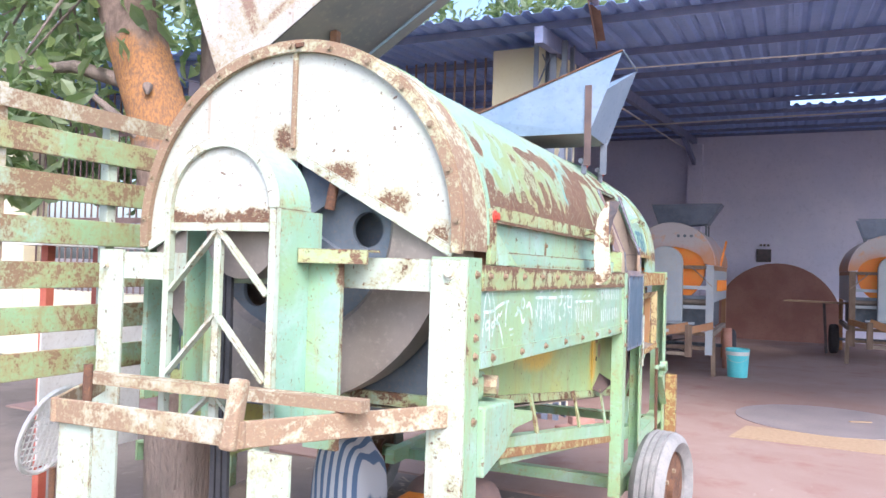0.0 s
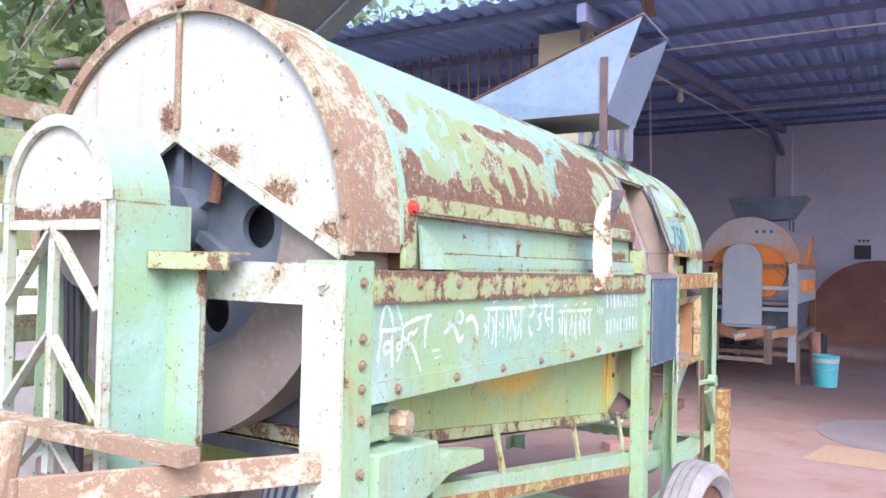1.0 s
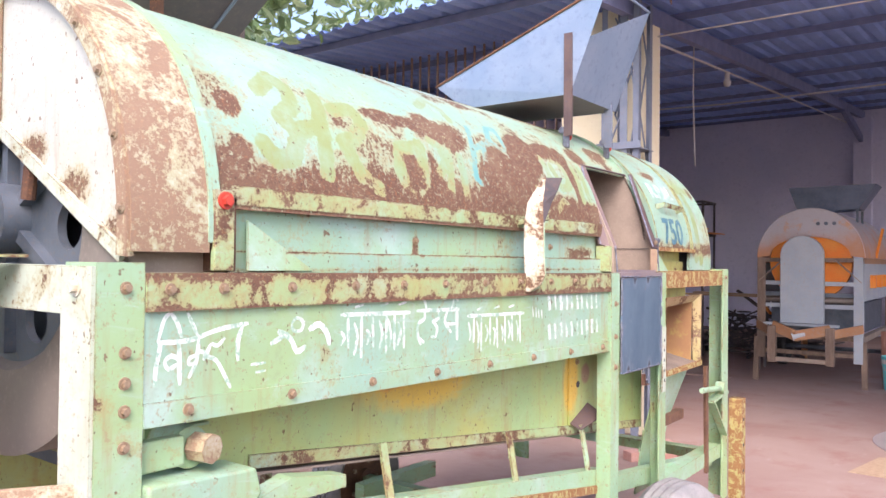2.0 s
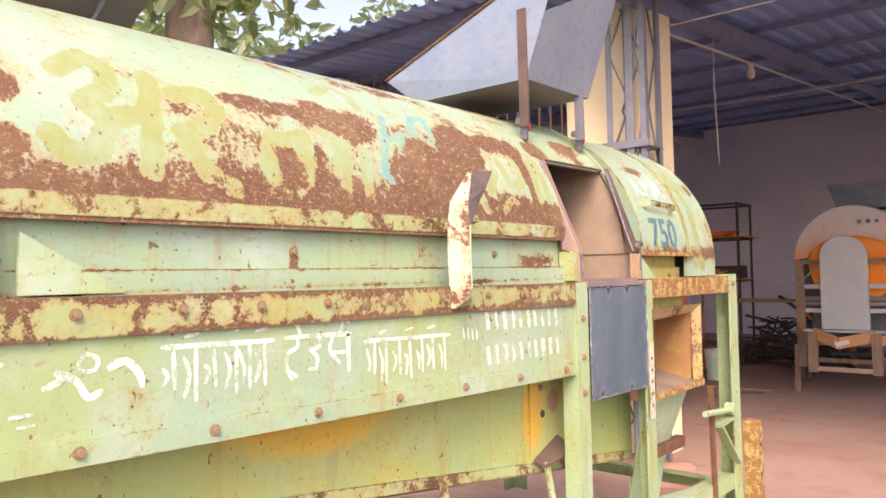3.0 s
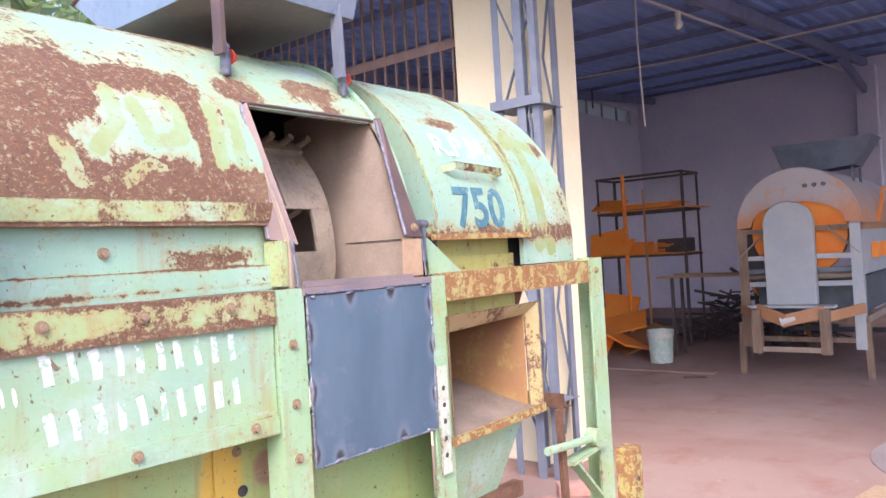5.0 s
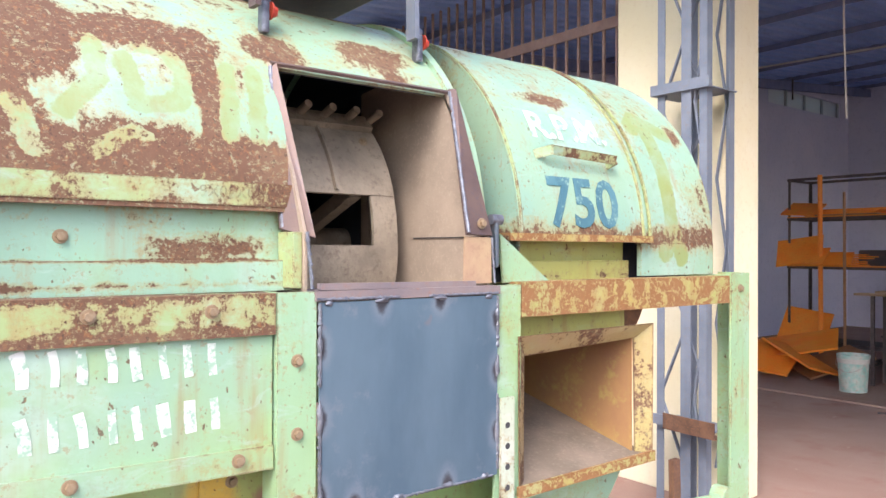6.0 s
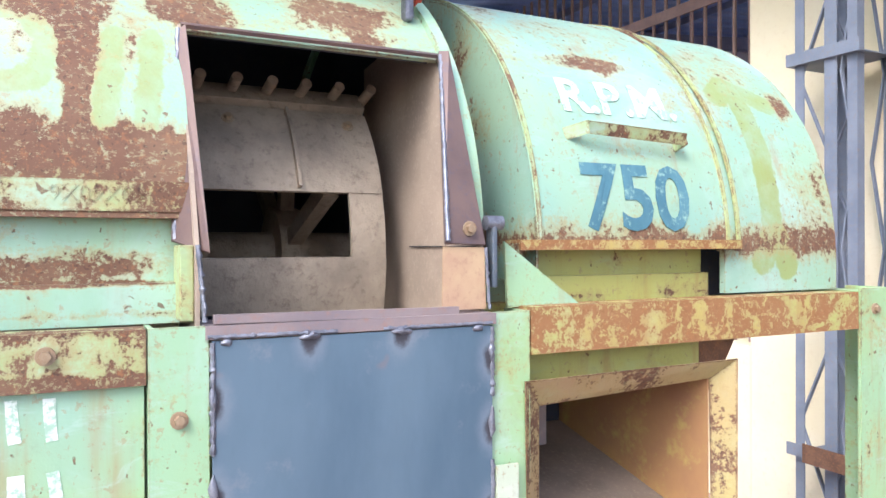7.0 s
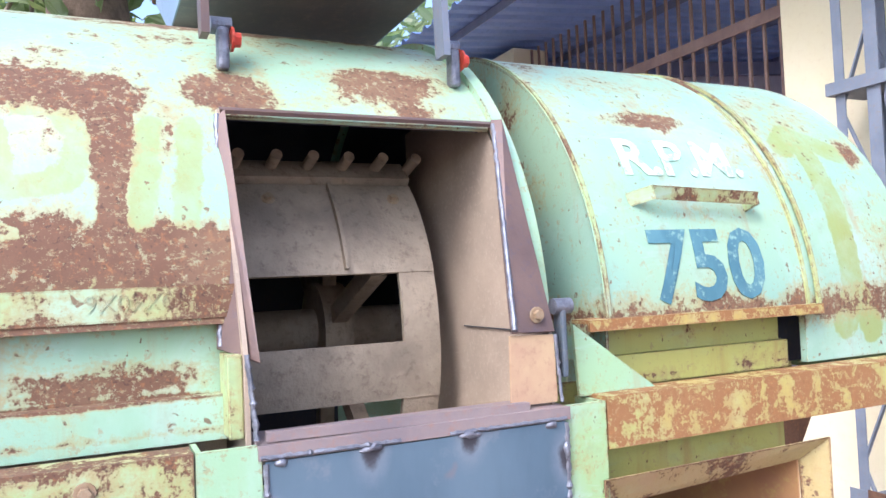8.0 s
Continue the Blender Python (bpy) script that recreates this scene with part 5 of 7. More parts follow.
part("chute_lower", sheet([(-0.84, 4.535, 0.70), (-0.84, 4.84, 0.70), (-0.88, 4.80, 0.40), (-0.88, 4.535, 0.40)], (-0.006, 0, 0)), mat_side, machine)
part("inner_wall", block(-0.95, -0.944, 4.54, 5.16, 1.325, 1.43), mat_recess, machine)
part("inner_flap", sheet([(-0.93, 5.0, 1.35), (-0.93, 5.22, 1.35), (-0.93, 5.14, 1.22), (-0.93, 5.03, 1.20)], (-0.005, 0, 0)), mat_rust, machine)
hub = smooth(part("bearing", rod((-0.745, 5.30, 0.815), (-0.70, 5.30, 0.815), 0.032, 16), mat_frame, machine))
part("shaft", rod((-0.72, 4.98, 0.84), (-0.72, 5.33, 0.812), 0.014, 10), mat_frame, machine)
part("link_bar", bar((-0.74, 5.10, 0.95), (-0.74, 5.12, 0.40), 0.016, 0.03), mat_rust, machine)
part("brace", bar((-0.73, 5.16, 0.76), (-0.73, 5.38, 0.55), 0.010, 0.04, (1, 0, 0)), mat_frame, machine)
part("brace", bar((-0.73, 5.12, 0.765), (-0.73, 5.38, 0.785), 0.05, 0.012), mat_frame, machine)
stub = part("tow_stub", block(-0.735, -0.665, 5.475, 5.555, 0.02, 0.735), mat_rust_rail, machine, "rusty square stub with bolt holes", bevel=0.004)
# bolt holes are black discs, their inner shade given by colour
for z in (0.62, 0.48, 0.34):
    part("hole_disc", rod((-0.6655, 5.515, z), (-0.6635, 5.515, z), 0.010, 10), mat_belt, stub)

# sieve box under the side panel, lower frame, crank
tray = part("sieve_box", sheet([(-0.880, 2.04, 1.17), (-0.880, 4.60, 1.12), (-0.880, 4.60, 0.705), (-0.880, 2.37, 0.982), (-0.880, 2.04, 1.02)], (-0.006, 0, 0)), mat_sieve, machine, "yellow-green side of the shaking sieve box")
part("sieve_edge", sheet([(-0.872, 2.30, 0.990), (-0.872, 4.58, 0.708), (-0.872, 4.58, 0.742), (-0.872, 2.30, 1.022)], (-0.007, 0, 0)), mat_rail, machine)
part("sieve_box", block(XF + 0.2, XF + 0.206, 2.04, 4.60, 0.70, 1.17), mat_sieve, machine)
part("sieve_floor", sheet([(-0.886, 2.1, 1.0), (-0.886, 4.58, 0.71), (XF + 0.21, 4.58, 0.71), (XF + 0.21, 2.1, 1.0)], (0, 0, -0.006)), mat_dusty, machine)
corner = part("sieve_corner", sheet([(-0.872, 3.86, 1.125), (-0.872, 4.30, 1.11), (-0.872, 4.30, 0.93), (-0.872, 3.86, 0.82)], (-0.006, 0, 0)), mat_sieve, machine, "patched corner plate with heat marks")
part("sieve_corner", sheet([(-0.872, 3.87, 0.84), (-0.872, 4.02, 0.90), (-0.80, 4.02, 0.86), (-0.83, 3.88, 0.82)], (0, 0, -0.005)), mat_brown_cheek, machine)
bolt((-0.872, 3.92, 1.075), OUT, corner)
# black disc on the plate, painting a hole's dark inside
part("hole_disc", rod((-0.8715, 3.93, 0.985), (-0.8695, 3.93, 0.985), 0.013, 12), mat_belt, corner)
low = lambda y: 0.845 - 0.1486 * (y - 2.65)
part("lower_rail", angle_iron((-0.80, 2.30, low(2.30)), (-0.80, 4.02, low(4.02)), (0, 0, -1), (-1, 0, 0), (0.085, 0.05), 0.007), mat_frame, machine)
part("lower_rail", angle_iron((-0.79, 2.10, low(2.10) - 0.03), (-0.79, 4.02, low(4.02) - 0.062), (0, 0, -1), (-1, 0, 0), (0.03, 0.04), 0.006), mat_rust_rail, machine)
for y in (2.72, 3.36, 3.90):
    part("hanger", bar((-0.805, y, low(y) - 0.02), (-0.84, y, 1.0 - 0.123 * (y - 2.3) + 0.03), 0.028, 0.008, (1, 0, 0)), mat_rail, machine)
part("lower_rail", angle_iron((-0.80, 4.02, 0.60), (-0.80, 5.40, 0.44), (0, 0, -1), (-1, 0, 0), (0.07, 0.05), 0.007), mat_frame, machine)
part("lower_rail", angle_iron((XF + 0.05, 2.0, 0.80), (XF + 0.05, 5.40, 0.44), (0, 0, -1), (1, 0, 0), (0.07, 0.05), 0.007), mat_frame, machine)
part("crank_box", sheet([(-0.725, 1.955, 1.055), (-0.725, 2.20, 1.040), (-0.725, 2.215, 0.985), (-0.725, 2.14, 0.90), (-0.725, 1.955, 0.86)], (-0.11, 0, 0)), mat_side, machine, "welded green box on the post", bevel=0.006)
part("crank_arm", sheet([(-0.76, 2.12, 0.93), (-0.76, 2.33, 0.985), (-0.76, 2.50, 0.955), (-0.76, 2.50, 0.925), (-0.76, 2.32, 0.93), (-0.76, 2.12, 0.87)], (-0.05, 0, 0)), mat_frame, machine)
crank = smooth(part("crank_hub", rod((-0.88, 2.085, 1.093), (-0.79, 2.085, 1.093), 0.042, 20), mat_frame, machine))
smooth(part("crank_nut", rod((-0.79, 2.095, 1.093), (-0.745, 2.105, 1.093), 0.030, 8), mat_bumper, machine))
part("crank_link", block(-0.80, -0.77, 1.955, 2.06, 1.065, 1.125), mat_frame, machine, bevel=0.005)

# side deflector blade
ribs = [((-0.705, 3.338, 1.748), (-0.696, 3.346, 1.748)), ((-0.722, 3.318, 1.705), (-0.695, 3.335, 1.705)), ((-0.738, 3.299, 1.665), (-0.694, 3.325, 1.665)), ((-0.748, 3.298, 1.60), (-0.691, 3.323, 1.60)),
        ((-0.748, 3.297, 1.50), (-0.684, 3.314, 1.50)), ((-0.742, 3.294, 1.43), (-0.673, 3.303, 1.43)), ((-0.739, 3.293, 1.40), (-0.685, 3.300, 1.40)), ((-0.737, 3.292, 1.376), (-0.722, 3.294, 1.376))]
blade = part("deflector_blade", loft(ribs, (-0.002, 0.004, 0)), mat_blade, machine, "white-and-rust bent deflector blade")
WEB = [(b, c) for (a, b), c in zip(ribs, ((-0.658, 3.380, 1.748), (-0.668, 3.366, 1.705), (-0.682, 3.352, 1.665), (-0.736, 3.377, 1.62), (-0.736, 3.377, 1.50), (-0.734, 3.374, 1.43), (-0.734, 3.374, 1.40), (-0.734, 3.374, 1.385)))]
part("blade_web", loft(WEB[3:], (0.002, 0.004, 0)), mat_frame, blade)
# dark scrap colour paints the shaded hollow at the blade's top
part("blade_flare", loft(WEB[:4], (0.002, 0.004, 0)), mat_scrap, blade, "flared top of the blade, coloured dark for the shade in its hollow")
part("blade_arm", bar((-0.70, 3.36, 1.62), (-0.84, 3.37, 1.60), 0.03, 0.02), mat_rail, blade)

# drive end: pulley, belts, guard
PZ, PR = 1.56, 0.556
PULL = (XC, 1.995, PZ)
bm = bmesh.new()
seg = 64
for (r0, y0), (r1, y1) in (((PR, 1.975), (PR, 2.09)), ((PR, 1.975), (PR - 0.022, 1.972)), ((PR - 0.022, 1.972), (0.36, 1.990)), ((0.36, 1.990), (0.335, 2.02)), ((PR, 2.09), (0.30, 2.09))):
    for k in range(seg):
        a, b = 2 * math.pi * k / seg, 2 * math.pi * (k + 1) / seg
        q = [(r0, y0, a), (r1, y1, a), (r1, y1, b), (r0, y0, b)]
        bm.faces.new([bm.verts.new((PULL[0] + r * math.cos(t), y, PULL[2] + r * math.sin(t))) for r, y, t in q])
bmesh.ops.remove_doubles(bm, verts=bm.verts, dist=0.0005)
pulley = smooth(part("pulley_rim", bm, mat_pulley, machine, "wide grey iron drive pulley"))


def holed_disc(cx, y, cz, r, holes, hr, thick, hole_at):
    """A round web with round holes, cut from one outline by sectors."""
    bm = bmesh.new()
    m = 18
    for h in range(holes):
        a0, a1 = 2 * math.pi * (h - 0.57) / holes, 2 * math.pi * (h + 0.43) / holes
        am = (a0 + a1) / 2 + 0.0
        c = Vector((hole_at * math.cos(am), hole_at * math.sin(am)))
        loop_in = [c + Vector((math.cos(t), math.sin(t))) * hr for t in (am + 2 * math.pi * k / (4 * m) for k in range(4 * m))]
        border = []
        for k in range(4 * m):
            d = (loop_in[k] - c).normalized()
            best = 9.0
            for s in range(1, 500):
                p = c + d * (s * 0.002)
                t = (math.atan2(p.y, p.x) - a0) % (2 * math.pi)
                if p.length > r or p.length < 0.05 or t > (a1 - a0):
                    best = s * 0.002
                    break
            border.append(c + d * best)
        vi = [(bm.verts.new((cx + p.x, y, cz + p.y)), bm.verts.new((cx + p.x, y + thick, cz + p.y))) for p in loop_in]
        vb = [(bm.verts.new((cx + p.x, y, cz + p.y)), bm.verts.new((cx + p.x, y + thick, cz + p.y))) for p in border]
        n = 4 * m
        for k in range(n):
            j = (k + 1) % n
            bm.faces.new((vi[k][0], vi[j][0], vb[j][0], vb[k][0]))
            bm.faces.new((vi[k][1], vi[j][1], vb[j][1], vb[k][1]))
            bm.faces.new((vi[k][0], vi[j][0], vi[j][1], vi[k][1]))
    bmesh.ops.remove_doubles(bm, verts=bm.verts, dist=0.0015)
    return bm


web = part("pulley_web", holed_disc(XC, 2.012, PZ, 0.355, 6, 0.054, 0.02, 0.262), mat_iron, machine, "dark pulley web with round holes")
smooth(part("pulley_hub", rod((XC, 1.95, PZ), (XC, 2.05, PZ), 0.085, 24), mat_iron, machine))
for a in (12, 72, 132, 192, 252, 312):
    v = Vector((math.cos(radians(a + 18)), 0, math.sin(radians(a + 18))))
    part("pulley_rib", bar(Vector((XC, 2.0, PZ)) + v * 0.08, Vector((XC, 2.0, PZ)) + v * 0.32, 0.03, 0.03, (0, 1, 0)), mat_iron, web)
part("drive_key", rod((-1.26, 1.975, 1.60), (-1.245, 1.975, 1.68), 0.016, 10), mat_rust, web)
part("end_wall", block(XF + 0.12, -0.86, 2.115, 2.123, 0.95, 1.75), mat_iron, machine)

GY0, GY1 = 1.642, 1.80
GX0, GX1, GZ = -1.585, -1.208, 1.578
gc, gr = (GX0 + GX1) / 2, (GX1 - GX0) / 2
guard = smooth(part("guard_arch", curved_sheet(gc, GZ, gr, [GY0, (GY0 + GY1) / 2, GY1], 0, 180, 28, None, 0.005), mat_side, machine, "arched green belt guard"))
part("guard_side", block(GX1 - 0.005, GX1, GY0, GY1 + 0.06, 0.98, GZ), mat_side, machine)
part("guard_side", block(GX0, GX0 + 0.005, GY0 + 0.08, GY1 + 0.06, 0.98, GZ), mat_side, machine)
part("guard_face", sheet([(gc + (gr - 0.006) * math.cos(radians(a)), GY0 + 0.008, GZ + (gr - 0.006) * math.sin(radians(a))) for a in range(0, 181, 6)] + [(GX0 + 0.006, GY0 + 0.008, 1.525), (GX1 - 0.006, GY0 + 0.008, 1.525)], (0, 0.004, 0)), mat_guard_face, machine, "half-round front of the guard, whitened for the glare on it")
smooth(part("guard_rim", curved_sheet(gc, GZ, gr + 0.006, [GY0 - 0.006, GY0 + 0.006], 0, 180, 28, None, 0.026), mat_white_frame, machine))
for x in (GX0 - 0.004, GX1 - 0.018):
    part("guard_frame", block(x, x + 0.022, GY0 - 0.004, GY0 + 0.016, 1.0, GZ), mat_white_frame, machine)
part("guard_frame", block(GX0 + 0.018, GX1 - 0.018, GY0 - 0.003, GY0 + 0.012, 1.515, 1.538), mat_white_frame, machine)
part("guard_frame", block(gc - 0.012, gc + 0.012, GY0 - 0.004, GY0 + 0.010, 0.98, 1.515), mat_white_frame, machine)
for z in (1.52, 1.29, 1.075):
    for s in (-1, 1):
        part("guard_brace", bar((gc, GY0, z), (gc + s * (gr - 0.02), GY0, z - 0.175 if z > 1.2 else z - 0.14), 0.010, 0.022, (0, 1, 0)), mat_white_frame, machine)
smooth(part("small_pulley", rod((gc + 0.03, 1.70, 1.51), (gc + 0.03, 1.79, 1.51), 0.125, 32), mat_pulley, machine))
part("guard_bracket", angle_iron((-1.205, 1.74, 1.475), (-1.02, 1.80, 1.475), (0, 0, -1), (0, 1, 0), (0.04, 0.07)), mat_rail, machine)
part("guard_post", block(-1.21, -1.10, 1.80, 1.815, 0.92, 1.468), mat_guard_post, machine, "green upright plate with a rust-eaten edge")
part("guard_post", block(-1.56, -1.50, 1.78, 1.80, 0.95, 1.52), mat_side, machine)
for k, x in enumerate((-1.475, -1.452, -1.429)):
    part("drive_belt", bar((x + 0.01, 1.72, 1.50), (x - 0.02, 1.78, 0.20), 0.016, 0.012, (0, 1, 0)), mat_belt, machine)
part("lower_cross", angle_iron((XF + 0.1, 2.13, 1.12), (-0.86, 2.13, 1.12), (0, 0, -1), (0, 1, 0), 0.05), mat_frame, machine)
part("lower_cross", angle_iron((XF + 0.1, 2.10, 1.04), (-0.80, 2.10, 1.04), (0, 0, -1), (0, 1, 0), 0.05), mat_rail, machine)
part("base_rail", bar((-0.86, 1.90, 0.70), (-1.30, 1.60, 0.62), 0.05, 0.04), mat_blue_steel, machine)

# tow frame in front: bent bar, short legs, loose cross bar
bend = [(-0.80, 1.850, 1.040), (-1.105, 1.400, 1.040), (-1.705, 1.400, 1.036), (XF + 0.05, 1.850, 1.02)]
for a, b in zip(bend, bend[1:]):
    d = (Vector(b) - Vector(a)).normalized() * 0.012
    part("tow_bar", bar(Vector(a) - d, Vector(b) + d, 0.012, 0.062), mat_bumper, machine, "rust-brown bent tow bar", bevel=0.003)
for x in (-1.70, -1.09):
    part("tow_leg", angle_iron((x, 1.410, 0.25), (x, 1.410, 1.006), (1, 0, 0), (0, 1, 0), (0.115, 0.07), 0.007), mat_white_frame, machine)
part("loose_bar", bar((-1.81, 1.60, 1.087), (-0.905, 1.615, 1.092), 0.045, 0.030), mat_bumper, machine, "loose rusty square bar")
part("tow_hook", bar((-1.125, 1.385, 1.005), (-1.118, 1.41, 1.165), 0.040, 0.034, (0, 1, 0)), mat_bumper, machine, "upright hook bar", bevel=0.008)
part("tow_bar_low", bar((-1.66, 1.43, 0.32), (-1.0, 1.43, 0.32), 0.05, 0.05), mat_rust, machine)
part("pin", rod((-1.66, 1.46, 1.05), (-1.66, 1.46, 1.15), 0.012, 10), mat_rust, machine)

# hopper on top
hopper = thing("feed_hopper", (-1.2, 4.22, 2.02), "bare grey sheet-metal feed hopper mounted on the drum", "hopper")
T = 0.003
part("front_sheet", sheet([(-0.955, 4.005, 2.175), (-0.785, 4.0, 2.605), (-1.65, 3.99, 2.29), (-1.50, 4.005, 2.175)], (0, T, 0)), mat_hopper, hopper)
part("back_sheet", sheet([(-0.955, 4.455, 2.175), (-0.790, 4.445, 2.605), (-1.65, 4.46, 2.29), (-1.50, 4.455, 2.175)], (0, -T, 0)), mat_hopper, hopper)
part("side_sheet", sheet([(-0.955, 4.005, 2.175), (-0.955, 4.455, 2.175), (-0.790, 4.445, 2.605), (-0.865, 4.01, 2.405)], (-T, 0, 0)), mat_hopper, hopper)
part("floor_sheet", sheet([(-0.957, 4.008, 2.178), (-0.957, 4.452, 2.178), (-1.50, 4.452, 2.178), (-1.50, 4.008, 2.178)], (0, 0, -T)), mat_chute, hopper)
part("rear_sheet", sheet([(-1.50, 4.005, 2.175), (-1.50, 4.455, 2.175), (-1.65, 4.46, 2.29), (-1.65, 3.99, 2.29)], (T, 0, 0)), mat_hopper, hopper)
part("rim_rod", tube([(-0.785, 4.0, 2.605), (-0.79, 4.445, 2.605)], 0.005), mat_hopper, hopper)
part("rim_rod", tube([(-0.785, 3.998, 2.605), (-1.65, 3.988, 2.29)], 0.006), mat_rust, hopper)
for y in (4.032, 4.425):
    leg = part("leg", bar((-0.962, y - 0.03, 2.0), (-0.962, y - 0.034, 2.43 if y < 4.2 else 2.22), 0.012, 0.036, (1, 0, 0)), mat_brown_cheek if y < 4.2 else mat_blue_steel, hopper, "flat bar leg")
    foot = part("hinge_foot", block(-1.000, -0.972, y - 0.009, y + 0.009, 1.955, 2.022), mat_weld, hopper, "dark hinge lug welded to the drum", bevel=0.006)
    part("hinge_eye", rod((-1.0, y - 0.016, 2.03), (-1.0, y + 0.016, 2.03), 0.014, 14), mat_weld, foot)
    bolt((-0.985, y + 0.012, 2.005), (0, 1, 0), foot, BOLT_RED, "red bolt head")
    part("leg", bar((-1.50, y, 2.10), (-1.50, y, 2.20), 0.012, 0.045, (1, 0, 0)), mat_blue_steel, hopper)

# feed chute above the drum's near end
chute = thing("feed_chute", (-1.55, 2.75, 2.1), "sheet-metal feed chute, side coloured as lit, underside as shaded", "chute")
C0, C1 = Vector((-1.98, 0, 2.10)), Vector((-0.80, 0, 2.86))
cy0, cy1 = 2.30, 2.92
# underside shade is put into the dark sheet colour
part("chute_floor", sheet([(C0.x, cy0, C0.z), (C0.x, cy1 - 0.14, C0.z), (C1.x, cy1 - 0.14, C1.z), (C1.x, cy0, C1.z)], (0, 0, 0.004)), mat_chute, chute, "underside of the chute, coloured dark for its shade")
part("chute_flank", sheet([(C0.x, cy1 - 0.14, C0.z), (C0.x, cy1, C0.z + 0.03), (C1.x, cy1, C1.z + 0.03), (C1.x, cy1 - 0.14, C1.z)], (0, 0, 0.004)), mat_chute, chute)
part("chute_side", sheet([(C0.x, cy0, C0.z), (C1.x, cy0, C1.z), (C1.x - 0.25, cy0, C1.z + 0.45), (C0.x - 0.16, cy0 - 0.02, C0.z + 0.42)], (0, 0.004, 0)), mat_chute_side, chute, "rust-patched side of the chute, coloured pale for the light on it")
part("chute_seam", tube([(C0.x + 0.02, cy1 - 0.14, C0.z), (C1.x, cy1 - 0.14, C1.z - 0.01)], 0.006), mat_hopper, chute)
part("chute_leg", bar((-1.60, 2.5, 2.10), (-1.60, 2.5, 2.34), 0.03, 0.03, (1, 0, 0)), mat_rust, chute)



# wheels
def tyre_mesh(r, w, r_in):
    bm = bmesh.new()
    prof = [(r_in, -w * 0.36), (r_in + 0.03, -w * 0.5), (r - 0.05, -w * 0.56), (r - 0.014, -w * 0.44), (r - 0.004, -w * 0.30)]
    for g in (-0.2, 0.0, 0.2):
        prof += [(r, w * (g - 0.085)), (r, w * (g + 0.055)), (r - 0.009, w * (g + 0.062)), (r - 0.009, w * (g + 0.088))]
    prof += [(r - 0.004, w * 0.32), (r - 0.014, w * 0.44), (r - 0.05, w * 0.56), (r_in + 0.03, w * 0.5), (r_in, w * 0.36)]
    n = 48
    rings = [[bm.verts.new((x, rr * math.cos(2 * math.pi * k / n), rr * math.sin(2 * math.pi * k / n))) for rr, x in prof] for k in range(n)]
    for k in range(n):
        a, b = rings[k], rings[(k + 1) % n]
        for i in range(len(prof)):
            j = (i + 1) % len(prof)
            bm.faces.new((a[i], a[j], b[j], b[i]))
    return bm


def place(bm, m):
    bmesh.ops.transform(bm, matrix=m, verts=bm.verts)
    return bm


for x, turn in ((-0.56, -10), (-2.30, 4)):
    m = pose(x, 4.17, 0.302, 0, 0, turn)
    tyre = smooth(part("tyre", place(tyre_mesh(0.30, 0.165, 0.20), m), mat_tyre, machine, "dusty ribbed rubber tyre"))
    smooth(part("rim", place(rod((-0.05, 0, 0), (0.045, 0, 0), 0.202, 32), m), mat_rust, machine))
    smooth(part("wheel_hub", place(rod((-0.08, 0, 0), (0.075, 0, 0), 0.06, 20), m), mat_rust, machine))
    for k in range(5):
        a = 2 * math.pi * k / 5
        part("wheel_nut", place(rod((0.045, 0.10 * math.cos(a), 0.10 * math.sin(a)), (0.06, 0.10 * math.cos(a), 0.10 * math.sin(a)), 0.012, 6), m), mat_bolt, machine)
part("axle", block(-2.25, -0.60, 4.14, 4.20, 0.27, 0.33), mat_frame, machine)
part("axle_beam", block(-0.80, -0.738, 3.95, 4.53, 0.28, 0.36), mat_frame, machine)
part("axle_beam", block(-2.10, -2.04, 3.95, 4.53, 0.28, 0.36), mat_frame, machine)

# ---- inside the shed ----


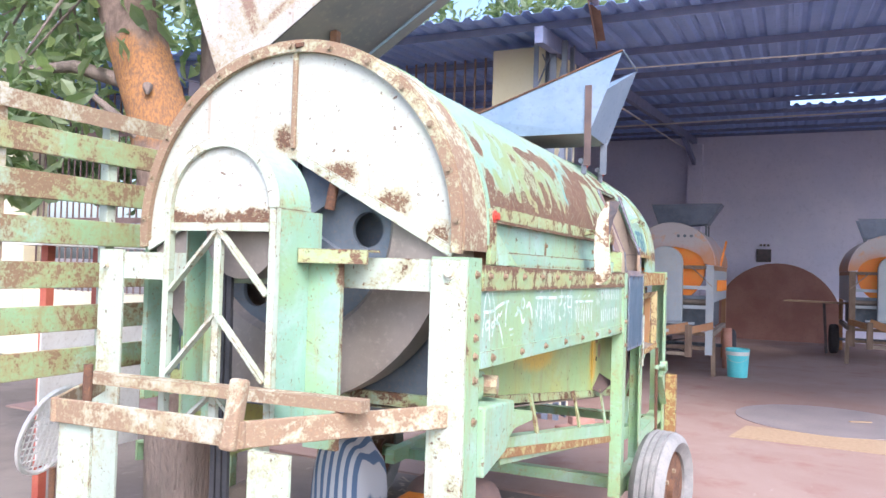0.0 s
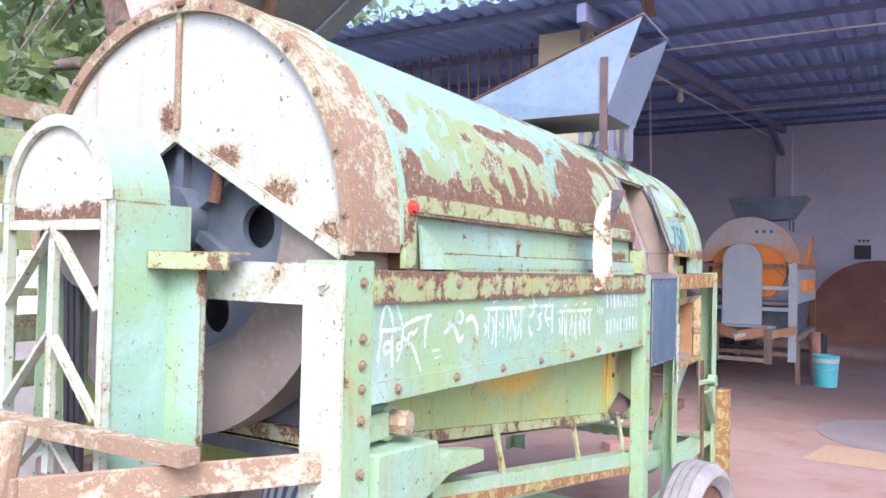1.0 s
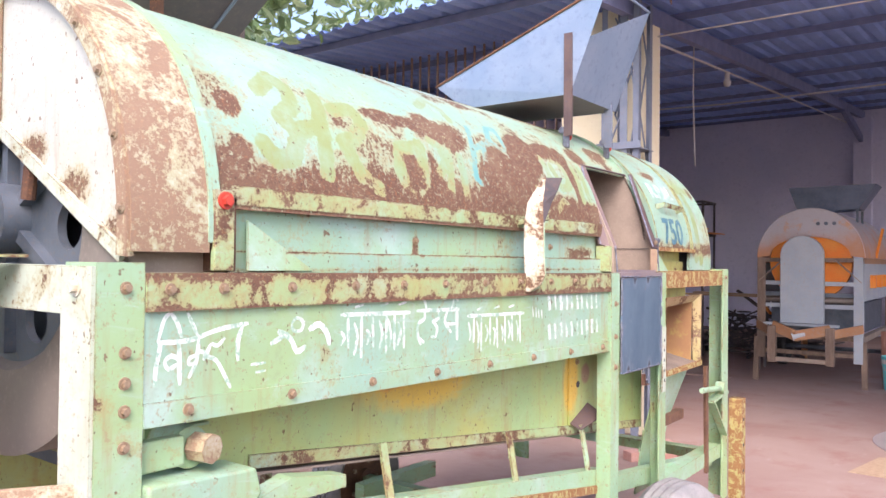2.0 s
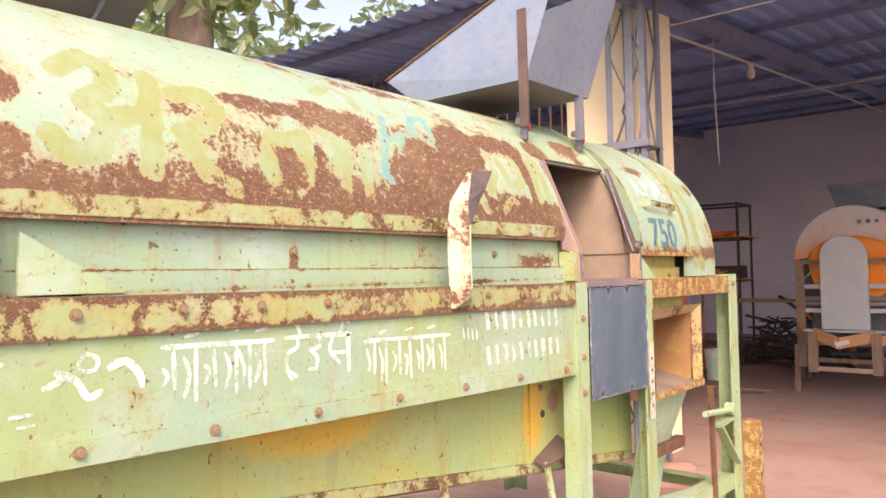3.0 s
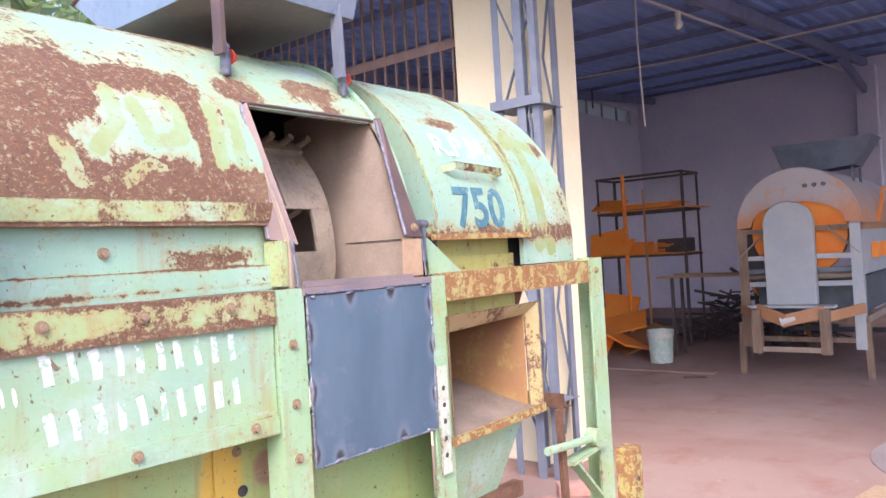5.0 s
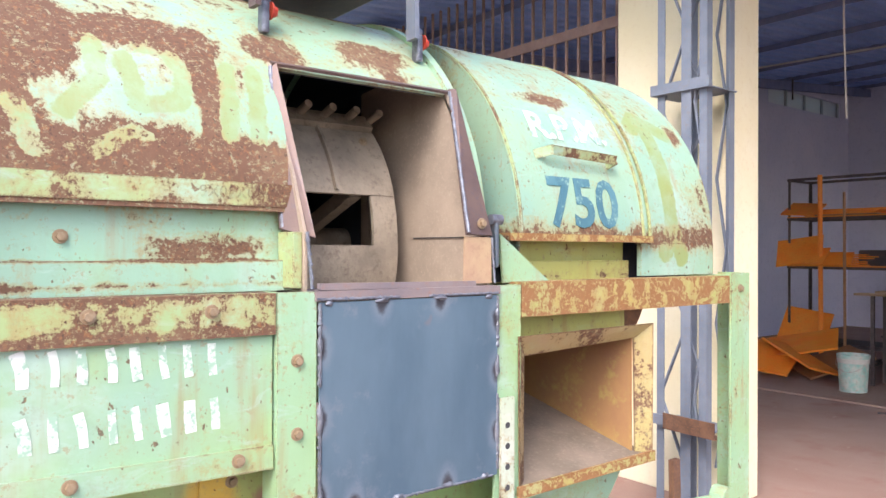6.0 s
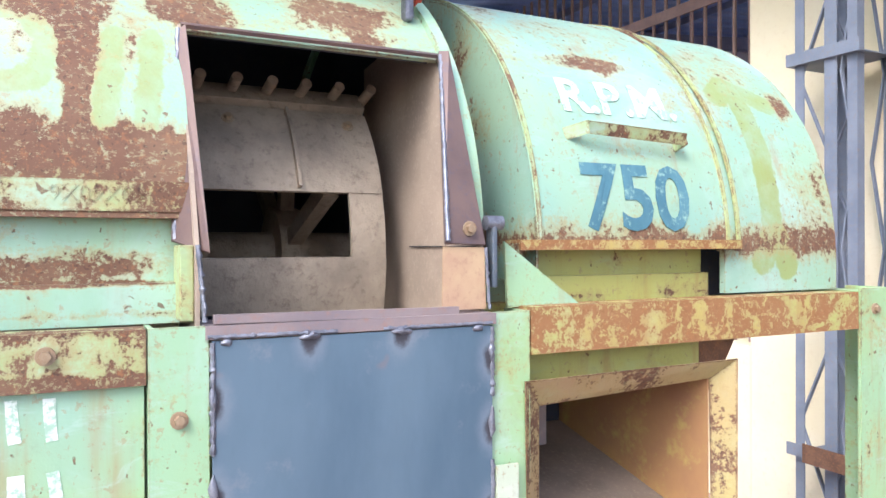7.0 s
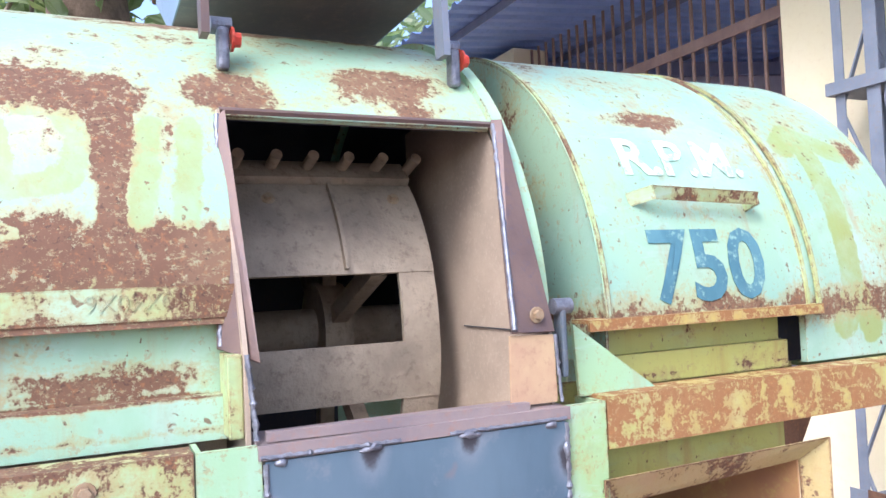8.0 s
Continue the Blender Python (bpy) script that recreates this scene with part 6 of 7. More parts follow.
def shed_machine(at, mirror, cap, guard_mat, label):
    """A smaller thresher parked in the shed: frame, drum, guard, tow frame, hopper, each part its own mesh."""
    x0, y0 = at
    ob = thing("threshing_machine", (x0, y0 + 1.2, 0), label, "thresher", "threshers in the shed")
    zt, hw, rr, zc = 1.57, 0.60, 0.62, 1.57
    s = -1 if mirror else 1
    for x in (x0 - hw, x0 + hw):
        sx = 1 if x < x0 else -1
        part("post", angle_iron((x, y0, 0.30), (x, y0, zt), (sx, 0, 0), (0, 1, 0), 0.10, 0.008), mat_grey_timber if x < x0 else mat_grey_paint, ob, "weathered corner post")
        part("prop", bar((x - sx * 0.02, y0 + 0.02, 0.004), (x - sx * 0.005, y0 + 0.03, 0.56), 0.06, 0.05, (0, 1, 0)), mat_grey_timber, ob, "timber prop under the post")
        part("post", angle_iron((x, y0 + 2.6, 0.02), (x, y0 + 2.6, zt), (sx, 0, 0), (0, -1, 0), 0.075, 0.008), mat_primer, ob)
        part("side_rail", angle_iron((x, y0 + 0.01, zt), (x, y0 + 2.6, zt), (0, 0, -1), (sx, 0, 0), 0.07, 0.008), mat_primer, ob)
        part("side_rail", angle_iron((x, y0 + 0.01, 0.62), (x, y0 + 2.6, 0.62), (0, 0, -1), (sx, 0, 0), 0.07, 0.008), mat_dusty, ob)
        part("side_panel", block(x - 0.004, x + 0.004, y0 + 0.08, y0 + 2.5, 1.05, 1.50), mat_grey_paint, ob)
    for z, m in ((zt, mat_grey_timber), (1.28, mat_grey_paint), (1.14, mat_iron), (1.0, mat_grey_paint), (0.62, mat_grey_timber), (0.42, mat_grey_timber)):
        part("front_rail", bar((x0 - hw, y0 + 0.03, z - 0.03), (x0 + hw, y0 + 0.03, z - 0.03), 0.05, 0.05), m, ob)
    smooth(part("roller", rod((x0 - hw + 0.06, y0 + 0.12, 1.05), (x0 + hw - 0.06, y0 + 0.12, 1.05), 0.045, 16), mat_pulley, ob))
    smooth(part("drum_shell", curved_sheet(x0, zc, rr, [y0 + 0.06 + 0.48 * k for k in range(6)], 0, 180, 40, None, 0.006), cap, ob, "patchy orange-primed drum"))
    cover_pts = [(x0 + (rr - 0.01) * math.cos(radians(a)), y0 + 0.05, zc + (rr - 0.01) * math.sin(radians(a))) for a in range(0, 181, 5)]
    part("end_cover", sheet(cover_pts + [(x0 + 0.46 * math.cos(radians(a)), y0 + 0.05, zc + 0.02 + 0.24 * math.sin(radians(a))) for a in range(180, -1, -10)], (0, 0.008, 0)), cap, ob, "primed end cover, greyed at the top")
    smooth(part("pulley", rod((x0, y0 + 0.10, zc - 0.06), (x0, y0 + 0.20, zc - 0.06), 0.47, 40), mat_orange, ob, "orange-painted drive pulley"))
    for k in range(3):
        smooth(part("lug", rod((x0 + 0.10 + 0.09 * k, y0 + 0.03, zc + 0.42), (x0 + 0.10 + 0.09 * k, y0 + 0.05, zc + 0.42), 0.022, 12), mat_iron, ob))
    gx = x0 + s * -0.06
    g = part("belt_guard", sheet([(gx + 0.245 * math.cos(radians(a)), y0 - 0.10, 1.60 + 0.235 * math.sin(radians(a))) for a in range(0, 181, 9)] + [(gx - 0.245, y0 - 0.10, 0.76), (gx + 0.245, y0 - 0.10, 0.76)], (0, 0.11, 0)), guard_mat, ob, "rounded blue-grey belt guard", bevel=0.012)
    part("guard_shelf", bar((gx - 0.42, y0 - 0.12, 0.745), (gx + 0.42, y0 - 0.12, 0.745), 0.16, 0.025), mat_grey_paint, ob)
    for sx in (-1, 1):
        part("tow_bar", bar((x0 + sx * hw, y0, 0.72), (x0 + sx * 0.32, y0 - 0.42, 0.66), 0.02, 0.10), mat_primer, ob)
        part("tow_leg", block(x0 + sx * 0.32 - 0.045, x0 + sx * 0.32 + 0.045, y0 - 0.46, y0 - 0.38, 0.30, 0.74), mat_grey_timber, ob, bevel=0.004)
        part("brace", bar((x0 + sx * hw * 0.97, y0 + 0.02, zt - 0.30), (x0 + sx * 0.30, y0 + 0.02, zt - 0.03), 0.012, 0.045, (0, 1, 0)), mat_dusty, ob)
    part("tow_cross", bar((x0 - 0.32, y0 - 0.40, 0.74), (x0 - 0.04, y0 - 0.50, 0.64), 0.03, 0.12), mat_primer, ob)
    part("tow_cross", bar((x0 - 0.06, y0 - 0.50, 0.63), (x0 + 0.32, y0 - 0.40, 0.72), 0.03, 0.12), mat_primer, ob)
    part("tow_cross", bar((x0 - 0.32, y0 - 0.42, 0.34), (x0 + 0.32, y0 - 0.42, 0.34), 0.03, 0.05), mat_dusty, ob)
    smooth(part("hitch", rod((x0 - 0.08, y0 - 0.48, 0.62), (x0 + 0.05, y0 - 0.44, 0.66), 0.05, 14), mat_grey_paint, ob))
    part("sieve_box", block(x0 - hw + 0.1, x0 + hw - 0.1, y0 + 0.3, y0 + 2.4, 0.62, 1.0), mat_iron, ob)
    smooth(part("tyre", place(tyre_mesh(0.28, 0.15, 0.18), pose(x0 + hw + 0.12, y0 + 1.9, 0.285)), mat_belt, ob))
    smooth(part("tyre", place(tyre_mesh(0.28, 0.15, 0.18), pose(x0 - hw - 0.12, y0 + 1.9, 0.285)), mat_belt, ob))
    part("axle", rod((x0 - hw - 0.1, y0 + 1.9, 0.285), (x0 + hw + 0.1, y0 + 1.9, 0.285), 0.03, 10), mat_iron, ob)
    hz = zc + rr
    part("hopper_sheet", sheet([(x0 - 0.30, y0 + 0.9, hz - 0.02), (x0 + 0.42, y0 + 0.9, hz + 0.03), (x0 + 0.62, y0 + 0.85, hz + 0.34), (x0 - 0.42, y0 + 0.85, hz + 0.33)], (0, 0.004, 0)), mat_steel_sheet, ob)
    part("hopper_sheet", sheet([(x0 + 0.42, y0 + 0.9, hz + 0.03), (x0 + 0.42, y0 + 1.35, hz + 0.03), (x0 + 0.62, y0 + 1.4, hz + 0.34), (x0 + 0.62, y0 + 0.85, hz + 0.34)], (0.004, 0, 0)), mat_steel_sheet, ob)
    part("hopper_sheet", sheet([(x0 - 0.30, y0 + 1.35, hz - 0.02), (x0 + 0.42, y0 + 1.35, hz + 0.03), (x0 + 0.62, y0 + 1.4, hz + 0.34), (x0 - 0.42, y0 + 1.4, hz + 0.33)], (0, 0.004, 0)), mat_steel_sheet, ob)
    for x in (-0.28, 0.40):
        for y in (0.92, 1.33):
            part("hopper_leg", bar((x0 + x, y0 + y, zc + math.sqrt(rr * rr - x * x) - 0.01), (x0 + x, y0 + y, hz + 0.02), 0.03, 0.008, (0, 1, 0)), mat_iron, ob)
    part("lever", bar((x0 + hw + 0.02, y0 + 0.9, 1.58), (x0 + hw + 0.10, y0 + 0.85, 1.95), 0.03, 0.03, (1, 0, 0)), mat_orange, ob)
    for k in range(3):
        part("bracket", block(x0 + hw + 0.005, x0 + hw + 0.07, y0 + 0.5 + 0.5 * k, y0 + 0.56 + 0.5 * k, 1.20, 1.36), mat_orange, ob)
    return ob


shed_machine((-1.51, 11.38), False, mat_cap, mat_grey_paint, "orange-primed threshing machine with blue-grey guard, half painted")
shed_machine((1.60, 14.55), True, mat_cap, mat_grey_paint, "second primed threshing machine parked deeper in the shed")


def bucket(x, y, body, band, label, group="paint buckets"):
    ob = thing("bucket", (x, y, 0.004), label, "bucket", group)
    n = 32
    prof = [(0.0, 0.012), (0.128, 0.012), (0.128, 0.0), (0.134, 0.0), (0.156, 0.36), (0.164, 0.362), (0.164, 0.40), (0.150, 0.40), (0.148, 0.36), (0.128, 0.02)]
    bm = bmesh.new()
    rings = [[bm.verts.new((x + r * math.cos(2 * math.pi * k / n), y + r * math.sin(2 * math.pi * k / n), 0.004 + z)) for r, z in prof[1:]] for k in range(n)]
    for k in range(n):
        a, b = rings[k], rings[(k + 1) % n]
        for i in range(len(a) - 1):
            bm.faces.new((a[i], a[i + 1], b[i + 1], b[i]))
    bm.faces.new([r[0] for r in rings])
    bm.faces.new([r[-1] for r in rings])
    smooth(part("body", bm, body, ob))
    rim = bmesh.new()
    for k in range(n):
        a, b = 2 * math.pi * k / n, 2 * math.pi * (k + 1) / n
        rim.faces.new([rim.verts.new((x + r * math.cos(t), y + r * math.sin(t), 0.004 + z)) for r, z, t in ((0.1565, 0.31, a), (0.1565, 0.31, b), (0.1600, 0.362, b), (0.1600, 0.362, a))])
    bmesh.ops.remove_doubles(rim, verts=rim.verts, dist=0.0005)
    smooth(part("rim_band", rim, band, ob, "paint-splashed pale band"))
    part("handle", tube([(x + 0.162 * math.cos(t), y - 0.03 - 0.12 * math.sin(t), 0.35 - 0.13 * math.sin(t)) for t in (math.pi * k / 12 for k in range(13))], 0.003, 6), mat_wire, ob)
    return ob


bucket(-0.585, 11.60, mat_teal, mat_white_plastic, "turquoise plastic paint bucket on the floor")
b2 = bucket(-3.28, 11.90, bare("mottled_bucket_plastic", (0.30, 0.58, 0.52), (0.62, 0.66, 0.60), (0.55, 0.25, 0.2), 0.5, 0, 12, 40), mat_white_plastic, "paint-stained pale green bucket near the rack")

# floor clutter
tagged(part("steel_disc", rod((0.42, 8.62, 0.004), (0.42, 8.62, 0.010), 0.86, 72), bare("disc_sheet", (0.33, 0.29, 0.28), (0.40, 0.35, 0.33), (0.25, 0.20, 0.19), 0.5, 0.3, 3, 30)), "round cut steel sheet lying on the floor", "steel sheet")
tagged(part("board", sheet([(-0.42, 7.24, 0.0045), (1.3, 7.20, 0.0045), (1.3, 7.80, 0.0045), (-0.30, 7.86, 0.0045)], (0, 0, 0.0045)), mat_wood), "thin worn board lying on the floor", "board")
tagged(part("offcut", bar((0.62, 8.62, 0.016), (0.82, 8.70, 0.018), 0.03, 0.010), mat_wood), "pale offcut lying on the steel disc", "offcut")
tagged(part("offcut", bar((-2.62, 10.9, 0.010), (-2.40, 11.0, 0.010), 0.05, 0.010), mat_scrap), "dark sheet offcut lying on the floor", "offcut")
tagged(smooth(part("pipe", rod((-0.78, 12.55, 0.004), (-0.80, 12.60, 0.62), 0.075, 24), bare("terracotta_pipe", (0.42, 0.20, 0.14), (0.48, 0.26, 0.19), (0.3, 0.15, 0.11), 0.8))), "short terracotta-brown pipe standing on the floor", "pipe")

# arched rusty sheet leaning on the back wall
pts = [(-0.15 + 1.32 * math.cos(radians(a)), 0, 0.42 + 1.32 * math.sin(radians(a))) for a in range(0, 181, 6)] + [(-1.47, 0, 0.0), (1.17, 0, 0.0)]
tagged(part("arched_sheet", sheet([(x, 18.70 + 0.28 * z / 1.74, z + 0.005) for x, y, z in pts], (0, 0.02, 0.004)), bare("red_rust_sheet", (0.26, 0.125, 0.095), (0.32, 0.17, 0.13), (0.18, 0.10, 0.09), 0.9, 0, 2, 30)), "large arched red-rusted sheet leaning on the back wall", "steel sheet")
tagged(part("plank", bar((0.05, 16.6, 0.98), (1.10, 16.2, 0.98), 0.34, 0.03), mat_wood), "plank laid out on the parked machine", "plank")
tagged(part("trestle", bar((0.75, 16.3, 0.004), (0.70, 16.35, 0.965), 0.05, 0.05, (1, 0, 0)), mat_scrap), "dark trestle leg under the plank", "trestle")

# storage rack with orange parts
rack = thing("storage_rack", (-4.1, 13.6, 0), "dark steel storage rack holding orange-painted parts", "rack")
for x in (-4.80, -3.46):
    for y in (13.40, 14.0):
        part("upright", angle_iron((x, y, 0.004), (x, y, 2.50), (1 if x < -4 else -1, 0, 0), (0, 1 if y < 13.6 else -1, 0), 0.035, 0.005), mat_scrap, rack)
for z in (0.30, 1.30, 1.95, 2.48):
    for y in (13.40, 14.0):
        part("beam", bar((-4.80, y, z), (-3.46, y, z), 0.03, 0.035), mat_scrap, rack)
    for x in (-4.80, -3.46):
        part("beam", bar((x, 13.40, z), (x, 14.0, z), 0.03, 0.03), mat_scrap, rack)
    if z < 2.4:
        part("shelf", block(-4.79, -3.30 if z > 1.5 else -3.47, 13.36, 13.99, z + 0.018, z + 0.030), mat_orange if z > 1 else mat_scrap, rack)
rnd = random.Random(11)
for k in range(7):
    z = 1.336 + 0.022 * k
    y = 13.45 + 0.05 * rnd.random()
    tagged(part("panel", place(block(-0.45, 0.45, -0.2, 0.2, -0.008, 0.008), pose(-4.25 + rnd.uniform(-0.15, 0.1), y + 0.2, z + 0.005, 0, 0, rnd.uniform(-6, 6))), mat_orange), "orange-painted metal panel stacked on the rack", "panel", "orange panels on the rack")
for k in range(4):
    tagged(part("panel", place(block(-0.42, 0.5, -0.2, 0.2, -0.010, 0.010), pose(-4.1 + rnd.uniform(-0.1, 0.25), 13.68, 1.996 + 0.022 * k, 0, 0, rnd.uniform(-8, 8))), mat_orange if k else mat_primer), "orange-painted metal panel stacked on the rack", "panel", "orange panels on the rack")
for k, (x, z, lean, turn, w, h) in enumerate(((-4.62, 1.52, 28, 6, 0.30, 0.20), (-4.50, 1.44, 40, -10, 0.26, 0.14), (-4.25, 1.42, 50, 12, 0.28, 0.13), (-4.60, 2.08, 60, -5, 0.24, 0.16), (-4.58, 0.52, 30, 8, 0.30, 0.24))):
    tagged(part("panel", place(block(-w, w, -0.010, 0.010, -h, h), pose(x, 13.36 + 0.02 * k, z, -lean, 4 * (k - 2), turn)), mat_orange, bevel=0.004), "bright orange sheet-metal panel leaning on the rack", "panel", "orange panels on the rack")
tagged(part("bar_stock", rod((-4.30, 13.30, 0.004), (-4.36, 13.38, 2.52), 0.030, 12), mat_orange), "orange pipe leaning on the rack", "pipe")
tagged(part("bar_stock", rod((-3.98, 13.26, 0.004), (-4.05, 13.38, 2.28), 0.018, 10), mat_primer), "thin primed pipe leaning on the rack", "pipe")
tagged(part("bin", place(block(-0.22, 0.22, -0.18, 0.18, 0, 0.2), pose(-3.72, 13.7, 1.335)), mat_scrap, bevel=0.02), "dark metal bin on the rack", "bin")
for k, (x, y, z, rx, ry, rz, sx, sy) in enumerate(((-4.3, 12.6, 0.36, 18, -12, 20, 0.5, 0.3), (-4.05, 12.3, 0.26, -14, 16, -25, 0.45, 0.25), (-3.9, 12.7, 0.18, 8, -18, 50, 0.4, 0.3), (-4.5, 12.2, 0.22, 25, 6, 10, 0.4, 0.3))):
    tagged(part("panel", place(block(-sx, sx, -sy, sy, -0.012, 0.012), pose(x, y, z, rx, ry, rz)), mat_orange if k != 2 else mat_primer), "bent orange panel in a loose heap on the floor", "panel", "orange panels on the floor")

# workbench and scrap heap
bench = thing("workbench", (-2.75, 12.6, 0), "low bench of thin boards on a steel trestle", "bench")
part("top_board", place(block(-0.62, 0.60, -0.10, 0.10, -0.012, 0.012), pose(-2.85, 12.45, 1.03, 0, 0, 3)), mat_wood, bench)
part("top_board", place(block(-0.55, 0.64, -0.11, 0.11, -0.012, 0.012), pose(-2.80, 12.69, 1.04, 0, 1, -2)), mat_wood, bench)
for x in (-3.30, -2.35):
    part("leg", bar((x, 12.42, 0.004), (x, 12.42, 1.015), 0.035, 0.035, (1, 0, 0)), mat_scrap, bench)
    part("leg", bar((x, 12.74, 0.004), (x, 12.74, 1.015), 0.035, 0.035, (1, 0, 0)), mat_scrap, bench)
part("stay", bar((-2.36, 12.40, 1.00), (-2.10, 12.0, 0.82), 0.03, 0.03), mat_orange, bench)
bm = bmesh.new()
rnd = random.Random(5)
for k in range(170):
    c = Vector((rnd.uniform(-3.8, -2.0), rnd.uniform(13.6, 15.4), 0))
    hgt = 0.75 * max(0.0, 1 - ((c.x + 2.9) / 0.9) ** 2)
    c.z = rnd.uniform(0.03, 0.10 + hgt)
    d = Vector((rnd.uniform(-1, 1), rnd.uniform(-1, 1), rnd.uniform(-0.25, 0.35))).normalized() * rnd.uniform(0.15, 0.45)
    a, b = c - d, c + d
    a.z, b.z = max(a.z, 0.02), max(b.z, 0.02)
    bar(a, b, rnd.uniform(0.015, 0.06), rnd.uniform(0.008, 0.04), bm=bm)
tagged(part("scrap_heap", bm, mat_scrap), "heap of dark scrap iron bars on the floor", "scrap", kind="stuff")
tagged(part("bar_stock", bar((-2.72, 14.2, 0.4), (-2.66, 14.35, 1.30), 0.09, 0.04, (1, 0, 0)), mat_scrap), "dark iron post upright in the scrap", "iron bar")
# small wall plate
tagged(part("switch_board", block(-0.62, -0.30, 19.36, 19.398, 1.78, 2.08), mat_scrap, bevel=0.006), "dark switch board on the back wall", "switch board")
for k in range(3):
    tagged(part("cable_clip", block(-0.55 + 0.08 * k, -0.50 + 0.08 * k, 19.37, 19.398, 2.15, 2.2), mat_scrap), "small dark clip on the back wall", "clip")

# wires and lamp
wires = (
    ([(-2.05, 7.75, 3.46), (-2.075, 9.94, 3.655), (-2.12, 14.0, 4.0), (-2.2, 19.1, 4.45)], 0.012),
    ([(LEFT_X, 12.9, 4.02), (-3.0, 12.85, 3.90), (-1.97, 12.82, 3.90), (0.6, 12.8, 3.93), (RIGHT_X, 12.8, 3.98)], 0.012),
    ([(-2.02, 7.7, 3.50), (0.2, 7.62, 3.47), (2.6, 7.6, 3.46), (6.5, 7.6, 3.52)], 0.007),
    ([(-2.34, 9.60, 3.98), (-2.345, 9.60, 3.4), (-2.32, 9.60, 2.57)], 0.008),
)
for pts, r in wires:
    tagged(part("cable", tube(pts, r, 6), mat_wire), "thin pale cable strung under the roof", "cable", "cables under the roof")
lamp = thing("pendant_lamp", (-2.075, 9.94, 3.46), "small white unlit bulb in a holder on the cable", "lamp")
smooth(part("holder", rod((-2.075, 9.94, 3.57), (-2.075, 9.94, 3.65), 0.028, 14), mat_white_plastic, lamp))
bm = bmesh.new()
bmesh.ops.create_uvsphere(bm, u_segments=16, v_segments=10, radius=0.042, matrix=Matrix.Translation((-2.075, 9.94, 3.535)) @ Matrix.Diagonal((1, 1, 1.25, 1)))
smooth(part("bulb", bm, mat_white_plastic, lamp))
tagged(part("fan_rod", rod((-6.2, 16.2, 4.5), (-6.2, 16.2, 4.15), 0.015, 8), mat_scrap), "dark rod hanging from the roof", "rod")

# ---- in the yard beside the machine ----
gate = thing("slatted_rack", (-2.21, 2.4, 0), "tall slatted steel side rack, green paint gone to rust", "rack")
for y, m in ((1.585, mat_bumper), (2.02, mat_white_frame), (2.75, mat_rail), (3.5, mat_rail)):
    part("upright", block(-2.262, -2.222, y - 0.02, y + 0.02, 0.0, 1.975 if y < 1.7 else 1.95), m, gate, bevel=0.003)
part("top_rail", angle_iron((-2.20, 1.56, 1.955), (-2.20, 3.55, 1.955), (0, 0, -1), (-1, 0, 0), (0.06, 0.07), 0.005), mat_bumper, gate)
for k in range(6):
    z = 1.855 - 0.147 * k
    part("slat", block(-2.220, -2.204, 1.56, 3.55, z - 0.088, z), mat_slat, gate, bevel=0.003)

red = thing("red_frame", (-3.2, 2.4, 0), "red-painted steel frame standing behind the slatted rack", "frame")
for x, y in ((-3.05, 2.42), (-3.28, 2.9)):
    part("leg", block(x - 0.02, x + 0.02, y - 0.02, y + 0.02, 0, 1.48), bare("red_oxide_paint", (0.36, 0.08, 0.05), (0.42, 0.12, 0.07), (0.25, 0.07, 0.04), 0.5), red)
part("top", block(-3.32, -2.96, 2.30, 3.0, 1.48, 1.52), mat_white_plastic, red)
part("panel", sheet([(-3.02, 2.37, 0.5), (-3.02, 2.95, 0.5), (-3.02, 2.95, 1.2), (-3.02, 2.37, 1.2)], (0.01, 0, 0)), mat_white_plastic, red)

screen = thing("wire_screen", (-2.42, 1.95, 0.5), "round white wire-mesh screen leaning on the rack", "screen")
ring = [(-2.40 + 0.07 * math.sin(t), 1.95 + 0.12 * math.cos(t), 0.80 + 0.16 * math.sin(t)) for t in (2 * math.pi * k / 28 for k in range(29))]
part("rim", tube(ring, 0.010, 6), mat_white_plastic, screen)
for k in range(-5, 6):
    h = math.sqrt(max(0.0, 1 - (k / 6) ** 2))
    part("wire", tube([(-2.40 - 0.07 * h, 1.95 + 0.02 * k, 0.80 - 0.16 * h), (-2.40 + 0.07 * h, 1.95 + 0.02 * k, 0.80 + 0.16 * h)], 0.003, 5), mat_white_plastic, screen)
    part("wire", tube([(-2.40 + 0.07 * k / 6, 1.95 - 0.12 * h, 0.80 + 0.16 * k / 6), (-2.40 + 0.07 * k / 6, 1.95 + 0.12 * h, 0.80 + 0.16 * k / 6)], 0.003, 5), mat_white_plastic, screen)
part("stand", rod((-2.41, 1.97, 0.0), (-2.41, 1.97, 0.66), 0.012, 8), mat_rust, screen)


def sack(at, size, material, label, seed):
    bm = bmesh.new()
    bmesh.ops.create_uvsphere(bm, u_segments=28, v_segments=20, radius=1)
    for v in bm.verts:
        c = v.co
        e = lambda t: math.copysign(abs(t) ** 0.6, t)
        c.x, c.y, c.z = e(c.x), e(c.y), e(c.z)
        c *= 1 + 0.10 * noise.noise(c * 1.7 + Vector((seed, 0, 0)))
        v.co = Vector((at[0] + c.x * size[0], at[1] + c.y * size[1], at[2] + size[2] + c.z * size[2]))
    return tagged(smooth(part("sack", bm, material), 80), label, "sack")


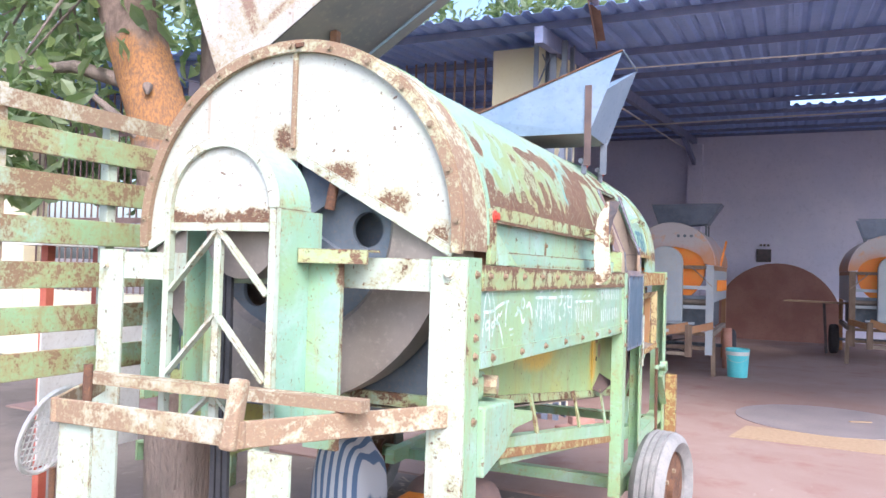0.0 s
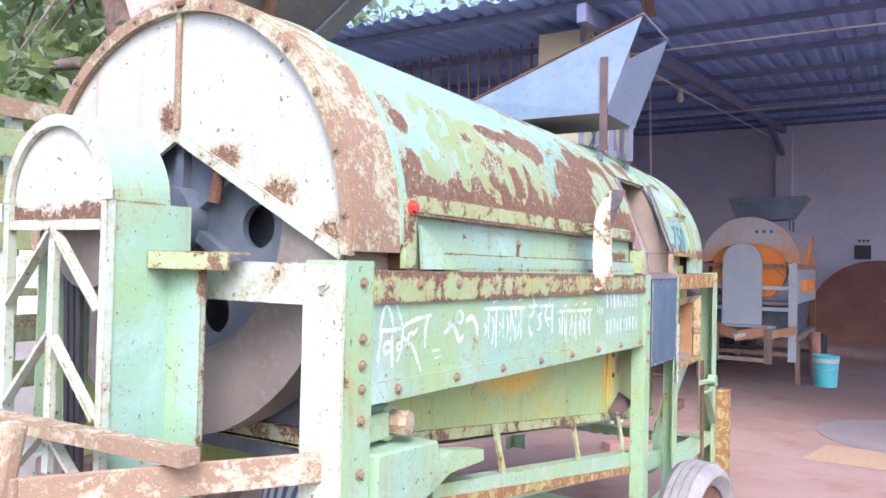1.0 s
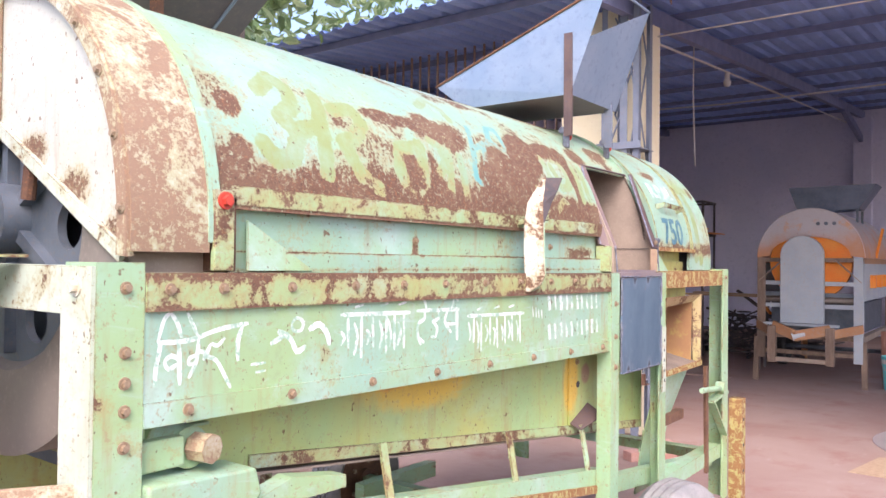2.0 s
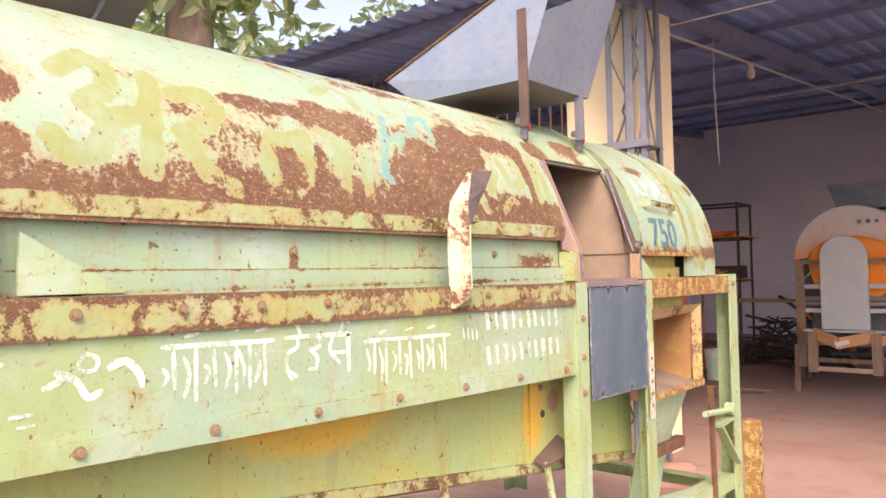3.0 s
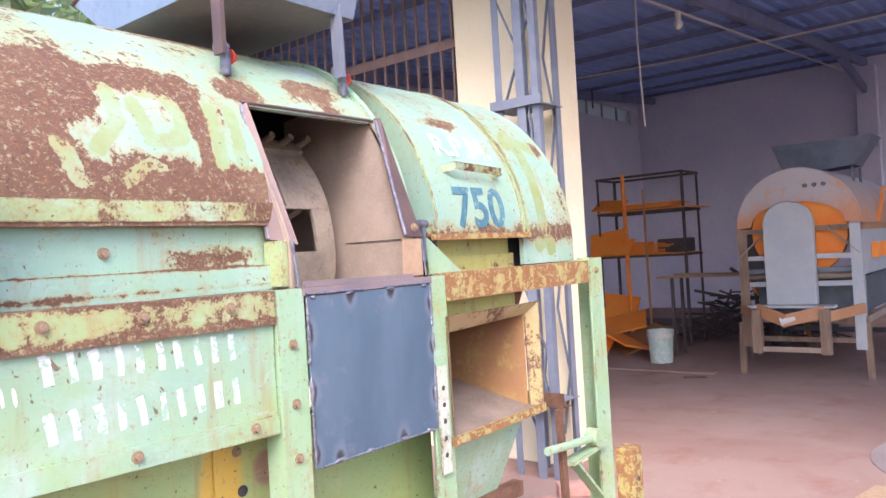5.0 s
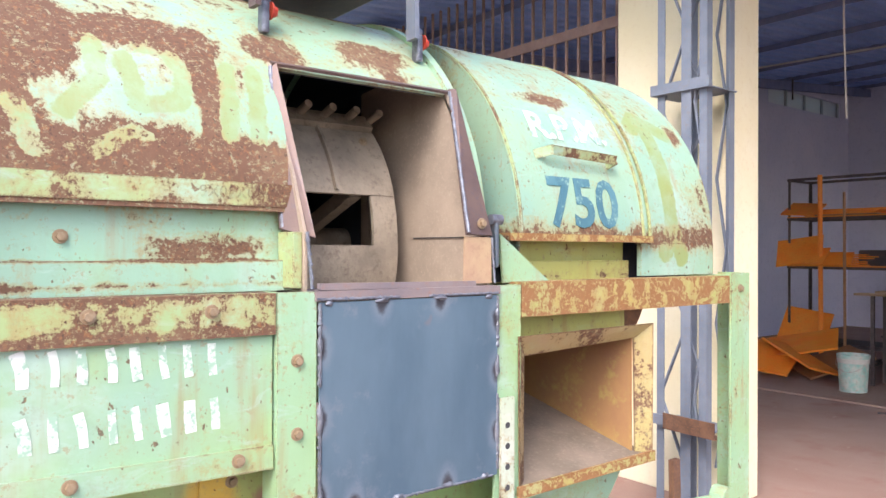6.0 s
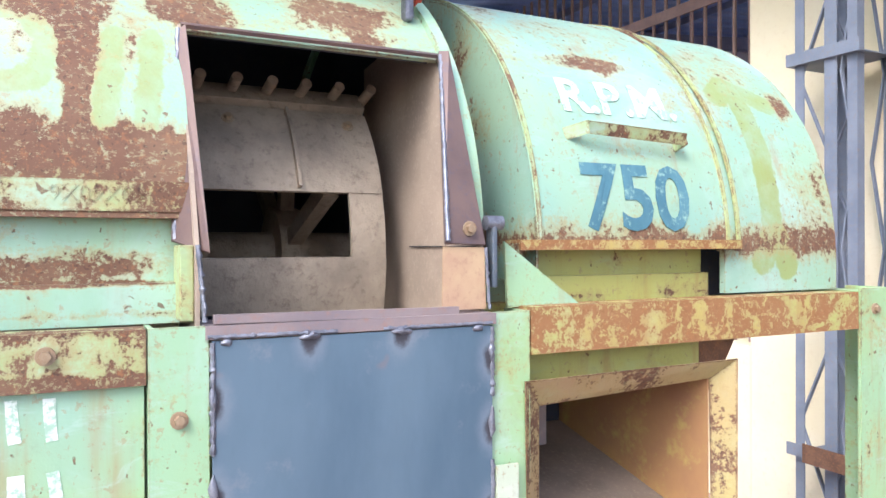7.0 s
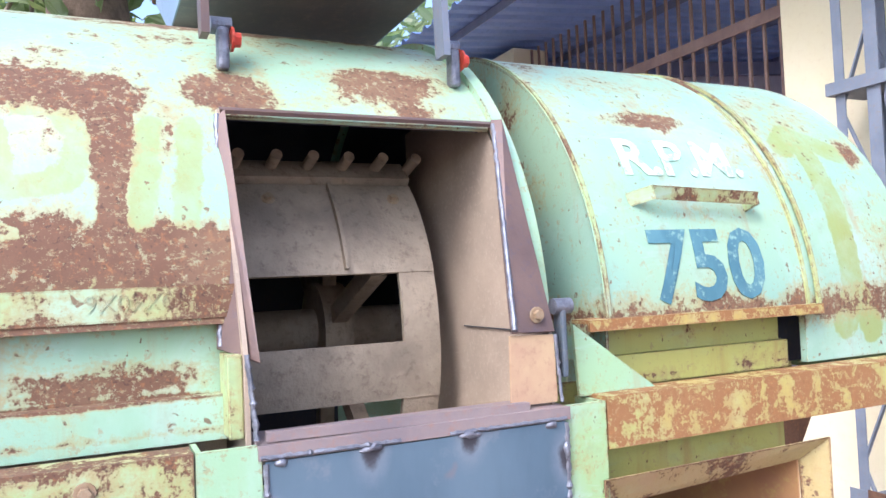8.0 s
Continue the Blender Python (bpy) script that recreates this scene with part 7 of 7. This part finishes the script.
def striped():
    m = Nodes("blue_striped_weave", 0.8)
    n = m.tree.nodes.new("ShaderNodeTexWave")
    m.link(m.stretch(1, 1, 0.12), n.inputs["Vector"])
    n.inputs["Scale"].default_value = 9
    n.inputs["Distortion"].default_value = 1.2
    m.bump(m.noise(160), 0.3, 0.002)
    return m.done(m.mix(m.step(n.outputs["Fac"], 0.45, 0.6), (0.58, 0.62, 0.64), (0.12, 0.20, 0.32)))


sack((-1.62, 2.75, -0.01), (0.13, 0.16, 0.37), striped(), "blue-and-white striped woven sack under the machine", 1.0)
sack((-1.88, 2.45, -0.01), (0.16, 0.15, 0.28), mat_dusty, "brown dusty sack under the machine", 4.0)
sack((-1.35, 3.2, -0.01), (0.22, 0.2, 0.25), mat_purlin, "dark brown sack under the machine", 7.0)
tagged(part("stump", tube([(-1.91, 2.05, 0.0), (-1.90, 2.06, 0.40), (-1.90, 2.05, 0.86)], [0.125, 0.105, 0.11], 18), mat_bark), "grey weathered tree stump beside the machine", "stump")
tagged(part("crate", block(-1.40, -1.20, 2.66, 2.86, -0.01, 0.50), mat_orange, bevel=0.006), "orange-painted crate under the machine", "crate")
tagged(part("plank", bar((-1.9, 1.72, 0.03), (-1.2, 1.95, 0.55), 0.05, 0.03), mat_rust), "rusty bar propped under the drawbar", "iron bar")
for k, (x, y, r) in enumerate(((-1.58, 6.7, 20), (-1.45, 6.85, -15), (-1.72, 6.62, 60), (-1.62, 6.72, 40))):
    tagged(part("brick", place(block(-0.11, 0.11, -0.05, 0.05, 0.0, 0.07), pose(x, y, 0.004 + (0.072 if k == 3 else 0), 0, 0, r)), bare("pink_brick", (0.48, 0.28, 0.22), (0.42, 0.22, 0.17), (0.55, 0.4, 0.34), 0.9), bevel=0.006), "loose pinkish brick at the foot of the pier", "brick", "loose bricks")

# litter under the machine
bm = bmesh.new()
rnd = random.Random(21)
for k in range(900):
    x, y = rnd.uniform(-2.4, -0.4), rnd.uniform(1.0, 4.6)
    z = 0.006 if y > 2.6 else 0.004
    a = rnd.uniform(0, 6.3)
    l, w = rnd.uniform(0.008, 0.04), rnd.uniform(0.004, 0.015)
    d, s = Vector((math.cos(a), math.sin(a), rnd.uniform(-0.1, 0.3))) * l, Vector((-math.sin(a), math.cos(a), 0)) * w
    c = Vector((x, y, z + 0.004))
    bm.faces.new([bm.verts.new(c + p) for p in (-d - s, d - s, d + s, s - d)])
tagged(part("litter", bm, mat_dusty), "dry leaves and chaff scattered under the machine", "litter", kind="stuff")


# ---- trees ----
def leaf_cloud(centres, n, size, seed, bm=None):
    """Many small bent leaves about the given centres (x, y, z, spread), hanging and turned at random."""
    bm = bm or bmesh.new()
    rnd = random.Random(seed)
    for k in range(n):
        cx, cy, cz, sp = centres[rnd.randrange(len(centres))]
        c = Vector((rnd.gauss(cx, sp), rnd.gauss(cy, sp), rnd.gauss(cz, sp * 0.7)))
        d = Vector((rnd.uniform(-1, 1), rnd.uniform(-1, 1), rnd.uniform(-1.1, 0.35))).normalized()
        s = d.cross(Vector((rnd.uniform(-1, 1), rnd.uniform(-1, 1), rnd.uniform(-1, 1)))).normalized()
        u = s.cross(d)
        l = size * rnd.uniform(0.7, 1.3)
        w = l * rnd.uniform(0.16, 0.24)
        pts = [c, c + d * l * 0.35 + s * w + u * w * 0.3, c + d * l * 0.35 - u * w * 0.1, c + d * l * 0.35 - s * w + u * w * 0.3, c + d * l * 0.75 + s * w * 0.75 - u * w * 0.1, c + d * l * 0.75 - u * w * 0.5, c + d * l * 0.75 - s * w * 0.75 - u * w * 0.1, c + d * l - u * w * 1.3]
        v = [bm.verts.new(p) for p in pts]
        for f in ((0, 1, 2), (0, 2, 3), (1, 4, 5, 2), (2, 5, 6, 3), (4, 7, 5), (5, 7, 6)):
            bm.faces.new([v[i] for i in f])
    return bm


def leaf_material():
    m = Nodes("tree_leaf", 0.4)
    col = m.mix(m.island(), (0.10, 0.16, 0.08), (0.26, 0.32, 0.17))
    glow = m.tree.nodes.new("ShaderNodeBsdfTranslucent")
    m.link(m.mix(m.island(), (0.20, 0.34, 0.08), (0.42, 0.50, 0.18)), glow.inputs["Color"])
    both = m.tree.nodes.new("ShaderNodeMixShader")
    both.inputs[0].default_value = 0.45
    m.link(m.bsdf.outputs[0], both.inputs[1])
    m.link(glow.outputs[0], both.inputs[2])
    m.link(both.outputs[0], m.tree.nodes["Material Output"].inputs["Surface"])
    return m.done(m.mix(m.noise(40), col, (0.18, 0.23, 0.12)))


mat_leaves = leaf_material()
tree = thing("tree", (-3.55, 3.95, 0), "leaning mango-like tree with ochre-stained bark beside the machine", "tree")
trunk = part("trunk", tube([(-3.50, 3.95, -0.05), (-3.56, 3.93, 0.8), (-3.68, 3.90, 1.6), (-3.92, 3.88, 2.45), (-4.10, 3.86, 2.95), (-4.32, 3.84, 3.5), (-4.6, 3.8, 4.2), (-4.8, 3.7, 5.2)], [0.26, 0.22, 0.21, 0.205, 0.20, 0.19, 0.16, 0.1], 22), mat_ochre_bark, tree, "ochre-stained leaning trunk")
for v in trunk.data.vertices:
    v.co += Vector((noise.noise(v.co * 5), noise.noise(v.co * 5 + Vector((9, 0, 0))), 0)) * 0.022
smooth(trunk, 70)
smooth(part("knot", tube([(-3.80, 3.690, 2.56), (-3.79, 3.676, 2.54), (-3.785, 3.672, 2.50)], [0.034, 0.030, 0.012], 9), mat_bark, tree), 70)
limbs = [[(-4.25, 3.85, 3.3), (-4.7, 3.5, 3.6), (-5.4, 3.2, 3.7)], [(-4.0, 3.88, 2.6), (-4.5, 3.7, 2.75), (-5.0, 3.5, 2.7)], [(-4.6, 3.8, 4.2), (-4.1, 3.3, 4.7), (-3.4, 2.9, 5.0)], [(-4.7, 3.75, 4.6), (-5.4, 4.3, 5.2), (-6.0, 4.6, 5.6)], [(-3.62, 3.92, 1.7), (-3.85, 3.75, 2.2), (-4.15, 3.55, 2.5)]]
for pts in limbs:
    smooth(part("limb", tube(pts, [0.06, 0.045, 0.02], 10), mat_bark, tree), 70)
rnd = random.Random(3)
cents = []
for k in range(34):
    cents.append((rnd.uniform(-6.6, -4.1), rnd.uniform(3.0, 4.9), rnd.uniform(2.45, 3.5), 0.16))
for k in range(12):
    cents.append((rnd.uniform(-5.2, -4.0), rnd.uniform(2.9, 3.6), rnd.uniform(2.0, 2.6), 0.12))
for k in range(10):
    cents.append((rnd.uniform(-3.9, -3.2), rnd.uniform(3.6, 4.6), rnd.uniform(3.05, 3.6), 0.14))
for k in range(70):
    cents.append((rnd.uniform(-7.0, -3.0), rnd.uniform(2.4, 5.6), rnd.uniform(3.6, 6.4), 0.25))
part("crown", leaf_cloud(cents, 3900, 0.17, 8), mat_leaves, tree, "loose dark-green leaves with gaps of sky")
for k in range(8):
    c = cents[k * 3]
    part("twig", tube([(-4.7 + 0.1 * k, 3.6, 3.4), (c[0], c[1], c[2])], [0.014, 0.005], 6), mat_bark, tree)

tree2 = thing("tree", (-3.75, 4.35, 0), "straight grey-barked tree behind the machine", "tree")
trunk2 = part("trunk", tube([(-3.72, 4.33, -0.05), (-3.74, 4.34, 1.2), (-3.78, 4.36, 2.4), (-3.80, 4.38, 3.6), (-3.9, 4.4, 5.5)], [0.19, 0.16, 0.15, 0.14, 0.09], 20), mat_bark, tree2, "grey furrowed trunk")
for v in trunk2.data.vertices:
    v.co += Vector((noise.noise(v.co * 6), noise.noise(v.co * 6 + Vector((5, 0, 0))), 0)) * 0.015
smooth(trunk2, 70)
cents = [(rnd.uniform(-4.9, -3.0), rnd.uniform(3.9, 5.4), rnd.uniform(5.0, 7.0), 0.25) for k in range(30)]
part("crown", leaf_cloud(cents, 1500, 0.17, 9), mat_leaves, tree2)
smooth(part("limb", tube([(-3.85, 4.4, 4.6), (-4.3, 4.7, 5.4), (-4.6, 4.9, 6.0)], [0.06, 0.04, 0.02], 8), mat_bark, tree2))


def far_tree(x, y, h, spread, seed, label):
    ob = thing("tree", (x, y, 0), label, "tree", "trees behind the shed")
    rnd = random.Random(seed)
    smooth(part("trunk", tube([(x, y, -0.05), (x + 0.2, y, h * 0.3), (x + 0.1, y + 0.3, h * 0.6), (x, y, h * 0.85)], [0.32, 0.26, 0.18, 0.06], 12), mat_bark, ob))
    cents = []
    for k in range(60):
        a, q = rnd.uniform(0, 6.28), spread * math.sqrt(rnd.random())
        cents.append((x + q * math.cos(a), y + q * math.sin(a), h * rnd.uniform(0.45, 1.0) - 0.25 * q, 0.45))
    for k in range(6):
        c = cents[k]
        smooth(part("limb", tube([(x + 0.1, y + 0.2, h * 0.45), (c[0], c[1], c[2])], [0.11, 0.03], 8), mat_bark, ob))
    part("crown", leaf_cloud(cents, 2600, 0.42, seed), mat_leaves, ob)


for k, (x, y, h, s) in enumerate(((-8.5, 26.0, 12.0, 3.6), (-4.0, 26.5, 11.5, 3.2), (10.5, 27.5, 11.0, 4.0), (-14.5, 18.0, 9.5, 4.0), (-15.5, 9.5, 8.0, 3.6), (-13.5, 27.0, 12.0, 4.0), (-19.0, 13.5, 9.0, 4.0))):
    far_tree(x, y, h, s, 40 + k, "leafy tree standing behind the shed roof")
